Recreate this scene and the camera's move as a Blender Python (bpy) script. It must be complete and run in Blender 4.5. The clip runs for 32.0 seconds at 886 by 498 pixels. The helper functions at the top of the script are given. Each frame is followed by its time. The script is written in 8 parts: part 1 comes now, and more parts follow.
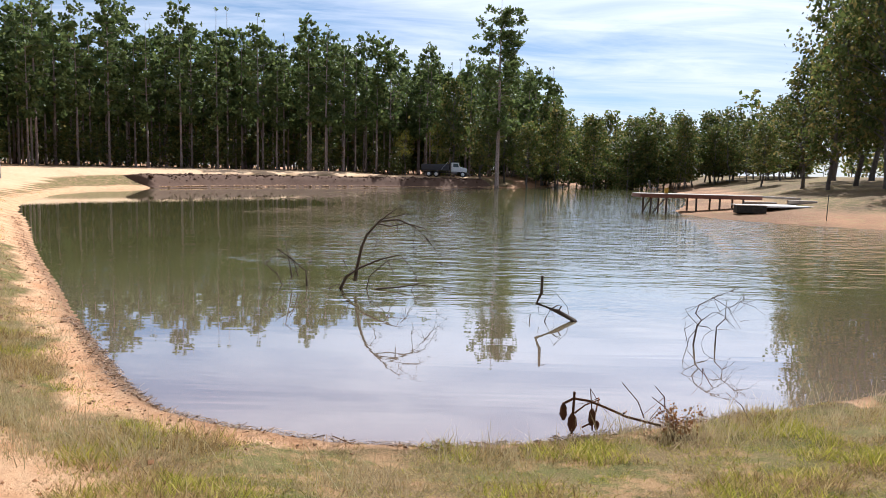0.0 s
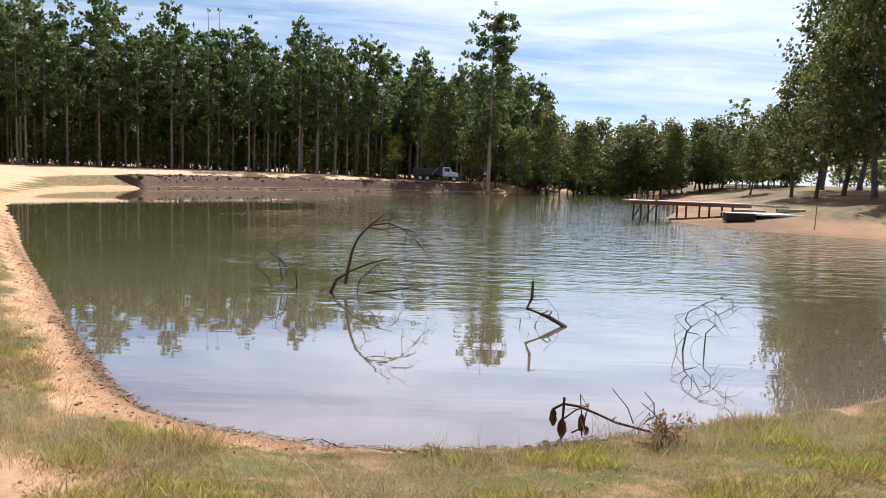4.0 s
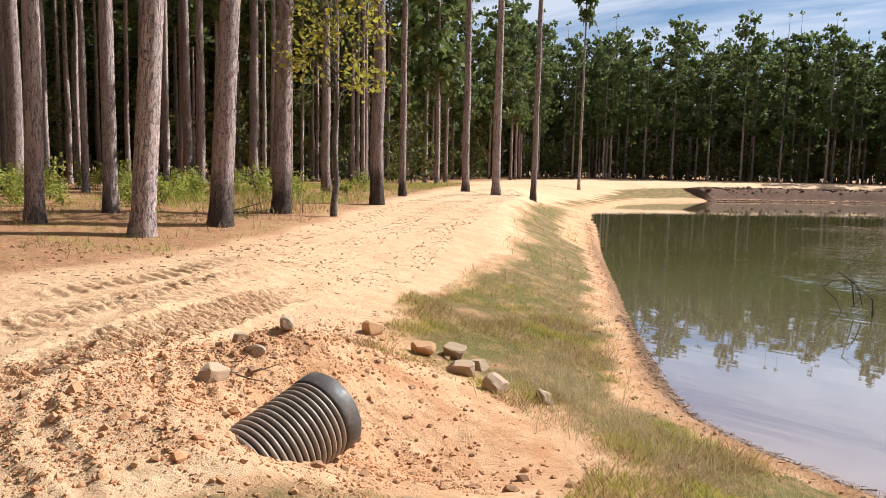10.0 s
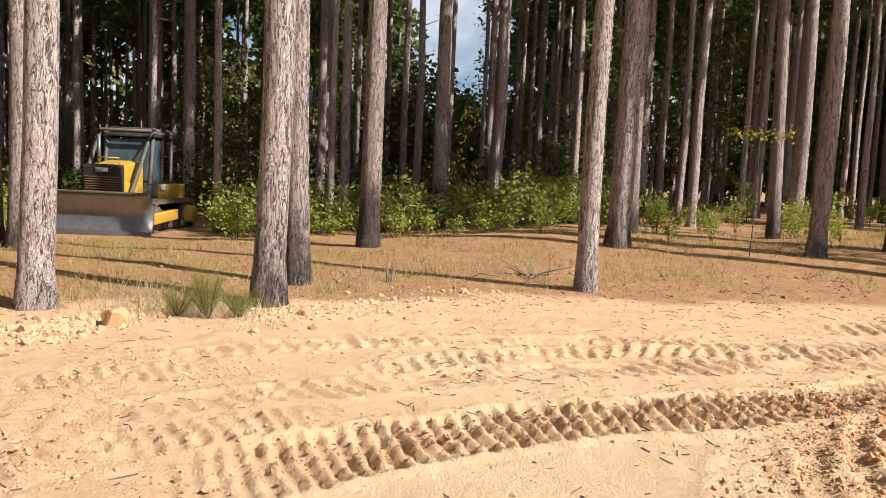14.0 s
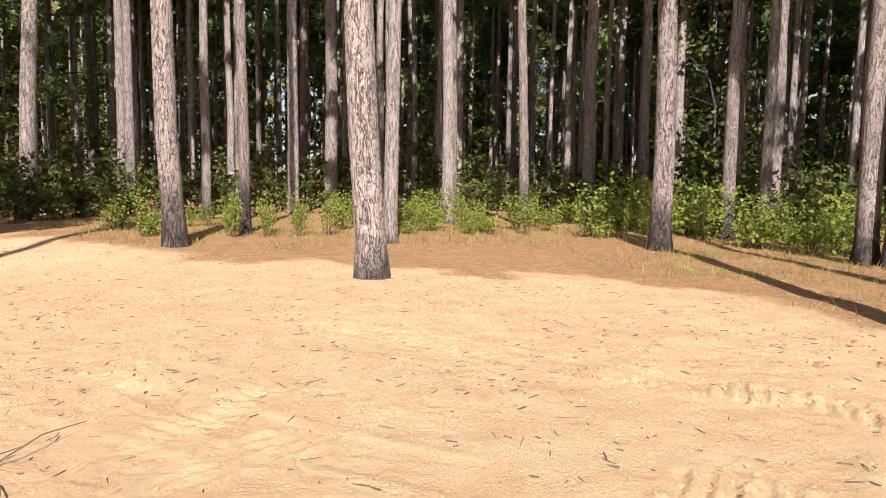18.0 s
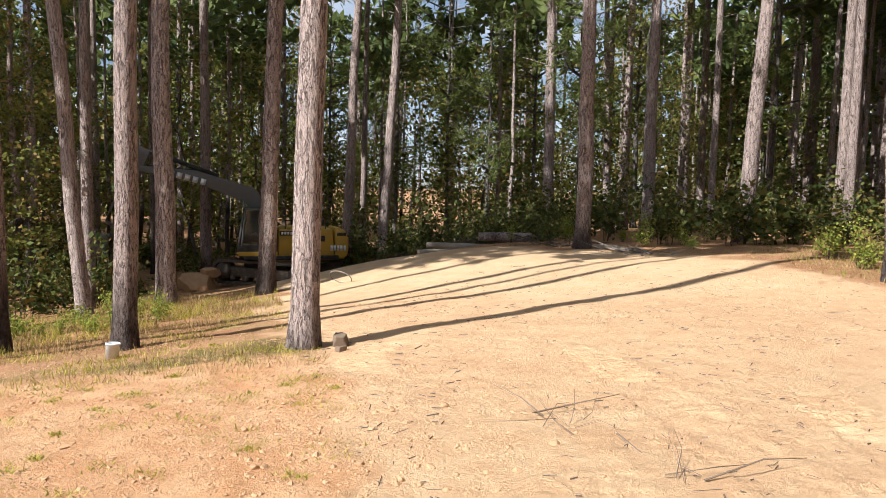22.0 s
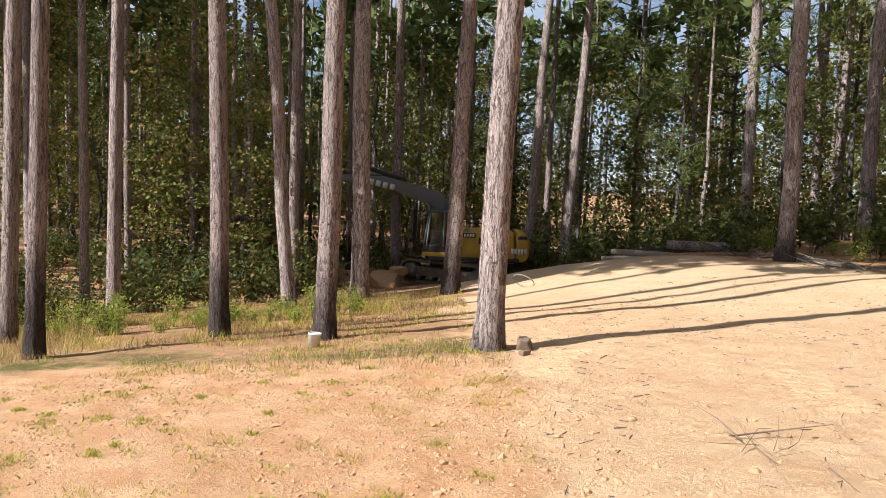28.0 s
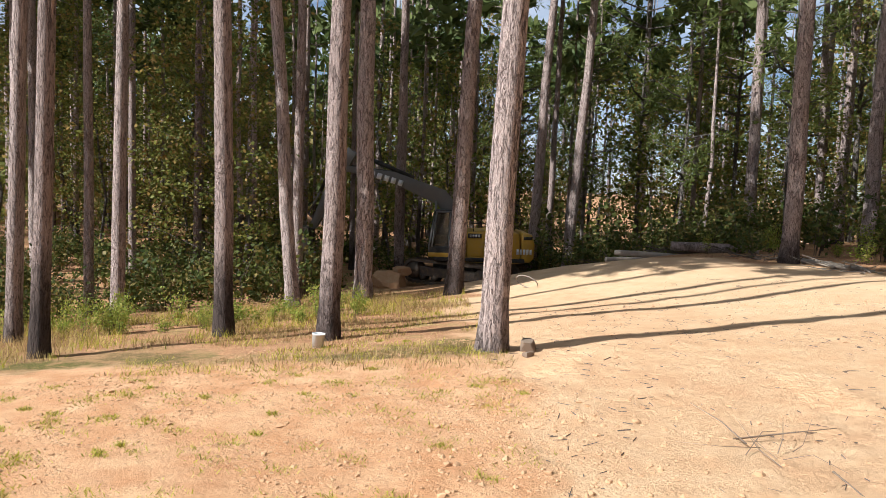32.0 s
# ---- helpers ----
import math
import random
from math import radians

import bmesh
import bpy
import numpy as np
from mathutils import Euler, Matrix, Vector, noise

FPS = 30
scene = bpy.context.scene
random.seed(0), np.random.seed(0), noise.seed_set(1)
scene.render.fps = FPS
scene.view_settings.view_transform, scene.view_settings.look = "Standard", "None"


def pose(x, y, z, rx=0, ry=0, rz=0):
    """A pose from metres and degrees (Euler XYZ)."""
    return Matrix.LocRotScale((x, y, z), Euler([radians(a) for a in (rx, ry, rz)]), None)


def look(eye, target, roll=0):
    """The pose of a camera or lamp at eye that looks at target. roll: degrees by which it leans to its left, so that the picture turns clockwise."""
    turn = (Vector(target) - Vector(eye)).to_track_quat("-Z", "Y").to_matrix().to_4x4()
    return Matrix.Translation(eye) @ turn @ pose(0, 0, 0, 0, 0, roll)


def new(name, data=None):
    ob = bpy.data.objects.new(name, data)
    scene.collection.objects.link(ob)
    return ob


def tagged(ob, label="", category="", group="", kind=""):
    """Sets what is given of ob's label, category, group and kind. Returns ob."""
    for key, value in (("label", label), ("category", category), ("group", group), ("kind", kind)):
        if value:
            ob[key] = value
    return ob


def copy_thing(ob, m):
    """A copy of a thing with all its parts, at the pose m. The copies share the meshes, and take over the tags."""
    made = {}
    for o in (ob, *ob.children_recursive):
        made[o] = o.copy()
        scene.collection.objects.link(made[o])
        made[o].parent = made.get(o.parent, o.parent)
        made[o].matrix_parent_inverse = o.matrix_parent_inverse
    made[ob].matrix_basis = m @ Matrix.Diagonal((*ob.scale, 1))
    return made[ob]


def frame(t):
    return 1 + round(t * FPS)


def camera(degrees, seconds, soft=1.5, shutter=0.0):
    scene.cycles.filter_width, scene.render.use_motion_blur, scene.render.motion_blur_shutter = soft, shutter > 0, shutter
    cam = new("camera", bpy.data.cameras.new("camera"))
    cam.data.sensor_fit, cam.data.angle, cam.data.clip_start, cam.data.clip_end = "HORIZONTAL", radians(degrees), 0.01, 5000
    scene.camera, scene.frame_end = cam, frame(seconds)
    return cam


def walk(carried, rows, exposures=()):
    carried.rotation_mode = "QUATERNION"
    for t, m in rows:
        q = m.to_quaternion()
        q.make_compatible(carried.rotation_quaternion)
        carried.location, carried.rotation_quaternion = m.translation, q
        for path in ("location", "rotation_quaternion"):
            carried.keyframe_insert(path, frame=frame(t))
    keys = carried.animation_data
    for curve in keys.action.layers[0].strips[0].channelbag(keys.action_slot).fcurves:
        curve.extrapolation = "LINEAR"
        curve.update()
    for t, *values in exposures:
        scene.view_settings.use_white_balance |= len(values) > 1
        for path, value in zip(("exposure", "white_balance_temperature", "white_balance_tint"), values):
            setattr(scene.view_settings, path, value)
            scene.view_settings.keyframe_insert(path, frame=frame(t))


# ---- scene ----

cam = camera(63.40, 32.0, 0.4)
PATH = [
    (0, (-0.0, -0.0, 1.538), (-0.018, 9.942, 0.461), 1.41),
    (0.5, (-0.0, 0.004, 1.537), (0.038, 9.948, 0.472), 1.49),
    (1, (-0.004, -0.0, 1.535), (0.056, 9.944, 0.487), 1.61),
    (1.5, (-0.007, 0.007, 1.535), (0.065, 9.954, 0.51), 1.76),
    (2, (-0.007, -0.004, 1.537), (0.07, 9.944, 0.525), 1.84),
    (2.5, (-0.012, 0.002, 1.533), (0.08, 9.951, 0.526), 1.96),
    (4.5, (-0.013, 0.001, 1.535), (0.096, 9.949, 0.521), 2.17),
    (5, (-0.013, -0.004, 1.535), (0.036, 9.946, 0.532), 2.13),
    (5.5, (-0.011, -0.001, 1.535), (-0.132, 9.949, 0.542), 2.00),
    (6, (-0.014, -0.015, 1.541), (-0.461, 9.926, 0.554), 1.97),
    (6.5, (0.008, 0.014, 1.548), (-0.969, 9.916, 0.555), 1.94),
    (7, (0.037, 0.029, 1.552), (-1.648, 9.836, 0.555), 1.97),
    (7.5, (0.061, 0.029, 1.549), (-2.464, 9.653, 0.542), 1.86),
    (8, (0.074, 0.002, 1.555), (-3.334, 9.348, 0.531), 1.74),
    (8.5, (0.088, -0.019, 1.559), (-4.194, 8.958, 0.519), 1.58),
    (9, (0.095, -0.035, 1.564), (-5.045, 8.476, 0.496), 1.40),
    (9.5, (0.091, -0.056, 1.567), (-5.861, 7.907, 0.483), 1.35),
    (10, (0.069, -0.077, 1.558), (-6.642, 7.258, 0.481), 1.35),
    (10.5, (0.053, -0.138, 1.56), (-7.359, 6.491, 0.505), 1.49),
    (11, (0.046, -0.194, 1.567), (-8.016, 5.634, 0.553), 1.54),
    (11.5, (0.031, -0.255, 1.574), (-8.613, 4.677, 0.6), 1.80),
    (12, (0.034, -0.331, 1.58), (-9.12, 3.58, 0.629), 1.91),
    (12.5, (0.066, -0.424, 1.581), (-9.505, 2.312, 0.632), 2.06),
    (13, (0.084, -0.513, 1.585), (-9.767, 0.92, 0.633), 2.14),
    (13.5, (0.097, -0.559, 1.594), (-9.856, -0.523, 0.628), 2.26),
    (14, (0.09, -0.575, 1.599), (-9.762, -1.983, 0.625), 2.53),
    (14.5, (0.101, -0.573, 1.587), (-9.424, -3.46, 0.617), 2.73),
    (15, (0.13, -0.571, 1.577), (-8.825, -4.916, 0.616), 2.58),
    (15.5, (0.101, -0.695, 1.549), (-8.084, -6.362, 0.597), 2.49),
    (17.5, (0.107, -1.444, 1.505), (-4.508, -10.256, 0.486), 1.06),
    (18, (0.172, -1.45, 1.516), (-3.46, -10.709, 0.48), 0.76),
    (18.5, (0.238, -1.466, 1.522), (-2.304, -11.081, 0.476), 0.79),
    (19, (0.296, -1.489, 1.516), (-0.974, -11.355, 0.488), 0.86),
    (19.5, (0.322, -1.509, 1.514), (0.509, -11.459, 0.531), 1.01),
    (20, (0.318, -1.5, 1.529), (1.843, -11.34, 0.604), 1.27),
    (20.5, (0.317, -1.518, 1.537), (3.038, -11.101, 0.664), 1.33),
    (21, (0.329, -1.547, 1.525), (4.056, -10.788, 0.683), 1.29),
    (21.5, (0.339, -1.526, 1.532), (4.865, -10.404, 0.698), 1.31),
    (22, (0.366, -1.513, 1.538), (5.492, -10.058, 0.699), 1.15),
    (22.5, (0.383, -1.51, 1.54), (5.973, -9.759, 0.705), 1.07),
    (23, (0.399, -1.505, 1.536), (6.328, -9.515, 0.717), 1.08),
    (23.5, (0.402, -1.496, 1.539), (6.618, -9.288, 0.734), 1.04),
    (24, (0.4, -1.476, 1.545), (6.884, -9.048, 0.752), 0.97),
    (24.5, (0.408, -1.473, 1.548), (7.124, -8.839, 0.754), 0.87),
    (25, (0.411, -1.471, 1.545), (7.302, -8.673, 0.747), 0.91),
    (25.5, (0.415, -1.473, 1.546), (7.414, -8.569, 0.735), 1.09),
    (27.5, (0.42, -1.454, 1.552), (7.509, -8.456, 0.707), 1.86),
    (28, (0.417, -1.454, 1.552), (7.503, -8.458, 0.696), 1.90),
    (28.5, (0.421, -1.458, 1.55), (7.504, -8.464, 0.686), 2.02),
    (29, (0.424, -1.463, 1.552), (7.509, -8.467, 0.684), 2.06),
    (29.5, (0.423, -1.451, 1.557), (7.516, -8.445, 0.68), 2.22),
    (30, (0.422, -1.444, 1.557), (7.524, -8.429, 0.683), 2.29),
    (30.5, (0.417, -1.432, 1.562), (7.529, -8.406, 0.685), 2.27),
    (31, (0.417, -1.433, 1.565), (7.535, -8.402, 0.685), 2.28),
    (31.5, (0.419, -1.439, 1.562), (7.539, -8.408, 0.695), 2.26),
    (32, (0.419, -1.441, 1.565), (7.537, -8.414, 0.708), 2.09),
]
EXPOSURES = [(0.0, 0.72, 5600, 10), (5.0, 0.70, 5600, 10), (9.0, 0.66, 5750, 10), (12.0, 0.70, 6100, 9), (15.0, 0.75, 6050, 7), (18.0, 0.82, 5950, 7), (25.0, 0.78, 5800, 7), (32.0, 0.78, 5750, 7)]
walk(cam, [(t, look(eye, target, roll)) for t, eye, target, roll in PATH], EXPOSURES)

# ---- light ----
SUN_AZ, SUN_EL = 71.0, 43.0     # degrees: where the sun stands, from +x towards +y, and its height
sun_dir = Vector((math.cos(radians(SUN_AZ)) * math.cos(radians(SUN_EL)), math.sin(radians(SUN_AZ)) * math.cos(radians(SUN_EL)), math.sin(radians(SUN_EL))))
sun = new("sun", bpy.data.lights.new("sun", "SUN"))
sun.data.energy, sun.data.angle, sun.data.color = 5.0, radians(0.6), (1.0, 0.955, 0.88)
sun.matrix_basis = look(tuple(sun_dir * 50), (0, 0, 0))

world = bpy.data.worlds.new("world")
scene.world = world
world.use_nodes = True
wn, wl = world.node_tree.nodes, world.node_tree.links
wn.clear()
w_sky = wn.new("ShaderNodeTexSky")
w_sky.sky_type, w_sky.sun_disc = "NISHITA", False
w_sky.sun_elevation, w_sky.sun_rotation = radians(SUN_EL), radians(90 - SUN_AZ)
w_sky.air_density, w_sky.dust_density, w_sky.ozone_density = 1.0, 0.25, 3.0
# thin streaks of high cloud on a plane far above
w_co = wn.new("ShaderNodeTexCoord")
w_sep = wn.new("ShaderNodeSeparateXYZ")
wl.new(w_co.outputs["Generated"], w_sep.inputs[0])
w_add = wn.new("ShaderNodeMath")
w_add.operation, w_add.inputs[1].default_value = "ADD", 0.12
wl.new(w_sep.outputs["Z"], w_add.inputs[0])
w_max = wn.new("ShaderNodeMath")
w_max.operation, w_max.inputs[1].default_value = "MAXIMUM", 0.03
wl.new(w_add.outputs[0], w_max.inputs[0])
w_div = wn.new("ShaderNodeVectorMath")
w_div.operation = "DIVIDE"
w_cmb = wn.new("ShaderNodeCombineXYZ")
for k in range(3):
    wl.new(w_max.outputs[0], w_cmb.inputs[k])
wl.new(w_co.outputs["Generated"], w_div.inputs[0])
wl.new(w_cmb.outputs[0], w_div.inputs[1])
w_map = wn.new("ShaderNodeMapping")
w_map.inputs["Rotation"].default_value = (0, 0, radians(18))
w_map.inputs["Scale"].default_value = (0.5, 1.5, 1.0)
wl.new(w_div.outputs[0], w_map.inputs[0])
w_noise = wn.new("ShaderNodeTexNoise")
w_noise.inputs["Scale"].default_value, w_noise.inputs["Detail"].default_value = 1.5, 9.0
w_noise.inputs["Roughness"].default_value, w_noise.inputs["Distortion"].default_value = 0.6, 0.5
wl.new(w_map.outputs[0], w_noise.inputs["Vector"])
w_ramp = wn.new("ShaderNodeValToRGB")
w_ramp.color_ramp.elements[0].position, w_ramp.color_ramp.elements[0].color = 0.34, (0, 0, 0, 1)
w_ramp.color_ramp.elements[1].position, w_ramp.color_ramp.elements[1].color = 0.62, (1, 1, 1, 1)
wl.new(w_noise.outputs[0], w_ramp.inputs[0])
w_mix = wn.new("ShaderNodeMix")
w_mix.data_type = "RGBA"
w_scale = wn.new("ShaderNodeMath")
w_scale.operation, w_scale.inputs[1].default_value = "MULTIPLY", 0.75
wl.new(w_ramp.outputs[0], w_scale.inputs[0])
wl.new(w_scale.outputs[0], w_mix.inputs["Factor"])
wl.new(w_sky.outputs[0], w_mix.inputs["A"])
# high thin cloud glows towards the sun
w_dot = wn.new("ShaderNodeVectorMath")
w_dot.operation = "DOT_PRODUCT"
w_dot.inputs[1].default_value = sun_dir
wl.new(w_co.outputs["Generated"], w_dot.inputs[0])
w_pos = wn.new("ShaderNodeMath")
w_pos.operation, w_pos.inputs[1].default_value = "MAXIMUM", 0.0
wl.new(w_dot.outputs["Value"], w_pos.inputs[0])
w_pow = wn.new("ShaderNodeMath")
w_pow.operation, w_pow.inputs[1].default_value = "POWER", 7.0
wl.new(w_pos.outputs[0], w_pow.inputs[0])
w_gain = wn.new("ShaderNodeMath")
w_gain.operation, w_gain.inputs[1].default_value, w_gain.inputs[2].default_value = "MULTIPLY_ADD", 8.0, 10.8
wl.new(w_pow.outputs[0], w_gain.inputs[0])
w_tint = wn.new("ShaderNodeVectorMath")
w_tint.operation = "SCALE"
w_tint.inputs[0].default_value = (1.0, 1.0, 1.04)
wl.new(w_gain.outputs[0], w_tint.inputs["Scale"])
wl.new(w_tint.outputs[0], w_mix.inputs["B"])
w_cover = wn.new("ShaderNodeMath")
w_cover.operation, w_cover.inputs[1].default_value, w_cover.use_clamp = "MULTIPLY_ADD", 0.55, True
wl.new(w_pow.outputs[0], w_cover.inputs[0])
wl.new(w_scale.outputs[0], w_cover.inputs[2])
wl.new(w_cover.outputs[0], w_mix.inputs["Factor"])
w_bg = wn.new("ShaderNodeBackground")
w_bg.inputs["Strength"].default_value = 0.05
wl.new(w_mix.outputs["Result"], w_bg.inputs[0])
w_out = wn.new("ShaderNodeOutputWorld")
wl.new(w_bg.outputs[0], w_out.inputs[0])

# ---- materials ----


class Mat:
    """A small helper to wire up one node material."""

    def __init__(self, name, rough=0.8, metal=0.0, spec=0.3):
        self.m = bpy.data.materials.new(name)
        self.m.use_nodes = True
        self.n, self.l = self.m.node_tree.nodes, self.m.node_tree.links
        self.b = self.n["Principled BSDF"]
        self.b.inputs["Roughness"].default_value = rough
        self.b.inputs["Metallic"].default_value = metal
        self.b.inputs["Specular IOR Level"].default_value = spec
        self.geo = self.n.new("ShaderNodeNewGeometry")
        self.tex = self.n.new("ShaderNodeTexCoord")
        self.info = self.n.new("ShaderNodeObjectInfo")

    def noise(self, scale, detail=4.0, rough=0.6, stretch=None, coord="pos", distort=0.0):
        src = self.geo.outputs["Position"] if coord == "pos" else self.tex.outputs["Object"]
        if stretch:
            mp = self.n.new("ShaderNodeMapping")
            mp.inputs["Scale"].default_value = stretch
            self.l.new(src, mp.inputs[0])
            src = mp.outputs[0]
        t = self.n.new("ShaderNodeTexNoise")
        t.inputs["Scale"].default_value, t.inputs["Detail"].default_value = scale, detail
        t.inputs["Roughness"].default_value, t.inputs["Distortion"].default_value = rough, distort
        self.l.new(src, t.inputs["Vector"])
        return t.outputs[0]

    def voronoi(self, scale, stretch=None, coord="pos", feature="F1", out="Distance"):
        src = self.geo.outputs["Position"] if coord == "pos" else self.tex.outputs["Object"]
        if stretch:
            mp = self.n.new("ShaderNodeMapping")
            mp.inputs["Scale"].default_value = stretch
            self.l.new(src, mp.inputs[0])
            src = mp.outputs[0]
        t = self.n.new("ShaderNodeTexVoronoi")
        t.feature = feature
        t.inputs["Scale"].default_value = scale
        self.l.new(src, t.inputs["Vector"])
        return t.outputs[out]

    def attr(self, name):
        a = self.n.new("ShaderNodeAttribute")
        a.attribute_name = name
        return a.outputs["Fac"]

    def ramp(self, fac, *stops):
        r = self.n.new("ShaderNodeValToRGB")
        e = r.color_ramp.elements
        while len(e) < len(stops):
            e.new(0.5)
        for el, (p, c) in zip(e, stops):
            el.position, el.color = p, (*c, 1) if not isinstance(c, (int, float)) else (c, c, c, 1)
        self.l.new(fac, r.inputs[0])
        return r.outputs[0]

    def _set(self, sock, v):
        if isinstance(v, (int, float)):
            sock.default_value = v
        elif isinstance(v, tuple):
            sock.default_value = (*v, 1)
        else:
            self.l.new(v, sock)

    def mix(self, fac, a, b, blend="MIX"):
        m = self.n.new("ShaderNodeMix")
        m.data_type, m.blend_type = "RGBA", blend
        for key, v in (("Factor", fac), ("A", a), ("B", b)):
            self._set(m.inputs[key], v)
        return m.outputs["Result"]

    def math(self, op, a, b=0.0, clamp=False):
        m = self.n.new("ShaderNodeMath")
        m.operation, m.use_clamp = op, clamp
        self._set(m.inputs[0], a)
        self._set(m.inputs[1], b)
        return m.outputs[0]

    def color(self, v):
        self._set(self.b.inputs["Base Color"], v)
        return self

    def rough(self, v):
        self._set(self.b.inputs["Roughness"], v)
        return self

    def bump(self, h, dist=0.01, strength=1.0):
        b = self.n.new("ShaderNodeBump")
        b.inputs["Distance"].default_value, b.inputs["Strength"].default_value = dist, strength
        self.l.new(h, b.inputs["Height"])
        self.l.new(b.outputs[0], self.b.inputs["Normal"])
        return self


def mat_ground():
    k = Mat("ground_soil", 0.95, spec=0.1)
    big, mid, fine = k.noise(0.35, 5), k.noise(2.6, 6), k.noise(24, 5)
    sand = k.mix(k.ramp(mid, (0.3, 0.0), (0.7, 1.0)), (0.60, 0.388, 0.219), (0.67, 0.467, 0.282))
    sand = k.mix(k.math("MULTIPLY", k.ramp(big, (0.45, 0.0), (0.7, 1.0)), 0.55), sand, (0.57, 0.35, 0.20))
    clay = k.mix(k.ramp(mid, (0.35, 0.0), (0.68, 1.0)), (0.53, 0.27, 0.13), (0.66, 0.40, 0.22))
    clay = k.mix(k.ramp(fine, (0.55, 0.0), (0.75, 0.5)), clay, (0.26, 0.13, 0.075))
    dry = k.mix(k.ramp(k.noise(60, 3), (0.4, 0.0), (0.6, 1.0)), (0.13, 0.085, 0.04), (0.30, 0.20, 0.09))
    green = k.mix(k.ramp(k.noise(45, 3), (0.4, 0.0), (0.62, 1.0)), (0.07, 0.078, 0.018), (0.19, 0.18, 0.045))
    grass = k.mix(k.ramp(k.math("ADD", k.math("MULTIPLY", k.noise(1.1, 5), 0.55), k.math("MULTIPLY", k.noise(26, 5, 0.7), 0.45)), (0.46, 0.0), (0.58, 0.9)), dry, green)
    grass = k.mix(k.ramp(k.noise(85, 3, 0.7), (0.50, 0.0), (0.66, 0.6)), grass, (0.13, 0.085, 0.035))
    grass = k.mix(k.ramp(k.noise(1.7, 8, 0.78), (0.50, 0.0), (0.60, 0.8)), grass, (0.40, 0.235, 0.115))
    straw = k.mix(k.ramp(k.noise(70, 3, stretch=(1, 0.3, 1)), (0.35, 0.0), (0.65, 1.0)), (0.24, 0.105, 0.05), (0.58, 0.32, 0.165))
    straw = k.mix(k.ramp(k.noise(5, 7, 0.78), (0.44, 0.0), (0.62, 0.75)), straw, (0.24, 0.125, 0.065))
    straw = k.mix(k.ramp(k.noise(1.6, 6, 0.7), (0.50, 0.0), (0.66, 0.55)), straw, (0.36, 0.29, 0.11))
    c = k.mix(k.attr("clay"), sand, clay)
    c = k.mix(k.attr("straw"), c, straw)
    edge = k.math("SUBTRACT", k.math("ADD", k.attr("grass"), k.math("MULTIPLY", k.noise(3.2, 6, 0.7), 0.9)), 0.75)
    c = k.mix(k.math("MULTIPLY", edge, 2.6, True), c, grass)
    # wet shore, dark far soil, and tree shade painted on the lawn
    wet_shade = k.attr("wet_shade")
    c = k.mix(k.math("MULTIPLY", wet_shade, 0.75), c, (0.085, 0.05, 0.03))
    c = k.mix(k.ramp(k.noise(38, 5, 0.75), (0.60, 0.0), (0.74, 0.30)), c, (0.27, 0.145, 0.08))
    c = k.mix(k.ramp(k.noise(13, 6, 0.75), (0.60, 0.0), (0.72, 0.22)), c, (0.30, 0.165, 0.09))
    k.color(c)
    k.bump(k.math("ADD", k.math("MULTIPLY", k.noise(8, 7, 0.75), 1.0), k.math("MULTIPLY", k.noise(48, 5, 0.75), 0.5)), 0.035, 1.0)
    return k.m


def mat_water():
    k = Mat("pond_water", 0.02, spec=0.5)
    k.b.inputs["IOR"].default_value = 1.6
    xyz = k.n.new("ShaderNodeSeparateXYZ")
    k.l.new(k.geo.outputs["Position"], xyz.inputs[0])
    px, py = xyz.outputs["X"], xyz.outputs["Y"]
    drift = k.math("MULTIPLY", k.math("SUBTRACT", k.noise(0.06, 4, 0.6), 0.5), 26.0)
    # silt in the shallows of the near shore, green depth beyond
    silt = k.ramp(k.math("DIVIDE", k.math("ADD", py, k.math("MULTIPLY", drift, 0.3)), 30.0), (0.22, 1.0), (0.62, 0.0))
    deep = k.mix(k.noise(0.12, 3), (0.135, 0.125, 0.044), (0.17, 0.15, 0.062))
    k.color(k.mix(silt, deep, (0.23, 0.155, 0.12)))
    # a breeze ruffles the open middle and leaves the sheltered west calm
    breeze = k.math("MULTIPLY", k.ramp(k.math("DIVIDE", k.math("ADD", py, drift), 60.0), (0.22, 0.0), (0.42, 1.0)),
                    k.ramp(k.math("DIVIDE", k.math("ADD", k.math("ADD", px, 60.0), drift), 80.0), (0.60, 0.0), (0.72, 1.0)))
    calm = k.math("MULTIPLY", k.noise(0.9, 2, stretch=(0.25, 2.6, 1)), 0.022)
    wave = k.math("ADD", k.noise(0.8, 3, stretch=(0.5, 1.6, 1)), k.math("MULTIPLY", k.noise(2.6, 3, stretch=(0.6, 1.4, 1)), 0.3))
    k.bump(k.math("ADD", calm, k.math("MULTIPLY", wave, k.math("ADD", k.math("MULTIPLY", breeze, 1.3), 0.007))), 0.10, 0.7)
    # an added gloss layer mirrors more of the sky than clean water would
    gloss = k.n.new("ShaderNodeBsdfGlossy")
    gloss.inputs["Roughness"].default_value = 0.02
    gloss.inputs["Color"].default_value = (0.95, 0.96, 1.0, 1)
    k.l.new(k.b.inputs["Normal"].links[0].from_socket, gloss.inputs["Normal"])
    ms = k.n.new("ShaderNodeMixShader")
    fr = k.n.new("ShaderNodeFresnel")
    fr.inputs["IOR"].default_value = 1.36
    k.l.new(k.math("MINIMUM", k.math("MULTIPLY", fr.outputs[0], 1.7), 0.42), ms.inputs[0])
    k.l.new(k.b.outputs[0], ms.inputs[1])
    k.l.new(gloss.outputs[0], ms.inputs[2])
    k.l.new(ms.outputs[0], k.n["Material Output"].inputs[0])
    return k.m


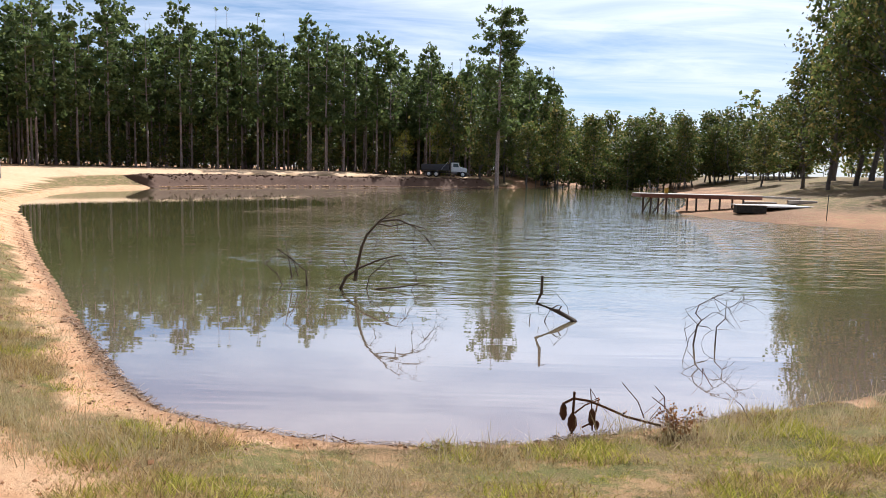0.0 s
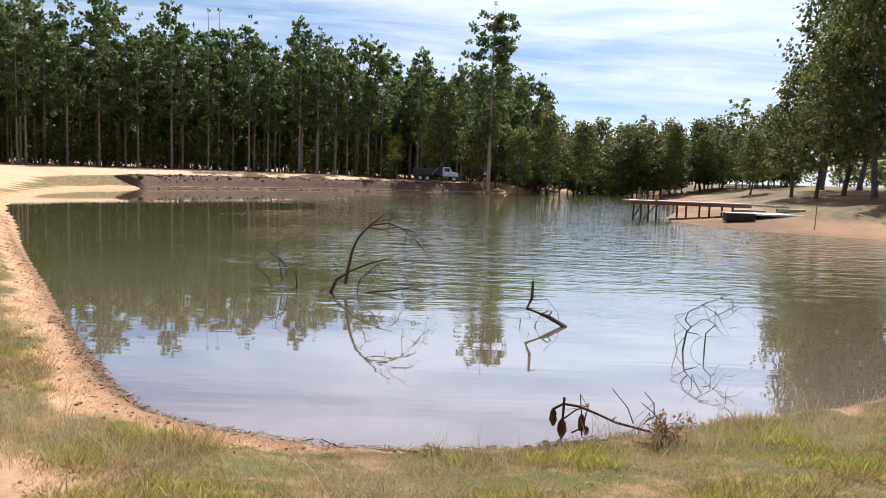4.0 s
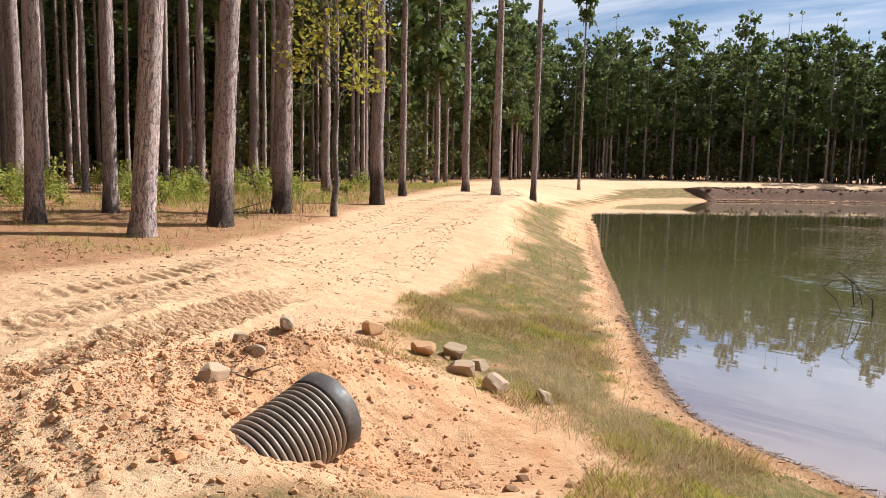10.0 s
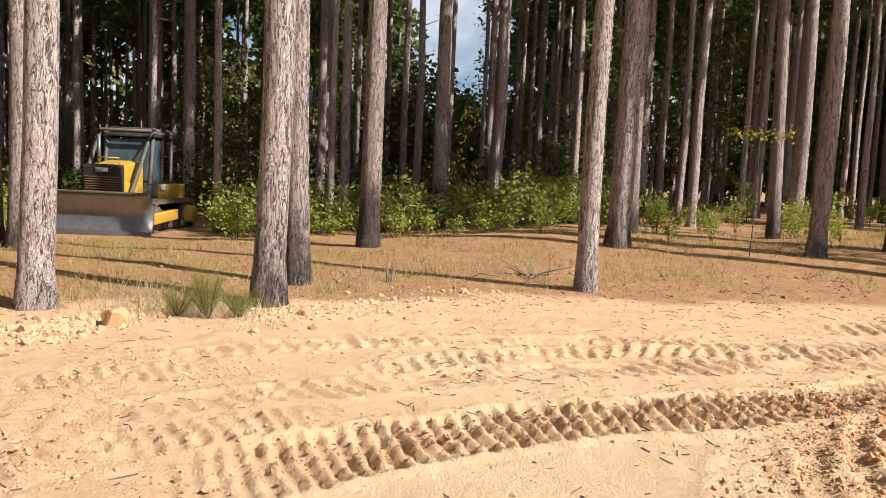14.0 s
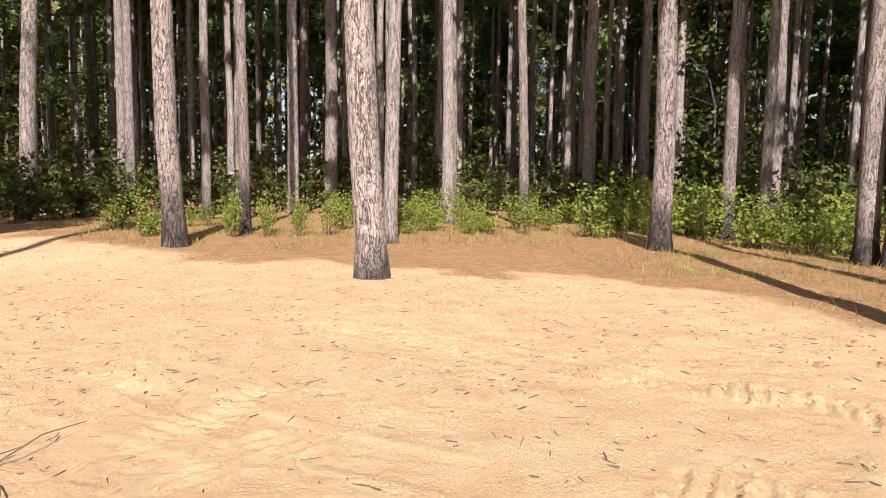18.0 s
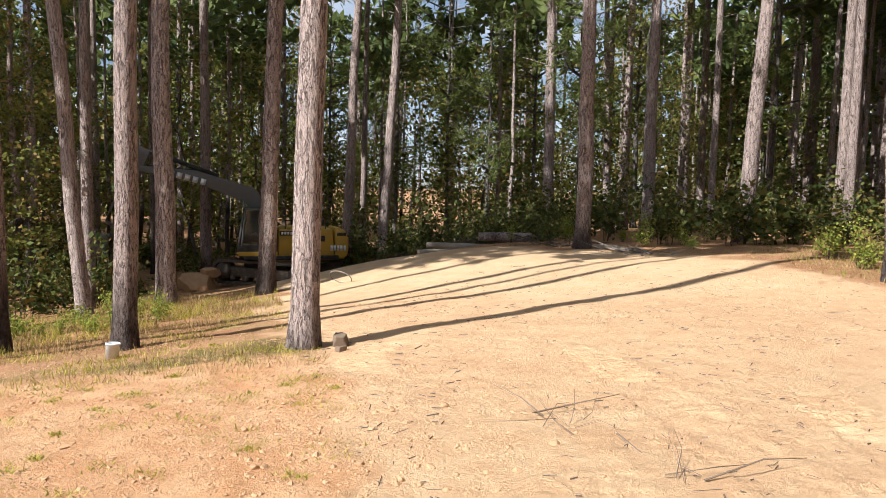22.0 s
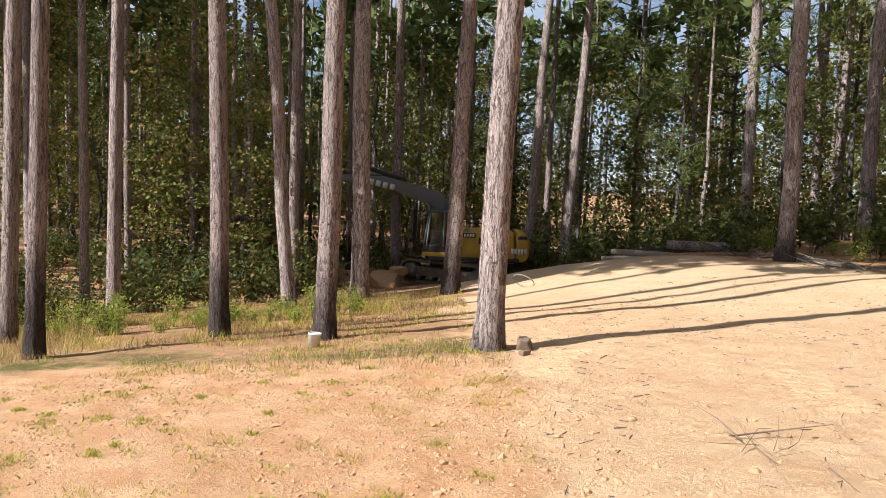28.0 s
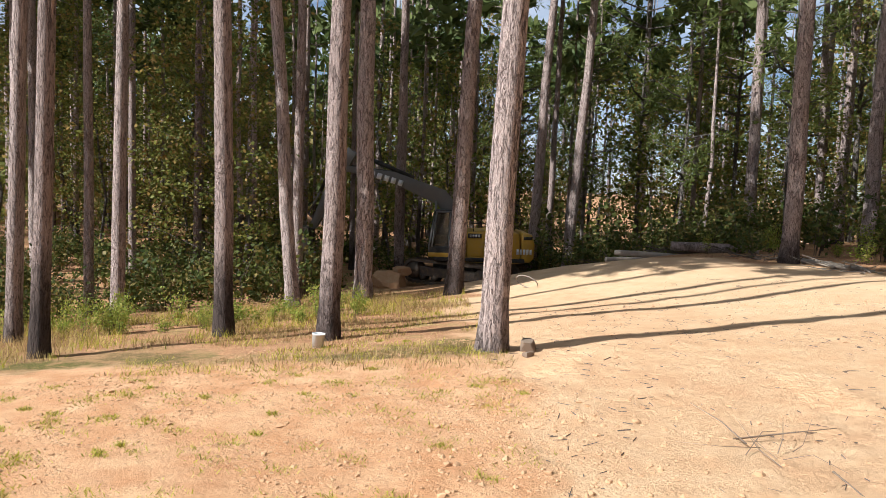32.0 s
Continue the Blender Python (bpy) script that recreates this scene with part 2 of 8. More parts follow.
def mat_bark(name, dark, light, scale=1.0, char=0.0):
    """Flaking bark: pale upright plates parted by dark ragged fissures; old fires have charred the foot."""
    k = Mat(name, 0.95, spec=0.1)
    one = k.noise(15 * scale, 6, 0.6, (1, 1, 0.22), "obj", 0.6)
    two = k.noise(30 * scale, 6, 0.62, (1, 1, 0.42), "obj", 0.5)
    gap_one = k.ramp(k.math("ABSOLUTE", k.math("SUBTRACT", one, 0.5)), (0.004, 0.0), (0.030, 1.0))
    gap_two = k.ramp(k.math("ABSOLUTE", k.math("SUBTRACT", two, 0.49)), (0.002, 0.3), (0.022, 1.0))
    plate = k.math("MULTIPLY", gap_one, gap_two)
    grain = k.noise(60 * scale, 5, 0.75, (1, 1, 0.5), "obj")
    tone = k.mix(k.ramp(k.noise(3, 6, 0.7, (1, 1, 0.4), "obj"), (0.3, 0.0), (0.7, 1.0)), tuple(a * 0.25 + b * 0.75 for a, b in zip(dark, light)), light)
    tone = k.mix(k.ramp(grain, (0.38, 0.45), (0.52, 0.0)), tone, dark)
    tone = k.mix(k.math("MULTIPLY", k.info.outputs["Random"], 0.45), tone, dark)
    c = k.mix(k.math("ADD", k.math("MULTIPLY", plate, 0.85), 0.15), tuple(v * 0.4 for v in dark), tone)
    if char:
        xyz = k.n.new("ShaderNodeSeparateXYZ")
        k.l.new(k.tex.outputs["Object"], xyz.inputs[0])
        top = k.math("ADD", k.math("MULTIPLY", k.info.outputs["Random"], 1.6), k.math("MULTIPLY", k.noise(2.2, 5, 0.7, (1, 1, 0.5), "obj"), 2.4))
        soot = k.ramp(k.math("SUBTRACT", k.math("ADD", top, -0.95), xyz.outputs["Z"]), (0.0, 0.0), (0.9, char))
        c = k.mix(soot, c, (0.035, 0.027, 0.023))
    k.color(c)
    relief = k.math("ADD", k.math("MULTIPLY", plate, 0.9), k.math("ADD", k.math("MULTIPLY", one, 0.9), k.math("MULTIPLY", grain, 0.5)))
    k.bump(relief, 0.04, 1.0)
    return k.m


def mat_leaf(name, a, b, c=None, trans=0.42, gloss=0.22):
    k = Mat(name, 0.6, spec=gloss)
    r = k.geo.outputs["Random Per Island"]
    col = k.mix(r, a, b)
    if c:
        col = k.mix(k.ramp(k.math("FRACT", k.math("MULTIPLY", r, 17.3)), (0.72, 0.0), (0.8, 1.0)), col, c)
    col = k.mix(k.math("MULTIPLY", k.info.outputs["Random"], 0.35), col, tuple(v * 0.55 for v in a))
    k.color(col)
    t = k.n.new("ShaderNodeBsdfTranslucent")
    k.l.new(col, t.inputs[0])
    ms = k.n.new("ShaderNodeMixShader")
    ms.inputs[0].default_value = trans
    k.l.new(k.b.outputs[0], ms.inputs[1])
    k.l.new(t.outputs[0], ms.inputs[2])
    k.l.new(ms.outputs[0], k.n["Material Output"].inputs[0])
    return k.m


def mat_plain(name, col, rough=0.6, metal=0.0, spec=0.4, wear=0.25, dirt=(0.30, 0.20, 0.12), grain=30):
    k = Mat(name, rough, metal, spec)
    c = k.mix(k.math("MULTIPLY", k.noise(2.2, 5, coord="obj"), 0.5), col, tuple(v * 0.75 for v in col))
    c = k.mix(k.math("MULTIPLY", k.ramp(k.noise(5, 6, 0.7, coord="obj"), (0.48, 0.0), (0.72, 1.0)), wear), c, dirt)
    k.color(c)
    k.rough(k.ramp(k.noise(grain, 3, coord="obj"), (0.3, max(0.0, rough - 0.12)), (0.7, min(1.0, rough + 0.12))))
    return k.m


M_GROUND, M_WATER = mat_ground(), mat_water()
M_PINE = mat_bark("pine_bark", (0.19, 0.12, 0.10), (0.68, 0.535, 0.475), char=0.8)
M_BARK2 = mat_bark("hardwood_bark", (0.10, 0.085, 0.07), (0.26, 0.22, 0.19), 1.6)
M_NEEDLE = mat_leaf("pine_needles", (0.075, 0.110, 0.034), (0.20, 0.225, 0.070), trans=0.4)
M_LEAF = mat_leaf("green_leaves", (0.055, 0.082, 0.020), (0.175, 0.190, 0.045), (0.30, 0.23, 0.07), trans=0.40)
# lighter than M_LEAF: sunlight on the eastern growth is put into the colour
M_LEAF_E = mat_leaf("sunlit_autumn_leaves", (0.08, 0.105, 0.024), (0.34, 0.34, 0.075), (0.42, 0.28, 0.09), trans=0.5)
M_LEAF_Y = mat_leaf("yellow_leaves", (0.28, 0.26, 0.035), (0.42, 0.36, 0.06), trans=0.5)
# brighter than M_LEAF: sunlight on shrubs and weeds is put into the colour
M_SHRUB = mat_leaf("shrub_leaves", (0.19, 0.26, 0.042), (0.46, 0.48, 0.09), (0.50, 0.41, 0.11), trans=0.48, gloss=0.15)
M_GRASS = mat_leaf("grass_blades", (0.16, 0.18, 0.018), (0.62, 0.54, 0.08), (0.72, 0.56, 0.19), trans=0.5, gloss=0.05)
M_STRAW = mat_leaf("dry_grass", (0.40, 0.31, 0.16), (0.55, 0.45, 0.25), trans=0.3)
M_ROCK = mat_plain("pale_rock", (0.40, 0.29, 0.19), 0.9, spec=0.1, wear=0.6, dirt=(0.42, 0.25, 0.14))
M_WOOD = mat_plain("grey_wood", (0.22, 0.16, 0.115), 0.9, spec=0.1, wear=0.5, dirt=(0.10, 0.075, 0.055))
M_TWIG = mat_plain("dead_twig", (0.12, 0.09, 0.07), 0.9, spec=0.1, wear=0.4, dirt=(0.05, 0.04, 0.03))
M_PALETWIG = mat_plain("bleached_twig", (0.30, 0.25, 0.20), 0.85, spec=0.1, wear=0.4, dirt=(0.12, 0.09, 0.07))

# ---- helpers ----


def part(name, bm, material, parent=None, label="", smooth=True):
    """Link a bmesh as one mesh object under a thing or a part."""
    me = bpy.data.meshes.new(name)
    bm.to_mesh(me)
    bm.free()
    if material:
        me.materials.append(material)
    if smooth:
        me.polygons.foreach_set("use_smooth", [True] * len(me.polygons))
    ob = new(name, me)
    ob.parent = parent
    if label:
        ob["label"] = label
    return ob


def raw_part(name, verts, faces, material, parent=None, smooth=False):
    me = bpy.data.meshes.new(name)
    me.from_pydata([tuple(v) for v in verts], [], faces)
    me.materials.append(material)
    if smooth:
        me.polygons.foreach_set("use_smooth", [True] * len(me.polygons))
    ob = new(name, me)
    ob.parent = parent
    return ob


def thing(name, m, label, category, group=""):
    ob = new(name)
    ob.empty_display_size = 0.2
    ob.matrix_basis = m
    return tagged(ob, label, category, group)


def vnoise(x, y, seed=0):
    """Smooth lattice noise in 0..1, for numpy arrays."""
    x, y = np.asarray(x, float), np.asarray(y, float)
    xi, yi = np.floor(x), np.floor(y)
    u, v = x - xi, y - yi
    u, v = u * u * (3 - 2 * u), v * v * (3 - 2 * v)

    def h(a, b):
        s = np.sin(a * 127.1 + b * 311.7 + seed * 74.7) * 43758.5453
        return s - np.floor(s)

    return (h(xi, yi) * (1 - u) + h(xi + 1, yi) * u) * (1 - v) + (h(xi, yi + 1) * (1 - u) + h(xi + 1, yi + 1) * u) * v


def fbm(x, y, octaves=4, seed=0):
    s, a, tot = 0.0, 1.0, 0.0
    for k in range(octaves):
        s = s + a * vnoise(np.asarray(x) * 2**k, np.asarray(y) * 2**k, seed + k)
        tot += a
        a *= 0.5
    return s / tot


def sstep(e0, e1, x):
    t = np.clip((np.asarray(x, float) - e0) / (e1 - e0), 0, 1)
    return t * t * (3 - 2 * t)


def spline(points, closed=True, steps=6):
    pts = [np.array(p, float) for p in points]
    n, out = len(pts), []
    for i in range(n if closed else n - 1):
        p = [pts[(i + k) % n] if closed else pts[min(max(i + k, 0), n - 1)] for k in (-1, 0, 1, 2)]
        for s in np.arange(steps) / steps:
            out.append(0.5 * (2 * p[1] + (p[2] - p[0]) * s + (2 * p[0] - 5 * p[1] + 4 * p[2] - p[3]) * s**2 + (3 * p[1] - p[0] - 3 * p[2] + p[3]) * s**3))
    if not closed:
        out.append(pts[-1])
    return np.array(out)


def dist_to(poly, x, y, closed=True):
    """Distance to a polyline; negative inside where it is closed."""
    x, y = np.atleast_1d(np.asarray(x, float)), np.atleast_1d(np.asarray(y, float))
    n = len(poly)
    if x.size * n < 300000:
        a = np.asarray(poly, float) if closed else np.asarray(poly, float)[:-1]
        b = np.roll(np.asarray(poly, float), -1, axis=0) if closed else np.asarray(poly, float)[1:]
        e = b - a
        px, py = x.ravel()[:, None] - a[None, :, 0], y.ravel()[:, None] - a[None, :, 1]
        t = np.clip((px * e[:, 0] + py * e[:, 1]) / (np.sum(e * e, 1) + 1e-12), 0, 1)
        best = np.sqrt(np.min((px - t * e[:, 0]) ** 2 + (py - t * e[:, 1]) ** 2, axis=1)).reshape(x.shape)
        if not closed:
            return best
        yy = y.ravel()[:, None]
        hit = ((a[:, 1] > yy) != (b[:, 1] > yy)) & (px < e[:, 0] * py / (e[:, 1] + 1e-12))
        return np.where((hit.sum(1) % 2 == 1).reshape(x.shape), -best, best)
    best, inside = np.full(x.shape, 1e9), np.zeros(x.shape, bool)
    for i in range(n if closed else n - 1):
        (ax, ay), (bx, by) = poly[i], poly[(i + 1) % n]
        dx, dy = bx - ax, by - ay
        t = np.clip(((x - ax) * dx + (y - ay) * dy) / (dx * dx + dy * dy + 1e-12), 0, 1)
        best = np.minimum(best, np.hypot(x - ax - t * dx, y - ay - t * dy))
        if closed:
            cross = ((ay > y) != (by > y)) & (x < (bx - ax) * (y - ay) / (by - ay + 1e-12) + ax)
            inside ^= cross
    return np.where(inside, -best, best) if closed else best


# ---- the lie of the land ----
WATER = -1.2
POND = spline([(0.1, 6.85), (-0.9, 6.9), (-2.25, 7.3), (-3.45, 8.15), (-5.2, 10.6), (-6.9, 13.1), (-8.5, 15.6), (-12.95, 22.4), (-19.5, 33), (-26, 43.5), (-32, 58),
               (-35.5, 70), (-34.8, 80), (-30, 91), (-23, 101), (-10, 112), (1, 120), (11.4, 131), (19, 145), (38, 195), (48, 215), (52, 195), (44, 140), (33, 100),
               (24, 72), (17.6, 54.4), (20, 46), (25.2, 41), (34, 34), (42, 26), (37, 18), (24, 14.0), (14, 11.8), (8.6, 10.6), (5.2, 8.8), (2.9, 7.8), (1.3, 7.15)])
CLEARING = spline([(-8.6, -4.4), (-10.8, -1.0), (-12.2, 3.0), (-13.5, 6.4), (-16.5, 11.5), (-21, 19), (-32, 34), (-46, 54), (-56, 78), (-58, 102), (-42, 117), (-20, 126), (0, 138), (20, 150),
                   (70, 175), (140, 150), (150, 60), (90, 20), (40, 4), (16, -2), (10.8, -6.2), (8.6, -7.6), (10.2, -10.5), (13.5, -15), (18, -22), (13.0, -24.0), (8.5, -21),
                   (4.0, -22), (0.2, -17.0), (-2.5, -17.0), (-6.5, -17.0), (-9.6, -15.2), (-8.4, -9.5)], steps=4)
SAND = spline([(-9.6, -1.5), (-10.0, 0.6), (-10.4, 2.2), (-11.2, 4.6), (-12.2, 7.4), (-17, 14.8), (-27, 28), (-42, 50), (-52, 75), (-54, 98), (-38, 112), (-20, 121), (0, 133), (10, 141), (8, 135), (-8, 121),
               (-24, 110), (-39, 100), (-46, 86), (-39.5, 72), (-31.5, 49), (-21.5, 30.5), (-16.0, 21.5), (-13.6, 18.3), (-11.0, 14.4), (-9.55, 11.3), (-8.1, 8.3), (-6.8, 6.3), (-5.9, 4.8), (-4.4, 3.0), (-3.0, 1.5), (-1.0, 0.9), (1.0, 0.2),
               (2.2, -2.6), (3.0, -5.2), (5.8, -7.7), (7.8, -9.6), (12, -13.5), (17.5, -20), (14.5, -22.5), (9.5, -20.2), (4.8, -20.0), (0.2, -15.5), (-3.0, -12.8), (-6.0, -10.0), (-7.0, -6.3), (-8.2, -4.2)], steps=4)


CRAWLED = [(-3.0, -2.5), (-3.79, -1.68), (-4.3, -1.05), (-4.75, -0.4), (-5.1, 0.35), (-5.45, 1.1), (-5.8, 1.85), (-6.27, 2.6), (-6.9, 3.55), (-7.65, 4.75), (-8.75, 6.9)]


# treads pressed into the soil: path, width, bar spacing, bar height, slant, rut depth, share left unbroken
TRACK_TREADS = [
    (CRAWLED, 0.74, 0.125, 0.050, 0.22, 0.035, 0.85),
    ([(-5.1, -4.2), (-5.85, -3.18), (-6.38, -2.45), (-6.69, -1.69), (-7.0, -0.9), (-7.3, -0.1), (-7.45, 1.0), (-7.8, 2.4), (-8.7, 4.38), (-9.79, 6.53), (-11.6, 9.6)], 0.40, 0.20, 0.034, 0.5, 0.018, 0.7),
    ([(-3.5, -3.9), (-4.3, -3.01), (-4.73, -2.47), (-5.14, -1.86), (-5.54, -1.26), (-6.1, -0.3), (-6.45, 0.5), (-6.75, 1.4), (-7.3, 2.8), (-8.96, 5.46), (-10.95, 8.68), (-12.3, 11.4)], 0.44, 0.19, 0.036, -0.45, 0.018, 0.7),
    ([(-5.2, -2.35), (-5.95, -1.51), (-6.5, -0.79), (-6.95, 0.09), (-7.2, 1.6), (-8.0, 3.4), (-9.9, 6.4), (-14.0, 13.0)], 0.38, 0.17, 0.040, 0.35, 0.018, 0.7),
]
TURN_TREADS = [
    ([(-2.0, -4.3), (-2.93, -3.3), (-3.4, -3.0), (-3.96, -2.46), (-4.5, -1.7)], 0.46, 0.13, 0.036, 0.1, 0.012, 0.75),
    ([(-3.04, -3.13), (-3.64, -3.36), (-4.4, -3.7), (-5.08, -3.93), (-5.66, -3.98)], 0.62, 0.13, 0.038, 0.3, 0.012, 0.75),
    ([(-3.0, -6.2), (-3.9, -5.0), (-4.9, -3.6), (-5.4, -2.8)], 0.50, 0.13, 0.034, -0.2, 0.010, 0.65),
]
RUTS = [
    ([(-5.3, 1.75), (-4.85, 1.52), (-4.4, 1.37), (-4.0, 1.28), (-3.39, 1.19), (-2.6, 1.1)], 0.16, 0.10, 0.006, 0.6, 0.022, 0.7),
    ([(-4.7, 1.15), (-4.29, 1.04), (-3.81, 0.97), (-3.35, 0.91), (-2.7, 0.8)], 0.18, 0.10, 0.006, 0.5, 0.020, 0.6),
    ([(-4.9, 0.9), (-4.45, 0.75), (-4.03, 0.6), (-3.62, 0.47), (-3.0, 0.2)], 0.30, 0.10, 0.022, -0.5, 0.014, 0.8),
    ([(-6.3, 3.0), (-5.61, 2.63), (-4.83, 2.27), (-3.84, 1.75)], 0.15, 0.12, 0.006, 0.1, 0.022, 0.6),
]
SAND_TREADS = [
    ([(-8.6, 2.2), (-9.6, 4.6), (-11.4, 7.6), (-14.4, 11.6), (-18.5, 17)], 0.5, 0.24, 0.05, 0.4, 0.02, 0.8),
    ([(-0.3, -4.6), (0.9, -5.9), (2.0, -7.4), (3.2, -9.0)], 0.5, 0.12, 0.024, 0.2, 0.008, 0.45),
    ([(-0.6, -6.6), (0.3, -5.5), (1.2, -4.0)], 0.4, 0.12, 0.024, 0.25, 0.008, 0.45),
    ([(4.2, -6.6), (4.8, -7.4), (5.2, -8.4)], 0.55, 0.12, 0.024, 0.0, 0.006, 0.5),
    ([(-3.6, -5.2), (-2.9, -6.3), (-2.0, -7.6), (-0.8, -9.0)], 0.5, 0.14, 0.024, 0.25, 0.008, 0.4),
    ([(-1.4, -4.4), (-0.5, -5.4), (0.2, -6.6), (1.0, -8.2)], 0.45, 0.13, 0.024, -0.2, 0.008, 0.4),
]
TREADS = [(spline(p, False, 8), *rest) for p, *rest in TRACK_TREADS + TURN_TREADS + RUTS + SAND_TREADS]


def treads(x, y):
    """Ruts and the bars of earth that tyres and crawlers leave in them."""
    out = np.zeros(x.shape)
    for k, (p, wide, gap, tall, slant, deep, share) in enumerate(TREADS):
        lo, hi = p.min(0) - wide, p.max(0) + wide
        i = np.nonzero((x > lo[0]) & (x < hi[0]) & (y > lo[1]) & (y < hi[1]))[0]
        if not len(i):
            continue
        qx, qy = x[i], y[i]
        best, run, side, s0 = np.full(len(i), 1e9), np.zeros(len(i)), np.zeros(len(i)), 0.0
        for a, b in zip(p[:-1], p[1:]):
            e = b - a
            le = math.hypot(*e)
            t = ((qx - a[0]) * e[0] + (qy - a[1]) * e[1]) / (le * le)
            u = ((qx - a[0]) * e[1] - (qy - a[1]) * e[0]) / le
            tc = np.clip(t, 0, 1)
            d = np.hypot(qx - a[0] - tc * e[0], qy - a[1] - tc * e[1])
            near = d < best
            best, run, side = np.where(near, d, best), np.where(near, s0 + tc * le, run), np.where(near, np.sign(u) * d, side)
            s0 += le
        wob = (fbm(qx * 3, qy * 3, 2, 100 + k) - 0.5) * 0.10
        u = side + wob
        edge = 1 - sstep(wide * 0.42, wide * 0.54, np.abs(u))
        ends = sstep(0, 0.08 * s0, run) * (1 - sstep(0.8 * s0, s0, run))
        phase = (run + slant * (np.abs(u) if k % 3 == 1 else u) + (fbm(qx * 5, qy * 5, 2, 130 + k) - 0.5) * 0.05) / gap
        bar = np.clip(0.35 + 0.80 * np.cos(2 * np.pi * phase), 0, 1)
        left = sstep(1 - share - 0.12, 1 - share + 0.12, fbm(qx * 1.7, qy * 1.7, 3, 160 + k) * 1.5 - 0.25)
        crumbly = 0.2 + 1.6 * fbm(qx * 16, qy * 16, 2, 190 + k)
        berm = np.exp(-((np.abs(u) - wide * 0.56) / 0.05) ** 2)
        out[i] += ends * (edge * (-deep + tall * bar * left * crumbly) + berm * deep * 0.8 * crumbly)
    return out


def height(x, y, sd=None):
    x, y = np.atleast_1d(np.asarray(x, float)), np.atleast_1d(np.asarray(y, float))
    sd = dist_to(POND, x, y) if sd is None else sd
    xs = np.clip(x, 0, 21.5)
    base = -0.018 * xs**1.6 * (1 - sstep(-2, 6, y)) * (1 - 0.8 * sstep(12, 19, -y) * (1 - sstep(9, 17, x)))
    base = base + 0.42 * sstep(10, 19, -x) * sstep(-6, 0, y) - 0.28 * sstep(9, 17, -x) * sstep(6, 11, -y) + 0.15 * sstep(13, 20, -y) * (1 - sstep(2, 6, x))
    base = base + (fbm(x * 0.22, y * 0.22, 3, 3) - 0.5) * 0.14 * sstep(1.5, 9, np.hypot(x, y)) + sstep(50, 125, y) * 0.6
    base = base + (fbm(x * 1.3, y * 1.3, 3, 8) - 0.5) * 0.05
    base = base + 1.7 * sstep(3, 34, sd) * sstep(10, 20, x) * sstep(25, 40, y)
    bank = 6.2 + (3.4 - 6.2) * sstep(9, 16, y) * (x < 5) + 5.0 * sstep(24, 60, y) * (x < 5) + 8 * sstep(12, 22, x) * sstep(20, 35, y)
    bank = np.where((y > 78) & (x < 30), 7.5, bank)
    t = np.clip(sd / bank, 0, 1)
    lip = 0.06 * np.exp(-((sd - 0.25) / 0.18) ** 2)
    rough = (fbm(x * 2.3, y * 2.3, 3, 21) - 0.5) * 0.10 * np.exp(-((sd - 0.7) / 0.8) ** 2)
    h = WATER + (base - WATER) * t ** 0.95 + np.where(sd > 0, lip + rough, 0)
    # the hollow into which the culvert opens, and the soil heaped round it
    px, py = x + 3.75, y - 3.75
    h = h - 0.31 * np.exp(-(px / 0.8) ** 2 - (py / 0.8) ** 2) - 0.12 * np.exp(-((x + 3.2) / 0.8) ** 2 - ((y - 4.6) / 1.2) ** 2)
    h = h + 0.30 * np.exp(-((x + 5.3) / 0.55) ** 2 - ((y - 3.9) / 1.0) ** 2) * (0.5 + fbm(x * 3, y * 3, 4, 11))
    h = h + 0.10 * np.exp(-((x + 4.3) / 0.9) ** 2 - ((y - 1.9) / 0.6) ** 2) * (0.5 + fbm(x * 3, y * 3, 4, 12))
    h = h + 0.13 * np.exp(-((x + 3.7) / 0.6) ** 2 - ((y - 1.95) / 0.38) ** 2)
    h = h + ((fbm(x * 5, y * 5, 4, 13) - 0.5) * 0.12 + np.abs(fbm(x * 8, y * 8, 3, 14) - 0.5) * 0.16) * np.exp(-((x + 4.4) / 1.5) ** 2 - ((y - 3.0) / 1.6) ** 2)
    # loose crumbled soil between the wheel marks
    h = h + (fbm(x * 9, y * 9, 3, 15) - 0.5) * 0.030 * (0.25 + 0.75 * sstep(0.45, 0.62, fbm(x * 0.8, y * 0.8, 3, 16))) * (np.hypot(x, y) < 14)
    h = h + treads(x, y)
    h = np.where(sd < 0, WATER - 0.03 - 1.6 * np.clip(-sd / 9, 0, 1), h)
    return h


def z_at(x, y):
    return float(height(x, y)[0])


def on_grid(field, ax, ay, step=3):
    """A smooth field taken on every third line of a grid and filled in between."""
    ix = np.unique(np.append(np.arange(0, len(ax), step), len(ax) - 1))
    iy = np.unique(np.append(np.arange(0, len(ay), step), len(ay) - 1))
    gx, gy = np.meshgrid(ax[ix], ay[iy])
    c = field(gx.ravel(), gy.ravel()).reshape(gx.shape)
    c = np.stack([np.interp(ax, ax[ix], row) for row in c])
    return np.stack([np.interp(ay, ay[iy], col) for col in c.T], 1).ravel()


def lines(lo, hi, fine, outer, grow):
    """Grid lines: even in the yard, wider and wider out to the horizon."""
    mid = np.arange(lo, hi, fine)
    out = fine * np.cumsum(grow ** np.arange(1, outer + 1))
    return np.concatenate([lo - out[::-1], mid, mid[-1] + out])


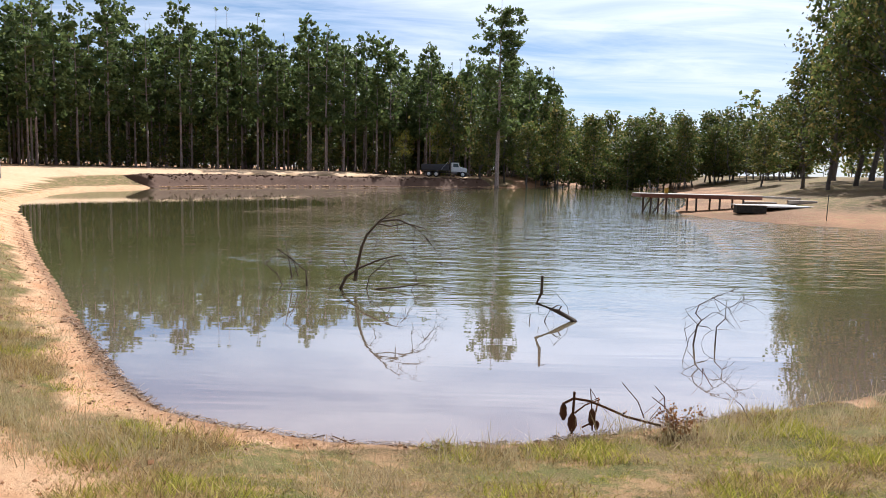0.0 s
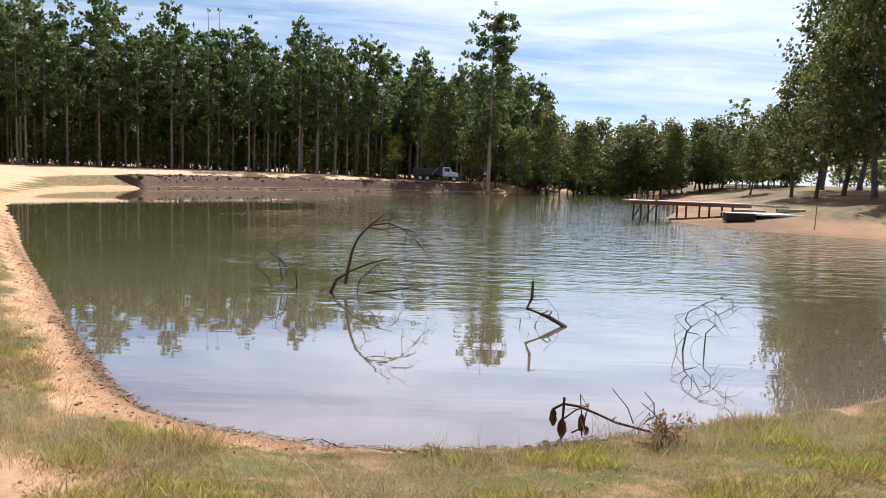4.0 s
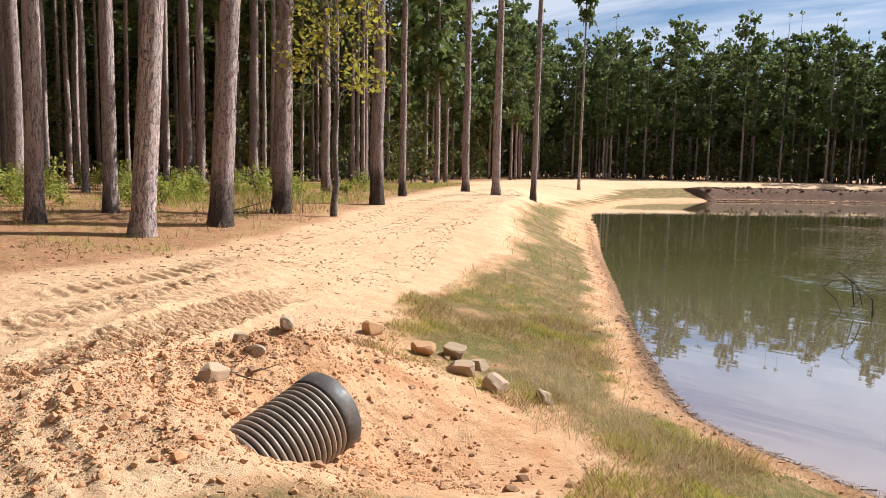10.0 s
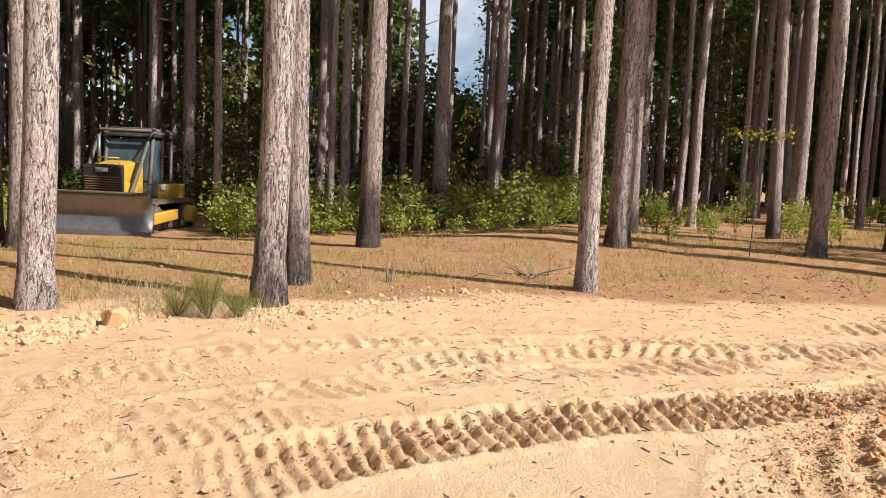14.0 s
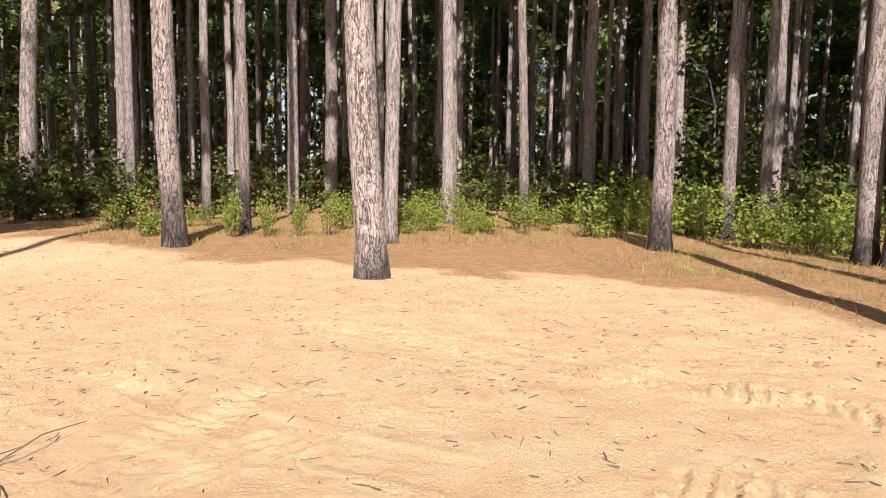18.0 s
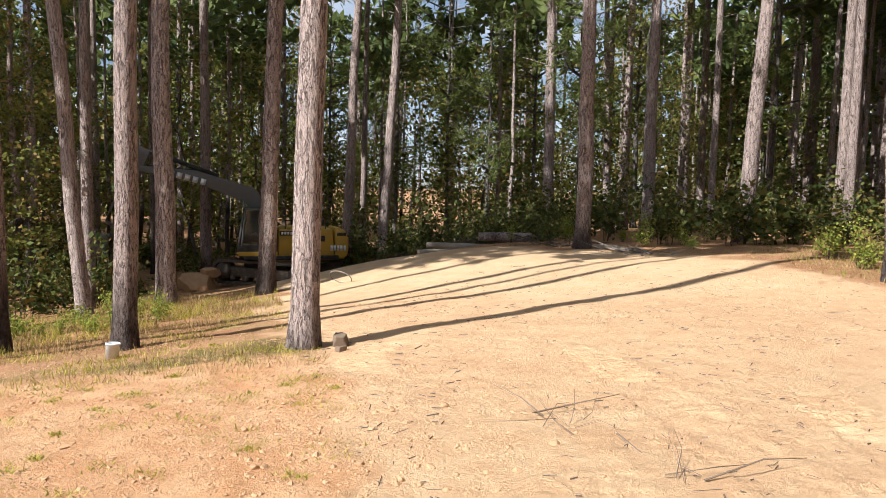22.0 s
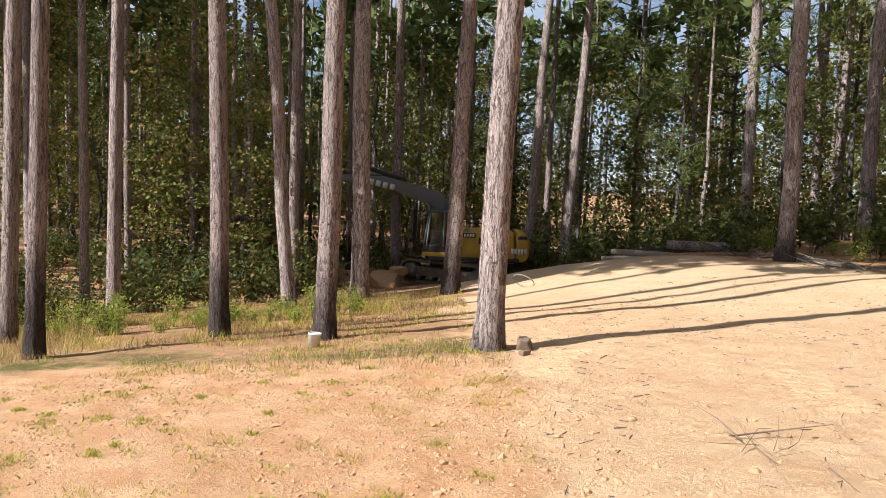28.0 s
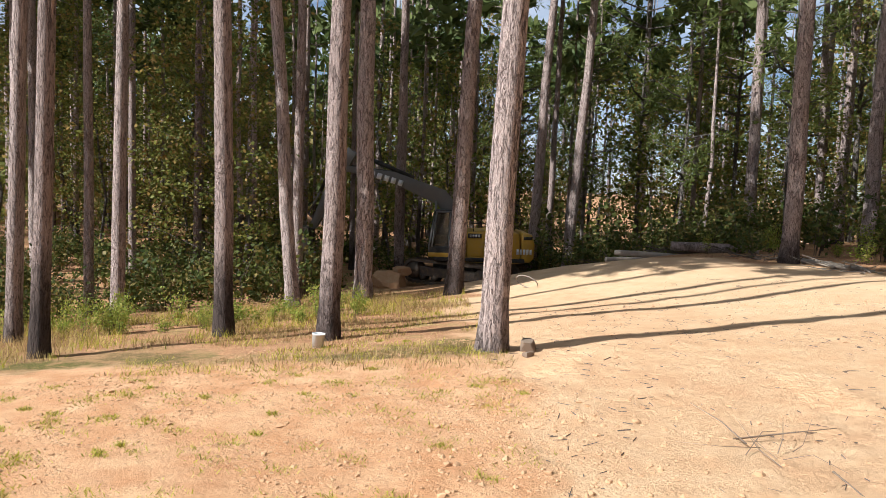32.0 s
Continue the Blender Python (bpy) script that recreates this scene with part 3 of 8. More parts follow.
def build_ground():
    ax, ay = lines(-8.6, 6.2, 0.026, 200, 1.0392), lines(-8.4, 5.2, 0.026, 200, 1.0392)
    gx, gy = np.meshgrid(ax, ay)
    x, y = gx.ravel(), gy.ravel()
    sd = on_grid(lambda a, b: dist_to(POND, a, b), ax, ay)
    z = height(x, y, sd)
    far = np.hypot(x, y)
    z = z + sstep(250, 1200, far) * 2.0
    i = np.arange(len(ax) * len(ay)).reshape(len(ay), len(ax))
    quads = np.stack([i[:-1, :-1], i[:-1, 1:], i[1:, 1:], i[1:, :-1]], -1).reshape(-1, 4)
    me = bpy.data.meshes.new("ground")
    me.vertices.add(len(x))
    me.vertices.foreach_set("co", np.stack([x, y, z], 1).ravel())
    me.loops.add(len(quads) * 4)
    me.loops.foreach_set("vertex_index", quads.ravel())
    me.polygons.add(len(quads))
    me.polygons.foreach_set("loop_start", np.arange(len(quads)) * 4)
    me.update()
    me.polygons.foreach_set("use_smooth", np.ones(len(quads), bool))
    me.materials.append(M_GROUND)
    ds = on_grid(lambda a, b: dist_to(SAND, a, b), ax, ay) + (fbm(x * 0.9, y * 0.9, 4, 31) - 0.5) * (1.1 + 1.6 * sstep(7, 10, -y))
    dc = on_grid(lambda a, b: dist_to(CLEARING, a, b), ax, ay) + (fbm(x * 0.7, y * 0.7, 4, 33) - 0.5) * 2.0
    in_sand = 1 - sstep(-0.25, 0.35, ds)
    in_sand = np.maximum(in_sand, sstep(42, 55, y) * (1 - sstep(4, 12, x)) * sstep(4.6, 6.0, sd) * (1 - sstep(0.5, 4.0, dc)))
    in_sand = np.where((x < -14) & (x > -34) & (sd > 0) & (sd < 6.5) & (y < 80) & (y > 60), 0, in_sand)
    clay_spot = sstep(0.50, 0.62, fbm(x * 0.12, y * 0.12, 3, 41)) * 0.35
    # bare red clay: the bank's foot, the culvert's hollow, the yard that slopes to the bucket
    fw = 0.1 + 0.30 * sstep(-0.5, 3.5, -x) * (x < 5) + 0.5 * (far > 25)
    foot = (1 - sstep(fw, fw + 0.25 + 0.45 * sstep(0, 3.5, -x) + 0.4 * (far > 25), sd + (fbm(x * 1.6, y * 1.6, 4, 44) - 0.5) * 0.9)) * (sd > -3)
    pit = np.exp(-((x + 4.1) / 1.75) ** 2 - ((y - 4.0) / 1.75) ** 2) * 1.6
    yard = sstep(0.5, 1.6, x) * (1 - sstep(-0.8, 0.8, y)) * (1 - in_sand) * (1 - sstep(7.6, 8.3, x * 0.62 - y * 0.6 + (fbm(x, y, 3, 47) - 0.5)))
    clay = np.clip(np.maximum.reduce([foot, pit, yard, clay_spot]), 0, 1)
    churn = np.exp(-(on_grid(lambda a, b: dist_to(spline(CRAWLED, False, 10), a, b, closed=False), ax, ay) / 0.32) ** 2) * 0.5
    clay = np.where(in_sand > 0.5, np.maximum.reduce([pit, clay_spot, churn]), np.maximum(clay, 0.75))
    straw = sstep(-3.2, -0.6, dc) * (1 - in_sand)
    straw = np.maximum(straw, (1 - in_sand) * sstep(7.5, 9.5, -x) * (1 - sstep(3, 6, y)))
    straw = np.maximum(straw, (1 - in_sand) * sstep(7, 9, -y) * (1 - sstep(2, 4, x)))
    verge = (1 - in_sand) * (1 - sstep(0.2, 0.9, ds)) * sstep(2, 4, y) * (x < -3) * (y < 60)
    clay = np.maximum(clay, verge)
    lawn = sstep(10, 16, x) * sstep(32, 40, y)
    straw = np.maximum(straw, lawn * (1 - sstep(3, 12, sd)))
    grass = (1 - in_sand) * (1 - np.clip(foot * 0.95, 0, 1)) * (1 - np.clip(pit * 1.2, 0, 1)) * (1 - 0.80 * np.clip(yard, 0, 1)) * (1 - 0.92 * straw) * (1 - 0.9 * sstep(7, 9, -y) * (1 - sstep(2, 4, x)))
    far_side = sstep(80, 90, y) * (1 - sstep(8, 16, x)) * sstep(-40, -34, x)
    grass = np.maximum(grass * (1 - 0.6 * verge), lawn * sstep(5, 14, sd))
    wet_shade = np.exp(-((sd - 0.06) / (0.26 - 0.08 * sstep(3, 6, -x))) ** 2) * (far < 45)
    # the lawn's dark soil and tree shade, put into the colour in patches
    wet_shade = np.maximum(wet_shade, lawn * 0.75 * sstep(0.3, 0.7, fbm(x * 0.2, y * 0.2, 4, 58)))
    wet_shade = np.maximum(wet_shade, far_side * sstep(0.7, 1.2, sd) * (1 - sstep(4.0, 5.2, sd)) * (0.55 + 0.5 * fbm(x * 0.6, y * 0.6, 3, 52)))
    for name, a in (("clay", clay), ("straw", straw), ("grass", grass), ("wet_shade", wet_shade)):
        at = me.attributes.new(name, "FLOAT", "POINT")
        at.data.foreach_set("value", np.clip(a, 0, 1).astype(np.float32))
    g = new("ground", me)
    return tagged(g, "sandy clay ground with grass, pine straw and tyre tracks", "ground", kind="structure")


ground = build_ground()


def build_water():
    bm = bmesh.new()
    grown = []
    for k, p in enumerate(POND):
        a, b = POND[k - 1], POND[(k + 1) % len(POND)]
        d = b - a
        nrm = np.array([-d[1], d[0]]) / (np.hypot(*d) + 1e-9)
        q = p + nrm * 1.2
        if dist_to(POND, q[0], q[1])[0] < 0:
            q = p - nrm * 1.2
        grown.append(bm.verts.new((q[0], q[1], WATER)))
    bm.faces.new(grown)
    bmesh.ops.triangulate(bm, faces=bm.faces)
    bmesh.ops.recalc_face_normals(bm, faces=bm.faces)
    if sum(f.normal.z for f in bm.faces) < 0:
        bmesh.ops.reverse_faces(bm, faces=bm.faces)
    w = part("pond_water", bm, M_WATER, smooth=False)
    return tagged(w, "murky green pond water with light ripples", "water", kind="structure")


build_water()

# ---- trees ----


def tube(verts, faces, path, radii, sides=8, jag=0.0, rng=None):
    """A tapered tube along a path, appended to lists."""
    base = len(verts)
    path = [Vector(p) for p in path]
    for i, p in enumerate(path):
        d = (path[min(i + 1, len(path) - 1)] - path[max(i - 1, 0)]).normalized()
        u = d.orthogonal().normalized() if abs(d.z) < 0.9 else Vector((1, 0, 0))
        u = (u - d * u.dot(d)).normalized()
        v = d.cross(u)
        for k in range(sides):
            a = 2 * math.pi * k / sides
            r = radii[i] * (1 + (rng.uniform(-jag, jag) if rng else 0))
            verts.append(p + (u * math.cos(a) + v * math.sin(a)) * r)
    for i in range(len(path) - 1):
        for k in range(sides):
            a, b = base + i * sides + k, base + i * sides + (k + 1) % sides
            faces.append((a, b, b + sides, a + sides))
    faces.append(tuple(base + (len(path) - 1) * sides + k for k in range(sides)))
    return verts, faces


def needle_clump(verts, faces, c, size, n, rng, droop=0.0, wide=0.20):
    """A tuft of long thin needles round a twig's end."""
    for _ in range(n):
        d = Vector((rng.gauss(0, 1), rng.gauss(0, 1), rng.gauss(0.25, 0.8))).normalized()
        side = d.orthogonal().normalized()
        side.rotate(Matrix.Rotation(rng.uniform(0, 6.28), 3, d))
        s = size * rng.uniform(0.6, 1.15)
        b = len(verts)
        w = s * wide
        verts += [c + d * s * 0.08 - side * w * 0.5, c + d * s * 0.6 + side * w, c + d * s + Vector((0, 0, -droop * s)), c + d * s * 0.55 - side * w]
        faces.append((b, b + 1, b + 2, b + 3))


def pine_meshes(seed, tall, radius, crown_from, clumps, size, needles, sides=10, lean=0.02, spread=1.0, lite=False, wide=0.20):
    rng = random.Random(seed)
    tv, tf, cv, cf = [], [], [], []
    bend = [Vector((0, 0, -0.25))]
    off = Vector((0, 0, 0))
    n = 13
    for i in range(1, n + 1):
        off += Vector((rng.gauss(0, lean), rng.gauss(0, lean), 0)) * tall / n
        bend.append(Vector((off.x, off.y, tall * i / n)))
    bend.insert(1, Vector((0, 0, 0.12)))
    bend.insert(2, Vector((0, 0, 0.5)))
    rad = [radius * (1.35 if p.z < 0.1 else 1.18 if p.z < 0.3 else 1.0) * max(0.06, (1 - p.z / tall) ** 0.75) for p in bend]
    tube(tv, tf, bend, rad, sides, 0.05, rng)

    def axis(z):
        for a, b in zip(bend[:-1], bend[1:]):
            if a.z <= z <= b.z:
                return a.lerp(b, (z - a.z) / max(1e-6, b.z - a.z))
        return bend[-1]

    # dead stubs under the crown
    for _ in range(5):
        z = rng.uniform(tall * 0.25, crown_from)
        a, l = rng.uniform(0, 6.28), rng.uniform(0.3, 1.1)
        p = axis(z)
        tube(tv, tf, [p, p + Vector((math.cos(a) * l, math.sin(a) * l, rng.uniform(-0.1, 0.4) * l))], [0.025, 0.008], 4)
    made = 0
    z = crown_from
    while made < clumps:
        f = (z - crown_from) / (tall - crown_from)
        reach = spread * (0.9 + 1.9 * math.sin(math.pi * min(1, 0.10 + 0.80 * f))) * (1 - 0.22 * f)
        for _ in range(rng.choice((2, 3, 3))):
            a, l = rng.uniform(0, 6.28), reach * rng.uniform(0.55, 1.15)
            p = axis(z)
            mid = p + Vector((math.cos(a) * l * 0.55, math.sin(a) * l * 0.55, 0.10 * l))
            tip = p + Vector((math.cos(a) * l, math.sin(a) * l, rng.uniform(0.0, 0.45) * l))
            if lite:
                tube(tv, tf, [p, tip], [0.05 * (1 - f) + 0.02, 0.01], 3)
            else:
                tube(tv, tf, [p, mid, tip], [0.05 * (1 - f) + 0.02, 0.03, 0.01], 4)
            for q in range(rng.choice((3, 4, 5))):
                t = rng.uniform(0.35, 1.05)
                c = p.lerp(tip, t) + Vector((rng.gauss(0, 0.3), rng.gauss(0, 0.3), rng.gauss(0.05, 0.22)))
                needle_clump(cv, cf, c, size, needles, rng, 0.0, wide)
                made += 1
        z += (tall - crown_from) / max(8, clumps / 9.5)
        if z > tall:
            break
    needle_clump(cv, cf, bend[-1] - Vector((0, 0, 0.3)), size * 0.7, needles, rng, 0.0, wide)
    return tv, tf, cv, cf


def leaf_quad(verts, faces, c, s, rng):
    d = Vector((rng.gauss(0, 1), rng.gauss(0, 1), rng.gauss(0, 0.6))).normalized()
    side = d.orthogonal().normalized()
    side.rotate(Matrix.Rotation(rng.uniform(0, 6.28), 3, d))
    b = len(verts)
    verts += [c - d * s * 0.5, c + side * s * 0.34, c + d * s * 0.5, c - side * s * 0.34]
    faces.append((b, b + 1, b + 2, b + 3))


def leafy_meshes(seed, tall, radius, first, clumps, leaves, leaf, spread, lite=False, tight=1.0):
    """A broadleaf tree: trunk, limbs, twigs, and leaves in clumps at their ends."""
    rng = random.Random(seed)
    tv, tf, cv, cf = [], [], [], []
    path = [Vector((0, 0, -0.2)), Vector((0, 0, 0.3))]
    off = Vector((0, 0, 0))
    for i in range(1, 8):
        off += Vector((rng.gauss(0, 0.035), rng.gauss(0, 0.035), 0)) * tall
        path.append(Vector((off.x * 0.5, off.y * 0.5, tall * 0.92 * i / 7)))
    tube(tv, tf, path, [radius * (1.25 if p.z < 0.1 else 1) * max(0.08, 1 - p.z / tall) for p in path], 8, 0.04, rng)
    for i in range(clumps):
        f = (i + 0.5) / clumps
        z = first + (tall - first) * f
        p = path[-1]
        for a, b in zip(path[:-1], path[1:]):
            if a.z <= z * 0.8 <= b.z:
                p = a.lerp(b, (z * 0.8 - a.z) / (b.z - a.z))
        ang = i * 2.4 + rng.uniform(-0.5, 0.5)
        r = spread * math.sqrt(max(0.05, 1 - (2 * f - 0.85) ** 2 / 1.4)) * rng.uniform(0.45, 1.1)
        tip = Vector((p.x + math.cos(ang) * r, p.y + math.sin(ang) * r, z + rng.uniform(-0.3, 0.5)))
        mid = p.lerp(tip, 0.5) + Vector((0, 0, 0.08 * r))
        if lite:
            tube(tv, tf, [p, tip], [max(0.015, radius * 0.2 * (1 - f)), 0.006], 3)
        else:
            tube(tv, tf, [p, mid, tip], [max(0.015, radius * 0.28 * (1 - f)), max(0.01, radius * 0.15), 0.006], 4)
        cs = spread * tight * rng.uniform(0.13, 0.24)
        for _ in range(leaves):
            c = tip.lerp(mid, rng.uniform(-0.15, 0.7)) + Vector((rng.gauss(0, cs), rng.gauss(0, cs), rng.gauss(0, cs * 0.6)))
            leaf_quad(cv, cf, c, leaf * rng.uniform(0.6, 1.3), rng)
    return tv, tf, cv, cf


def tree_thing(name, meshes, bark, leafmat, label, category):
    tv, tf, cv, cf = meshes
    t = thing(name, Matrix(), label, category)
    raw_part("trunk", tv, tf, bark, t, True)
    raw_part("crown", cv, cf, leafmat, t)
    return t


# ---- the pines ----
# edge trees: place and trunk radius
EDGE_W = [(-15.87, 5.05, 0.2), (-17.09, 7.07, 0.18), (-13.93, 6.36, 0.26), (-14.54, 8.43, 0.23), (-16.04, 11.11, 0.26), (-27.46, 21.58, 0.25), (-17.68, 16.01, 0.25), (-22.36, 21.73, 0.21), (-26.66, 30.91, 0.21), (-21.94, 27.73, 0.21), (-21.94, 30.89, 0.21), (-19.44, 5.21, 0.21), (-40.13, 64.51, 0.21), (-8.03, -3.82, 0.26), (-9.77, -4.09, 0.23), (-10.59, 0.04, 0.2), (-15.79, 0.97, 0.23), (-21.84, -3.93, 0.21), (-29.4, -3.07, 0.21), (-24.61, -2.37, 0.16), (-15.08, -4.39, 0.21), (-23.81, -4.18, 0.21), (-24.82, -2.41, 0.24)]
EDGE_S = [(-6.95, -6.06, 0.17), (-9.35, -13.49, 0.2), (-12.53, -11.35, 0.21), (-13.38, -15.97, 0.21), (-0.05, -16.22, 0.21), (-1.58, -18.2, 0.17), (-2.76, -11.85, 0.22), (-4.31, -15.97, 0.14), (-12.51, -10.69, 0.21), (-7.36, -20.33, 0.21), (-8.97, -18.76, 0.12), (-12.93, -21.84, 0.21), (-3.77, -24.78, 0.17), (-15.67, -17.04, 0.21), (3.94, -25.8, 0.25), (7.35, -20.72, 0.21), (5.78, -30.55, 0.19), (8.07, -36.0, 0.25), (1.43, -28.91, 0.22), (7.31, -27.15, 0.21)]
EDGE_E = [(11.72, -28.77, 0.21), (12.74, -39.03, 0.19), (12.86, -4.38, 0.16), (10.27, -4.05, 0.15), (18.08, -7.83, 0.21), (23.57, -10.29, 0.12), (10.2, -6.51, 0.13), (26.94, -14.03, 0.21), (14.7, -10.58, 0.15), (30.29, -21.14, 0.17), (8.39, -7.11, 0.14), (14.01, -12.11, 0.21), (22.61, -20.69, 0.21), (12.22, -13.41, 0.19), (5.86, -7.63, 0.15), (18.8, -24.46, 0.21), (20.51, -27.83, 0.21), (17.65, -25.37, 0.21), (25.72, -37.74, 0.21), (22.9, -39.59, 0.21), (23.18, -51.9, 0.2), (11.47, -35.3, 0.17)]

# how far an edge tree leans, metres sideways to the metre of height, by its place in the lists
LEAN_W = {0: (0, 0.005), 2: (0.022, 0.046), 3: (0.016, 0.027), 4: (0.015, 0.021), 11: (-0.008, -0.028), 13: (-0.004, 0.012), 14: (0.006, -0.015), 15: (0.0, 0.008), 22: (0.0, 0.012)}
LEAN_S = {0: (-0.012, 0.016), 1: (0.016, -0.012), 4: (0.033, -0.001), 5: (0.012, -0.001), 6: (0.038, -0.010), 7: (-0.012, 0.006), 10: (0.033, -0.017), 14: (-0.05, -0.008)}
LEAN_E = {2: (-0.006, -0.027), 3: (-0.008, -0.029), 4: (-0.006, -0.016), 6: (0.007, 0.014), 8: (0.039, 0.060), 10: (-0.009, -0.013), 11: (0.005, 0.006), 13: (-0.025, -0.024), 14: (-0.020, -0.018), 15: (-0.03, -0.025),
          16: (-0.012, -0.01), 17: (-0.045, -0.033), 18: (-0.033, -0.023), 0: (0.02, 0.008), 21: (0.03, 0.01)}
PINE_LABEL = "tall pine with plated reddish-grey bark and a high crown"
PINES = [tree_thing("pine_tree", pine_meshes(10 + k, 25 + (k % 3), 0.21, 13.5 + (k % 2) * 1.5, 60, 0.95, 11, lean=0.014, spread=0.66), M_PINE, M_NEEDLE, PINE_LABEL, "tree") for k in range(5)]
THIN = [tree_thing("pine_tree", pine_meshes(16, 25, 0.21, 18.5, 12, 0.7, 9, lean=0.014, spread=0.45), M_PINE, M_NEEDLE, "tall thin-crowned pine with plated reddish-grey bark", "tree")]
thin_used = [0]
rng = random.Random(5)
spots = []
used = [0] * len(PINES)


def plant(models, used_list, x, y, scale_r, scale_h, group, label="", sink=0.0, lean=(0, 0)):
    k = used_list.index(0) if 0 in used_list else rng.randrange(len(models))
    m = pose(x, y, z_at(x, y) - sink, -math.degrees(lean[1]), math.degrees(lean[0])) @ pose(0, 0, 0, 0, 0, rng.uniform(0, 360)) @ Matrix.Diagonal((scale_r, scale_r, scale_h, 1))
    ob = copy_thing(models[k], m) if used_list[k] else models[k]
    if not used_list[k]:
        ob.matrix_basis = m
    used_list[k] += 1
    tagged(ob, label, group=group)
    return ob


EDGE = [(*row, leans.get(k, (0, 0))) for rows, leans in ((EDGE_W, LEAN_W), (EDGE_S, LEAN_S), (EDGE_E, LEAN_E)) for k, row in enumerate(rows)]
for x, y, r, lean in EDGE:
    thin = y > -8 and abs((x + 19) * 0.945 - (y + 12.8) * 0.326) < 2.8
    plant(THIN if thin else PINES, thin_used if thin else used, x, y, r / 0.21 * 0.95, rng.uniform(0.92, 1.1), "pines at the wood's edge", lean=lean)
    spots.append((x, y))


def fill(n, box, near, far, gap, keep):
    """Random places in the wood, between near and far metres outside the clearing."""
    out = []
    tries = 0
    while len(out) < n and tries < n * 60:
        tries += 1
        xs = np.array([rng.uniform(box[0], box[1]) for _ in range(64)])
        ys = np.array([rng.uniform(box[2], box[3]) for _ in range(64)])
        d = dist_to(CLEARING, xs, ys)
        for x, y, dd in zip(xs, ys, d):
            if near < dd < far and keep(x, y) and all((x - a) ** 2 + (y - b) ** 2 > gap * gap for a, b in spots):
                spots.append((x, y))
                out.append((x, y))
                if len(out) >= n:
                    break
    return out


def gap_west(x, y):
    """The opening in the western wood where the sky shows low down."""
    a = math.degrees(math.atan2(-x, y)) % 360
    return 94.0 < a < 102.5 and math.hypot(x, y) > 33


def glade(x, y):
    """The thinner wood south-east of the sand, where the sky shows between the crowns."""
    a = math.degrees(math.atan2(-x, y)) % 360
    return 193 < a < 224 and math.hypot(x, y) > 29


def digger_side(x, y):
    """The open ground round the excavator and on the side towards the yard."""
    a = math.degrees(math.atan2(-x, y)) % 360
    return 217 < a < 232 and 14 < math.hypot(x, y) < 33.5


def wood_near(x, y):
    if digger_side(x, y):
        return False
    if glade(x, y) and rng.random() < 0.6:
        return False
    if x < -8 and y < 0 and math.hypot(x, y) < 22 and abs(x * 0.54 - y * 0.84) < 2.2:
        return False
    if gap_west(x, y) or (x > 6 and y < -8 and rng.random() < 0.6):
        return False
    return (y < 42 and x < 2 or y < -3) and not (-22 < x < -14.5 and -16 < y < -8) and not (16 < x < 25 and -26 < y < -17) and not (-19 < x < -7 and -7 < y < 19 and abs((x + 18) * 0.945 - (y + 12) * 0.33) < 4.6)


for x, y in fill(200, (-62, 50, -62, 42), 4.5, 36, 2.4, wood_near):
    plant(PINES, used, x, y, rng.uniform(0.55, 1.05), rng.uniform(0.85, 1.08), "pines in the wood")


# tall unseen crowns added east of the yard, to shade the digger and the back of the sand
SHADE = [tree_thing("pine_tree", pine_meshes(17 + k, 27, 0.21, 15.5, 90, 0.95, 12, lean=0.012, spread=0.95), M_PINE, M_NEEDLE, PINE_LABEL, "tree") for k in range(2)]
shade_used = [0, 0]
for k in range(8):
    plant(SHADE, shade_used, 16.0 + 1.9 * k, -2.2 + 1.6 * (k % 3) - 0.05 * k, 0.95, 1.0, "pines in the wood")
    spots.append((16.0 + 1.9 * k, -2.2 + 1.6 * (k % 3)))
# the wood east of the yard: pines added, mostly out of view, to block the sun
for x, y in fill(8, (24, 40, -9, 1), 1.5, 30, 3.0, lambda x, y: True):
    plant(PINES, used, x, y, rng.uniform(0.6, 1.0), rng.uniform(0.85, 1.05), "pines in the wood")


def np_quads(model):
    return np.array([tuple(v) for v in model[2]], np.float32), np.array(model[3], np.int64)


def woods(name, places, models, bark, leaf, label, scale):
    """Far woods as two joined masses: trunks and crowns."""
    tv, tf, cv, cf, base = [], [], [], [], 0
    quads = [np_quads(mo) for mo in models]
    for x, y in places:
        pick = rng.randrange(len(models))
        a, b = models[pick][:2]
        z, s = z_at(x, y), rng.uniform(*scale)
        m = pose(x, y, z - 0.1, 0, 0, rng.uniform(0, 360)) @ Matrix.Scale(s, 4)
        k = len(tv)
        tv += [m @ q for q in a]
        tf += [tuple(i + k for i in g) for g in b]
        qv, qf = quads[pick]
        mm = np.array(m)
        cv.append(qv @ mm[:3, :3].T.astype(np.float32) + mm[:3, 3].astype(np.float32))
        cf.append(qf + base)
        base += len(qv)
    t = thing(name, Matrix(), label, "woods")
    t["kind"] = "stuff"
    o = raw_part("trunks", tv, tf, bark, t, True)
    o["kind"] = "stuff"
    cv, cf = np.concatenate(cv), np.concatenate(cf)
    me = bpy.data.meshes.new("crowns")
    me.vertices.add(len(cv))
    me.vertices.foreach_set("co", cv.ravel())
    me.loops.add(cf.size)
    me.loops.foreach_set("vertex_index", cf.ravel().astype(np.int32))
    me.polygons.add(len(cf))
    me.polygons.foreach_set("loop_start", np.arange(len(cf)) * 4)
    me.update()
    me.materials.append(leaf)
    o = new("crowns", me)
    o.parent = t
    o["kind"] = "stuff"
    return t


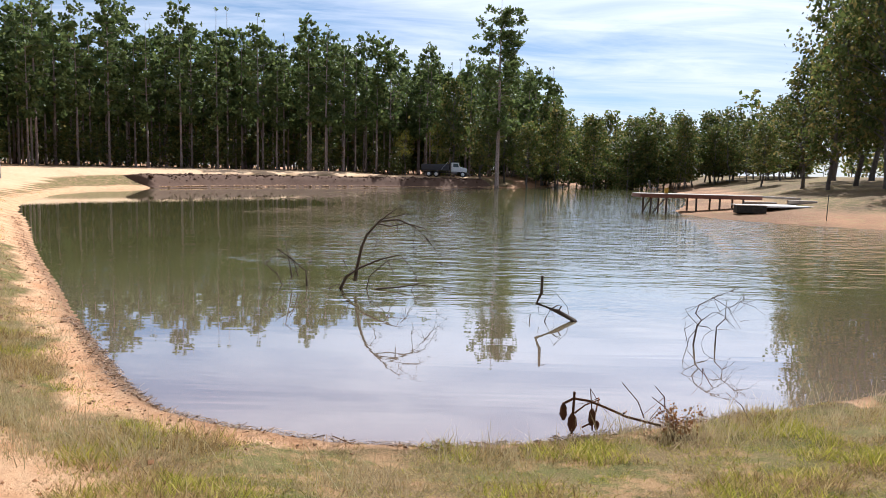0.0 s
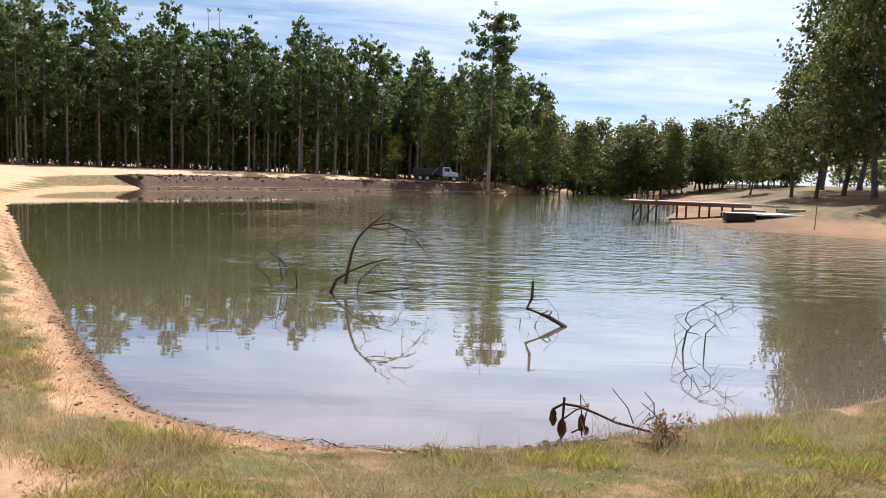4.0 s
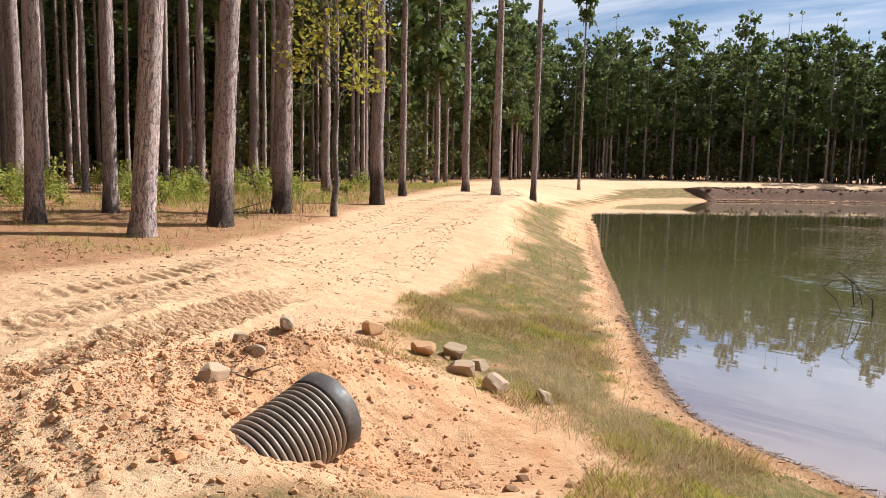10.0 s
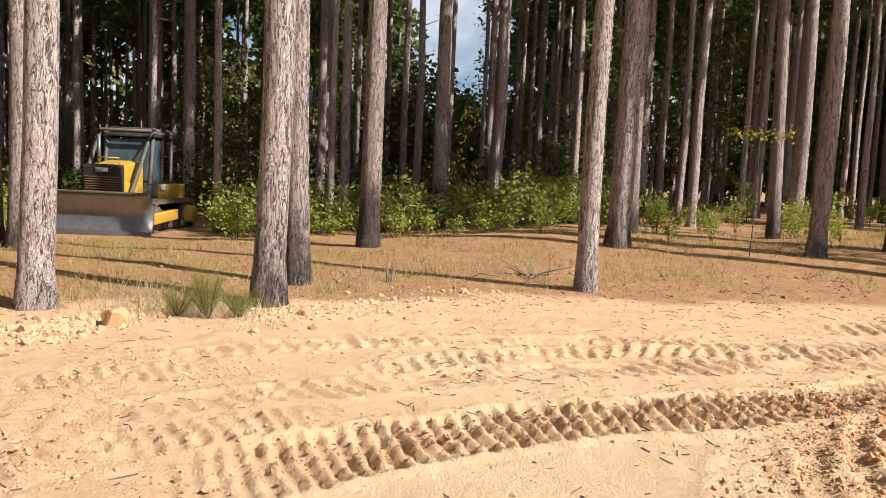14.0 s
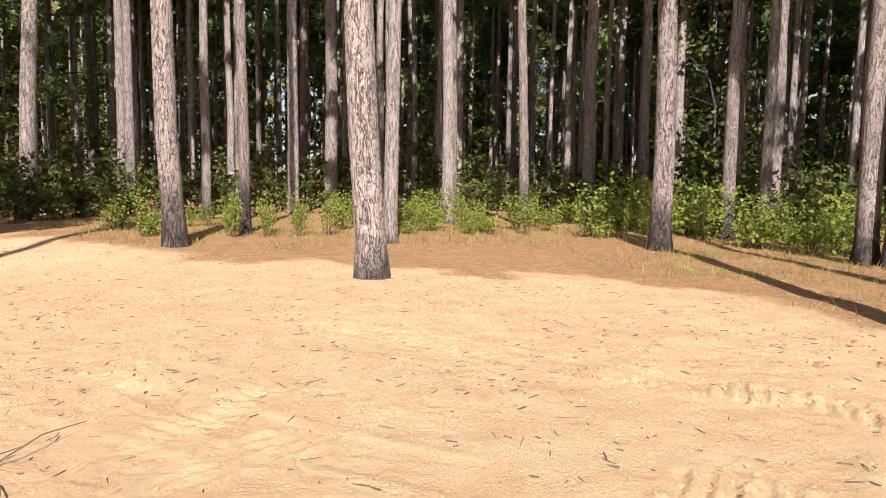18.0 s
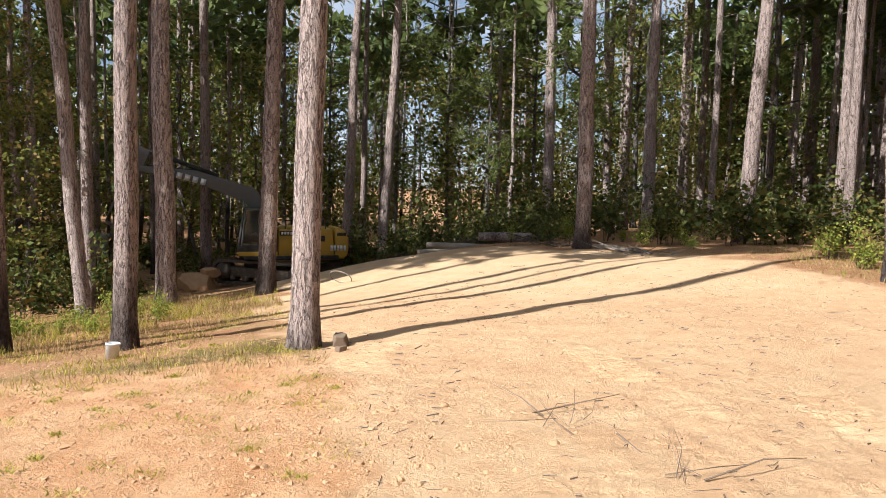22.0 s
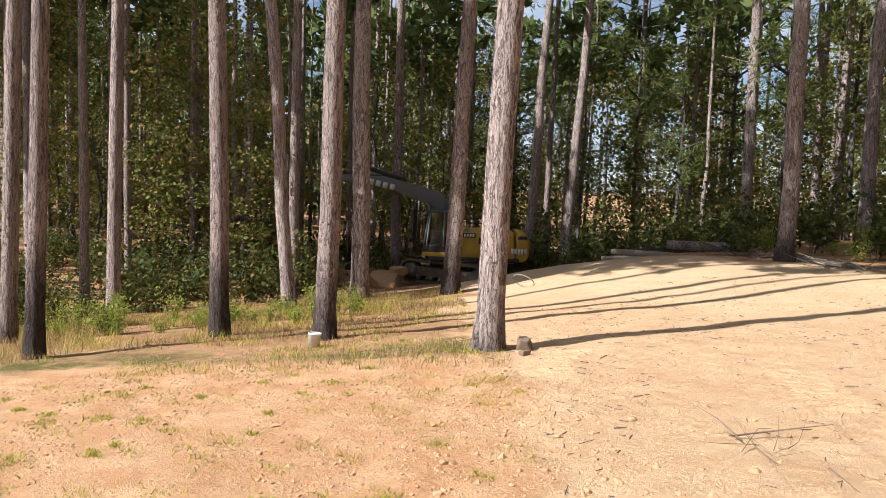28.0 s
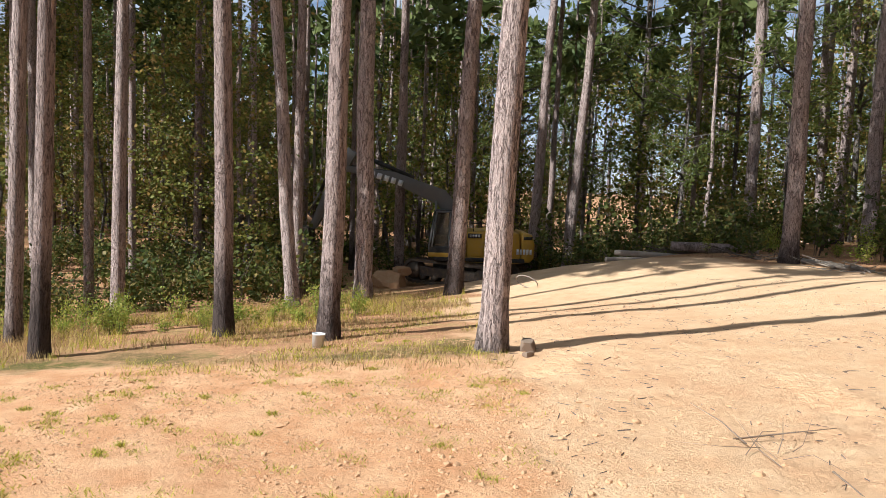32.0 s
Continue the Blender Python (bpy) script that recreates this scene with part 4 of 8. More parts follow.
DEEP_PINES = [pine_meshes(60 + k, 24, 0.17, 12.5, 36, 1.2, 7, sides=5, lean=0.014, lite=True) for k in range(5)]
FAR_PINES = [pine_meshes(40 + k, 26, 0.22, 8.5, 116, 0.85, 8, sides=5, lean=0.01, spread=1.05, lite=True, wide=0.34) for k in range(5)]
far_places = fill(300, (-130, 26, 42, 190), 0.5, 42, 2.6, lambda x, y: x < 26)
woods("far_pine_wood", far_places, FAR_PINES, M_PINE, M_NEEDLE, "dense pine wood beyond the pond", (0.82, 1.08))
back_places = fill(430, (-85, 75, -85, 42), 10, 58, 1.9, lambda x, y: not gap_west(x, y) and not (glade(x, y) and rng.random() < 0.75) and ((y < 42 and x < 2) or (y < -3 and (x < 5 or rng.random() < 0.16))))
thin_places = fill(110, (4, 70, -75, 2), 4.0, 48, 1.8, lambda x, y: y < -6 and not (16 < x < 25 and -26 < y < -15) and not digger_side(x, y))
woods("thin_pine_wood", thin_places, [pine_meshes(65 + k, 20 + 2 * k, 0.12, 12.5, 20, 1.0, 6, sides=6, lean=0.035, spread=0.8, lite=True) for k in range(4)], M_PINE, M_NEEDLE, "slender crooked pines crowded behind the digger", (0.75, 1.1))
woods("deep_pine_wood", back_places, DEEP_PINES, M_PINE, M_NEEDLE, "deep shaded pine wood behind the edge", (0.8, 1.05))


# ---- broadleaf trees, undergrowth and the far shore ----
LEAFY = [tree_thing("broadleaf_tree", leafy_meshes(70 + k, 12 + 1.5 * (k % 3), 0.2, 2.6, 84, 36, 0.45, 3.4, tight=0.6), M_BARK2, M_LEAF, "broadleaf tree with a loose green crown on a lawn", "tree") for k in range(4)]
leafy_used = [0] * len(LEAFY)


def at_azimuth(deg, d):
    a = radians(deg)
    return -math.sin(a) * d, math.cos(a) * d


# the trees beyond the pond, right of the pine wood: bearing, distance, height factor
for deg, d, s, w in [(-0.6, 133, 1.5, 0.72), (-2.7, 131, 1.05, 0.9), (-4.6, 138, 1.1, 0.85), (-6.4, 135, 1.0, 0.95), (-8.8, 140, 0.92, 1.0), (-11.6, 150, 0.9, 1.1), (-14.4, 160, 1.0, 1.0), (-16.8, 165, 1.0, 1.0),
                     (-18.3, 150, 0.8, 1.0), (-20.4, 158, 0.85, 0.95), (-22.6, 150, 0.8, 0.95), (-23.6, 118, 0.8, 1.0), (-12.8, 175, 1.15, 0.9), (-24.8, 140, 0.9, 0.9)]:
    x, y = at_azimuth(deg, d)
    plant(LEAFY, leafy_used, x, y, s * w, s, "lawn trees beyond the pond")
FINE = [tree_thing("broadleaf_tree", leafy_meshes(80 + k, 12 + 1.2 * k, 0.2, 2.4, 90, 46, 0.36, 3.4, tight=0.6), M_BARK2, M_LEAF, "tall broadleaf tree with dark green leaves beside the dock", "tree") for k in range(3)]
fine_used = [0] * 3
for deg, d, s, w in [(-26.3, 95, 1.2, 0.9), (-27.9, 84, 1.3, 0.8), (-29.6, 92, 1.6, 0.85), (-31.4, 80, 1.5, 0.9), (-33.5, 86, 1.6, 0.9), (-36, 75, 1.4, 0.9), (-40, 85, 1.5, 0.9), (-30.5, 112, 1.45, 0.9), (-28.2, 120, 1.4, 0.9)]:
    x, y = at_azimuth(deg, d)
    plant(FINE, fine_used, x, y, s * w, s, "tall trees beside the dock")

tall = tree_thing("tall_pine", pine_meshes(31, 33, 0.36, 9.0, 420, 0.85, 13, lean=0.006, spread=1.9, wide=0.26), M_PINE, M_NEEDLE, "very tall lone pine standing beside the dump truck", "tree")
tall.matrix_basis = pose(8.9, 126.5, z_at(8.9, 126.5))

# pale green of young needles, with sunlight put into the colour
M_NEEDLE_Y = mat_leaf("young_pine_needles", (0.11, 0.15, 0.035), (0.27, 0.29, 0.075), trans=0.45)
YOUNG = [tree_thing("young_pine", pine_meshes(33 + k, 13 + 2 * k, 0.09, 4.0, 150, 0.42, 22, lean=0.02, spread=0.85, wide=0.05), M_BARK2, M_NEEDLE_Y, "young pine with pale sunlit needles at the wood's edge", "tree") for k in range(2)]
young_used = [0, 0]
for deg, d, h in [(200, 31, 1.0), (203.5, 36, 1.15), (207, 33, 0.9), (210, 40, 1.1), (214, 37, 1.0), (196, 38, 1.1), (219, 42, 1.0), (187, 34, 0.95)]:
    x, y = at_azimuth(deg, d)
    plant(YOUNG, young_used, x, y, h, h, "young pines at the wood's edge")

YELLOW = tree_thing("yellow_sapling", leafy_meshes(91, 7.5, 0.09, 3.6, 34, 46, 0.16, 1.5), M_BARK2, M_LEAF_Y, "slender sapling with yellowing autumn leaves between pines", "tree")
yx, yy = -15.2, 12.2
YELLOW.matrix_basis = pose(yx, yy, z_at(yx, yy))
for x, y, s in [(-2.0, 134.5, 1.3), (6.0, 131.5, 0.9), (-7.5, 132, 1.1), (17.0, 137, 0.9)]:
    copy_thing(YELLOW, pose(x, y, z_at(x, y), 0, 0, rng.uniform(0, 360)) @ Matrix.Scale(s, 4))

# a thin sapling that holds out one spray of yellow leaves
r_ = random.Random(93)
sv, sf, lv, lf = [], [], [], []
stem_ = [Vector((0, 0, -0.1)), Vector((0.05, 0.02, 1.2)), Vector((0.02, 0.0, 2.5))]
tube(sv, sf, stem_, [0.014, 0.010, 0.006], 6)
for a in (0.2, -2.6):
    tip = stem_[2] + Vector((math.cos(a) * 0.2, math.sin(a) * 0.75, -0.02))
    tube(sv, sf, [stem_[2], tip], [0.006, 0.002], 4)
for _ in range(150):
    leaf_quad(lv, lf, stem_[2] + Vector((r_.gauss(0, 0.10), r_.uniform(-0.65, 0.65), r_.gauss(-0.02, 0.07))), r_.uniform(0.05, 0.10), r_)
spray = thing("yellow_seedling", pose(-15.34, 3.58, z_at(-15.34, 3.58)), "thin sapling with one spray of yellow leaves", "sapling")
raw_part("stem", sv, sf, M_TWIG, spray)
raw_part("foliage", lv, lf, M_LEAF_Y, spray)

# saplings of the wood, as joined masses
UNDER = [leafy_meshes(120 + k, 6.5 + 2.2 * k, 0.07, 0.7 + 0.4 * k, 30, 54, 0.22, 2.2, lite=True, tight=0.85) for k in range(4)]
TALLER = [leafy_meshes(140 + k, 12 + 2 * k, 0.10, 2.0, 44, 60, 0.24, 2.9, lite=True, tight=0.8) for k in range(3)]
LOW = [leafy_meshes(160 + k, 5.5 + k, 0.07, 0.5, 24, 20, 0.44, 1.9, lite=True) for k in range(3)]
COARSE = [leafy_meshes(150 + k, 12 + 2 * k, 0.10, 1.0, 28, 11, 0.95, 3.0, lite=True) for k in range(3)]
saved = list(spots)
spots.clear()
far_under = fill(150, (-110, 24, 42, 190), 4.0, 40, 2.2, lambda x, y: x < 24)
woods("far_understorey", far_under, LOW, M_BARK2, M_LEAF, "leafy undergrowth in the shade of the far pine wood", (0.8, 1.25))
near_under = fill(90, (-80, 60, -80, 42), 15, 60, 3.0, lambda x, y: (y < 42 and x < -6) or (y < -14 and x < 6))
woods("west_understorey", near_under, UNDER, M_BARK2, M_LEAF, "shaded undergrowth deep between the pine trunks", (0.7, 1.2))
east_under = fill(95, (6, 80, -80, 6), 6.5, 42, 2.6, lambda x, y: y < -4 and not (15 < x < 26 and -27 < y < -16) and not digger_side(x, y))
NEAR_UNDER = [leafy_meshes(180 + k, 7 + 2.4 * k, 0.08, 0.9 + 0.4 * k, 34, 190, 0.115, 2.3, lite=True, tight=0.8) for k in range(4)]
woods("east_thicket_trees", [p for p in east_under if math.hypot(*p) < 37], NEAR_UNDER, M_BARK2, M_LEAF_E, "fine-leaved young trees behind the digger", (0.85, 1.25))
east_under = [p for p in east_under if math.hypot(*p) >= 37]
woods("east_understorey", east_under, UNDER + TALLER, M_BARK2, M_LEAF_E, "dense broadleaf growth behind the digger", (0.85, 1.25))
back = []
for _ in range(120):
    x, y = at_azimuth(rng.uniform(-48, -6), rng.uniform(185, 300))
    back.append((x, y))
for _ in range(420):
    x, y = at_azimuth(rng.uniform(20, 262), rng.uniform(66, 100))
    low = glade(x, y)
    if y < 40 and not gap_west(x, y) and not (x > 0 and rng.random() < 0.25) and not (low and rng.random() < 0.75):
        back.append((x, y))
for _ in range(150):
    x, y = at_azimuth(rng.uniform(-7, 42), rng.uniform(168, 215))
    back.append((x, y))
back += fill(230, (-150, 20, 30, 210), 24, 58, 3.4, lambda x, y: True)
lawn_edge = [at_azimuth(rng.uniform(-27, -5), rng.uniform(150, 185)) for _ in range(80)]
woods("lawn_treeline", lawn_edge, [leafy_meshes(190 + k, 11 + 2 * k, 0.16, 1.6, 46, 24, 0.55, 2.8, lite=True, tight=0.75) for k in range(3)], M_BARK2, M_LEAF, "dark line of mixed trees closing the lawn beyond the pond", (0.85, 1.2))
woods("distant_treeline", back, COARSE, M_BARK2, M_LEAF, "distant line of mixed trees", (0.9, 1.35))
spots.clear()
spots.extend(saved)


def shrub_model(seed, tall, n, leaf, stems=9, sides=4):
    r = random.Random(seed)
    sv, sf, lv, lf = [], [], [], []
    for _ in range(stems):
        a, l = r.uniform(0, 6.28), r.uniform(0.45, 1.0) * tall
        o = r.uniform(0.1, 0.55)
        p0 = Vector((math.cos(a) * 0.05, math.sin(a) * 0.05, -0.05))
        p1 = Vector((math.cos(a) * o * 0.5, math.sin(a) * o * 0.5, l * 0.6))
        p2 = Vector((math.cos(a) * o, math.sin(a) * o, l))
        tube(sv, sf, [p0, p1, p2], [0.008, 0.006, 0.003], sides)
        for _ in range(n // stems):
            t = r.uniform(0.25, 1.05)
            c = (p0.lerp(p1, t * 2) if t < 0.5 else p1.lerp(p2, t * 2 - 1)) + Vector((r.gauss(0, 0.13), r.gauss(0, 0.13), r.gauss(0, 0.07)))
            leaf_quad(lv, lf, c, leaf * r.uniform(0.6, 1.4), r)
    return sv, sf, lv, lf


def shrub_thing(meshes):
    t = thing("shrub", Matrix(), "leafy green shrub in the sun at the wood's edge", "shrub")
    raw_part("stem", meshes[0], meshes[1], M_TWIG, t)
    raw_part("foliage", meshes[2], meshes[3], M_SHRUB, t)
    return t


SHRUB_MESHES = [shrub_model(200 + k, 0.75 + 0.22 * k, 330, 0.085) for k in range(4)]
THICKET = [shrub_model(210 + k, 0.75 + 0.22 * k, 230, 0.10, 5, 3) for k in range(4)]
SHRUBS = [shrub_thing(mo) for mo in SHRUB_MESHES]
shrub_used = [0] * 4


def shrub_row(n, box, scale, group):
    made = 0
    for _ in range(n * 12):
        x, y = rng.uniform(box[0], box[1]), rng.uniform(box[2], box[3])
        if dist_to(CLEARING, x, y)[0] > 0.2 and not (-20.5 < x < -15 and -15 < y < -9.5):
            plant(SHRUBS, shrub_used, x, y, rng.uniform(*scale), rng.uniform(*scale), group, sink=0.03)
            made += 1
            if made >= n:
                return


def shrub_arc(n, az, reach):
    """Places over an arc round the clearing: bearing range and distance range."""
    out = []
    for _ in range(n * 12):
        x, y = at_azimuth(rng.uniform(*az), rng.uniform(*reach))
        if dist_to(CLEARING, x, y)[0] > 0.4 and not (-22.2 < x < -16.2 and -15.5 < y < -10.0) and not (-17.5 < x < -11 and abs((x + 18) * 0.54 - (y + 12.5) * 0.84) < 2.2):
            out.append((x, y))
            if len(out) >= n:
                break
    return out


shrub_row(34, (-26, -17, -6, 16), (0.7, 1.15), "shrubs between the pines")
shrub_row(16, (-23, -12, -27, -13.5), (0.8, 1.25), "shrubs behind the bulldozer")
shrub_row(80, (-14.0, 1.5, -20.5, -16.2), (0.6, 1.15), "shrubs at the edge of the sand")
shrub_row(16, (4, 16, -27, -21), (0.6, 1.1), "shrubs at the edge of the sand")
for x, y in shrub_arc(46, (228.5, 254), (10.5, 16.5)):
    plant(SHRUBS, shrub_used, x, y, rng.uniform(0.35, 0.7), rng.uniform(0.3, 0.75), "weeds beside the digger", sink=0.03)
shrub_row(40, (-32, -18, -9, 3), (0.9, 1.45), "shrubs between the pines")
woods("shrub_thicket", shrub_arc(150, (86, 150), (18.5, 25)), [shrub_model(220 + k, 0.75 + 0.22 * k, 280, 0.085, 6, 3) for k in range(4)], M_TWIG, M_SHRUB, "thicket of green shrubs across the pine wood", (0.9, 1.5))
# the next three thickets wear the darker M_LEAF, their shade put into the colour
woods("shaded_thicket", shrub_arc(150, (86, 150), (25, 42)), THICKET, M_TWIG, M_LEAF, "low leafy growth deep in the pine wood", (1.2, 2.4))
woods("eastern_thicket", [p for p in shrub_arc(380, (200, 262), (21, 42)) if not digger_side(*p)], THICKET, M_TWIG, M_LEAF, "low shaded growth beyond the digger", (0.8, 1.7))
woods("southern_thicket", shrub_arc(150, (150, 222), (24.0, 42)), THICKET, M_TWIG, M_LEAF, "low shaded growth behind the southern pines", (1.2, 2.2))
woods("track_thicket", shrub_arc(60, (40, 86), (22.0, 44)), THICKET, M_TWIG, M_SHRUB, "weeds and bushes along the track", (0.7, 1.2))
gap_places = [at_azimuth(rng.uniform(93, 104), rng.uniform(42, 75)) for _ in range(26)]
woods("gap_trees", gap_places, [leafy_meshes(170 + k, 7.5 + k, 0.09, 0.8, 34, 34, 0.34, 2.4, lite=True) for k in range(2)], M_BARK2, M_LEAF, "low sunlit trees behind a gap in the pine wood", (0.8, 1.15))


# ---- solid-form helpers ----


def add_box(bm, c, s, rot=(0, 0, 0), bevel=0.015, taper=None):
    """A bevelled box at centre c with size s."""
    m = pose(*c, *rot) @ Matrix.Diagonal((*s, 1))
    r = bmesh.ops.create_cube(bm, size=1.0, matrix=m)
    vs = r["verts"]
    if taper:
        for v in vs:
            q = m.inverted() @ v.co
            if q.z > 0:
                v.co = m @ Vector((q.x * taper[0], q.y * taper[1], q.z))
    if bevel:
        es = list({e for v in vs for e in v.link_edges})
        bmesh.ops.bevel(bm, geom=es, offset=bevel, segments=2, affect="EDGES", profile=0.6)
    return bm


def box(c, s, rot=(0, 0, 0), bevel=0.015, taper=None):
    return add_box(bmesh.new(), c, s, rot, bevel, taper)


def add_cyl(bm, a, b, r, n=16, r2=None):
    a, b = Vector(a), Vector(b)
    d = b - a
    m = Matrix.Translation((a + b) / 2) @ d.to_track_quat("Z", "Y").to_matrix().to_4x4()
    bmesh.ops.create_cone(bm, cap_ends=True, segments=n, radius1=r, radius2=r if r2 is None else r2, depth=d.length, matrix=m)
    return bm


def cyl(a, b, r, n=16, r2=None):
    return add_cyl(bmesh.new(), a, b, r, n, r2)


def prism(profile, y0, y1, bevel=0.015):
    """An (x, z) outline drawn out from y0 to y1."""
    bm = bmesh.new()
    lo = [bm.verts.new((x, y0, z)) for x, z in profile]
    f = bm.faces.new(lo)
    r = bmesh.ops.extrude_face_region(bm, geom=[f])
    bmesh.ops.translate(bm, vec=(0, y1 - y0, 0), verts=[v for v in r["geom"] if isinstance(v, bmesh.types.BMVert)])
    bmesh.ops.recalc_face_normals(bm, faces=bm.faces)
    if bevel:
        bmesh.ops.bevel(bm, geom=list(bm.edges), offset=bevel, segments=2, affect="EDGES", profile=0.6)
    return bm


def rod(points, radii, sides=8, jag=0.0, seed=0):
    v, f = [], []
    tube(v, f, points, radii, sides, jag, random.Random(seed))
    bm = bmesh.new()
    vs = [bm.verts.new(p) for p in v]
    for g in f:
        bm.faces.new([vs[i] for i in g])
    return bm


M_YELLOW = mat_plain("machine_yellow", (0.52, 0.30, 0.03), 0.5, spec=0.4, wear=0.45, dirt=(0.36, 0.23, 0.12))
M_BLACK = mat_plain("machine_black", (0.028, 0.026, 0.024), 0.6, spec=0.35, wear=0.6, dirt=(0.15, 0.11, 0.075))
M_STEEL = mat_plain("worn_steel", (0.20, 0.19, 0.185), 0.45, metal=0.6, wear=0.5, dirt=(0.22, 0.13, 0.07))
M_BLADE = mat_plain("scoured_blade", (0.30, 0.30, 0.31), 0.38, metal=0.7, wear=0.65, dirt=(0.20, 0.11, 0.055))
M_TRACKM = mat_plain("crawler_steel", (0.13, 0.10, 0.078), 0.8, metal=0.15, wear=0.8, dirt=(0.28, 0.17, 0.09))
M_BOOM = mat_plain("boom_grey", (0.13, 0.125, 0.12), 0.45, spec=0.5, wear=0.35, dirt=(0.20, 0.16, 0.12))
M_RUBBER = mat_plain("tyre_rubber", (0.03, 0.03, 0.03), 0.85, wear=0.5, dirt=(0.20, 0.15, 0.1))
M_WHITE = mat_plain("white_paint", (0.75, 0.75, 0.74), 0.4, spec=0.5, wear=0.25, dirt=(0.4, 0.33, 0.25))
M_BED = mat_plain("dark_dump_body", (0.045, 0.045, 0.05), 0.6, wear=0.35, dirt=(0.16, 0.12, 0.09))
M_PLASTIC = mat_plain("black_pipe_plastic", (0.07, 0.058, 0.05), 0.55, spec=0.4, wear=0.7, dirt=(0.24, 0.18, 0.13))
M_DECK = mat_plain("weathered_boards", (0.42, 0.34, 0.27), 0.85, wear=0.4, dirt=(0.25, 0.17, 0.11))
M_DECKRED = mat_plain("stained_fascia", (0.20, 0.075, 0.045), 0.7, wear=0.4, dirt=(0.10, 0.06, 0.04))
M_CONC = mat_plain("pale_concrete", (0.62, 0.60, 0.57), 0.9, wear=0.4, dirt=(0.4, 0.33, 0.26))
M_CLAYLUMP = mat_plain("clay_lump", (0.50, 0.29, 0.15), 0.95, spec=0.05, wear=0.6, dirt=(0.58, 0.40, 0.24))
M_BUCKET = mat_plain("white_plastic", (0.80, 0.80, 0.79), 0.35, spec=0.5, wear=0.15, dirt=(0.5, 0.4, 0.3))
M_RUST = mat_plain("dead_seedhead", (0.13, 0.065, 0.04), 0.95, spec=0.05, wear=0.5, dirt=(0.06, 0.035, 0.025))
M_REDLEAF = mat_leaf("russet_leaves", (0.20, 0.085, 0.035), (0.36, 0.17, 0.06), (0.42, 0.25, 0.1), trans=0.35)


def mat_glass(name, col, clear):
    k = Mat(name, 0.04, spec=0.6)
    k.color(col)
    k.b.inputs["Transmission Weight"].default_value = clear
    return k.m


# the blue-grey base colour stands in for sky mirrored in the panes
M_GLASS = mat_glass("sky_tinted_glass", (0.10, 0.14, 0.165), 0.4)
M_CABGLASS = mat_glass("cab_glass", (0.30, 0.32, 0.31), 0.9)


# ---- crawler machines ----


def crawler(parent, y, length, high, wide, shoes):
    """One crawler: belt with raised shoes, frame and wheels."""
    r = high / 2
    half = length / 2 - r
    loop = 2 * math.pi * r + 4 * half

    def at_s(s):
        s %= loop
        if s < 2 * half:
            return Vector((-half + s, 0, high)), 0.0
        s -= 2 * half
        if s < math.pi * r:
            a = s / r
            return Vector((half + r * math.sin(a), 0, r + r * math.cos(a))), a
        s -= math.pi * r
        if s < 2 * half:
            return Vector((half - s, 0, 0)), math.pi
        a = (s - 2 * half) / r
        return Vector((-half - r * math.sin(a), 0, r - r * math.cos(a))), math.pi + a

    ring = [at_s(loop * k / 64)[0] for k in range(64)]
    inner = [Vector((p.x * (half + r - 0.07) / (half + r), 0, r + (p.z - r) * (r - 0.07) / r)) for p in ring]
    bm = bmesh.new()
    rows = [[bm.verts.new((p.x, y + w, p.z)) for p in src] for src, w in ((ring, -wide / 2), (ring, wide / 2), (inner, wide / 2), (inner, -wide / 2))]
    for i in range(4):
        a, b = rows[i], rows[(i + 1) % 4]
        for k in range(64):
            bm.faces.new((a[k], a[(k + 1) % 64], b[(k + 1) % 64], b[k]))
    bmesh.ops.recalc_face_normals(bm, faces=bm.faces)
    belt = part("crawler_belt", bm, M_TRACKM, parent, smooth=False)
    shoe = None
    for k in range(shoes):
        p, a = at_s(loop * k / shoes)
        if shoe is None:
            shoe = box((0, 0, 0.012), (loop / shoes * 0.88, wide, 0.03), bevel=0.0)
            add_box(shoe, (loop / shoes * 0.3, 0, 0.04), (0.03, wide, 0.05), bevel=0.0)
            ob = part("track_shoe", shoe, M_TRACKM, belt, smooth=False)
            me = ob.data
            shoe = me
        else:
            ob = new("track_shoe", shoe)
            ob.parent = belt
        ob.matrix_basis = pose(p.x, y, p.z) @ Matrix.Rotation(a, 4, "Y")
    part("track_frame", box((0, y, r), (length * 0.72, wide * 0.55, high * 0.42), bevel=0.03), M_TRACKM, parent)
    for sx, nm in ((half, "idler_wheel"), (-half, "drive_sprocket")):
        part(nm, cyl((sx, y - wide * 0.36, r), (sx, y + wide * 0.36, r), r - 0.10, 20), M_TRACKM, parent)
    for k in range(5):
        x = -half * 0.75 + half * 1.5 * k / 4
        part("track_roller", cyl((x, y - wide * 0.33, 0.2), (x, y + wide * 0.33, 0.2), 0.12, 12), M_TRACKM, parent)


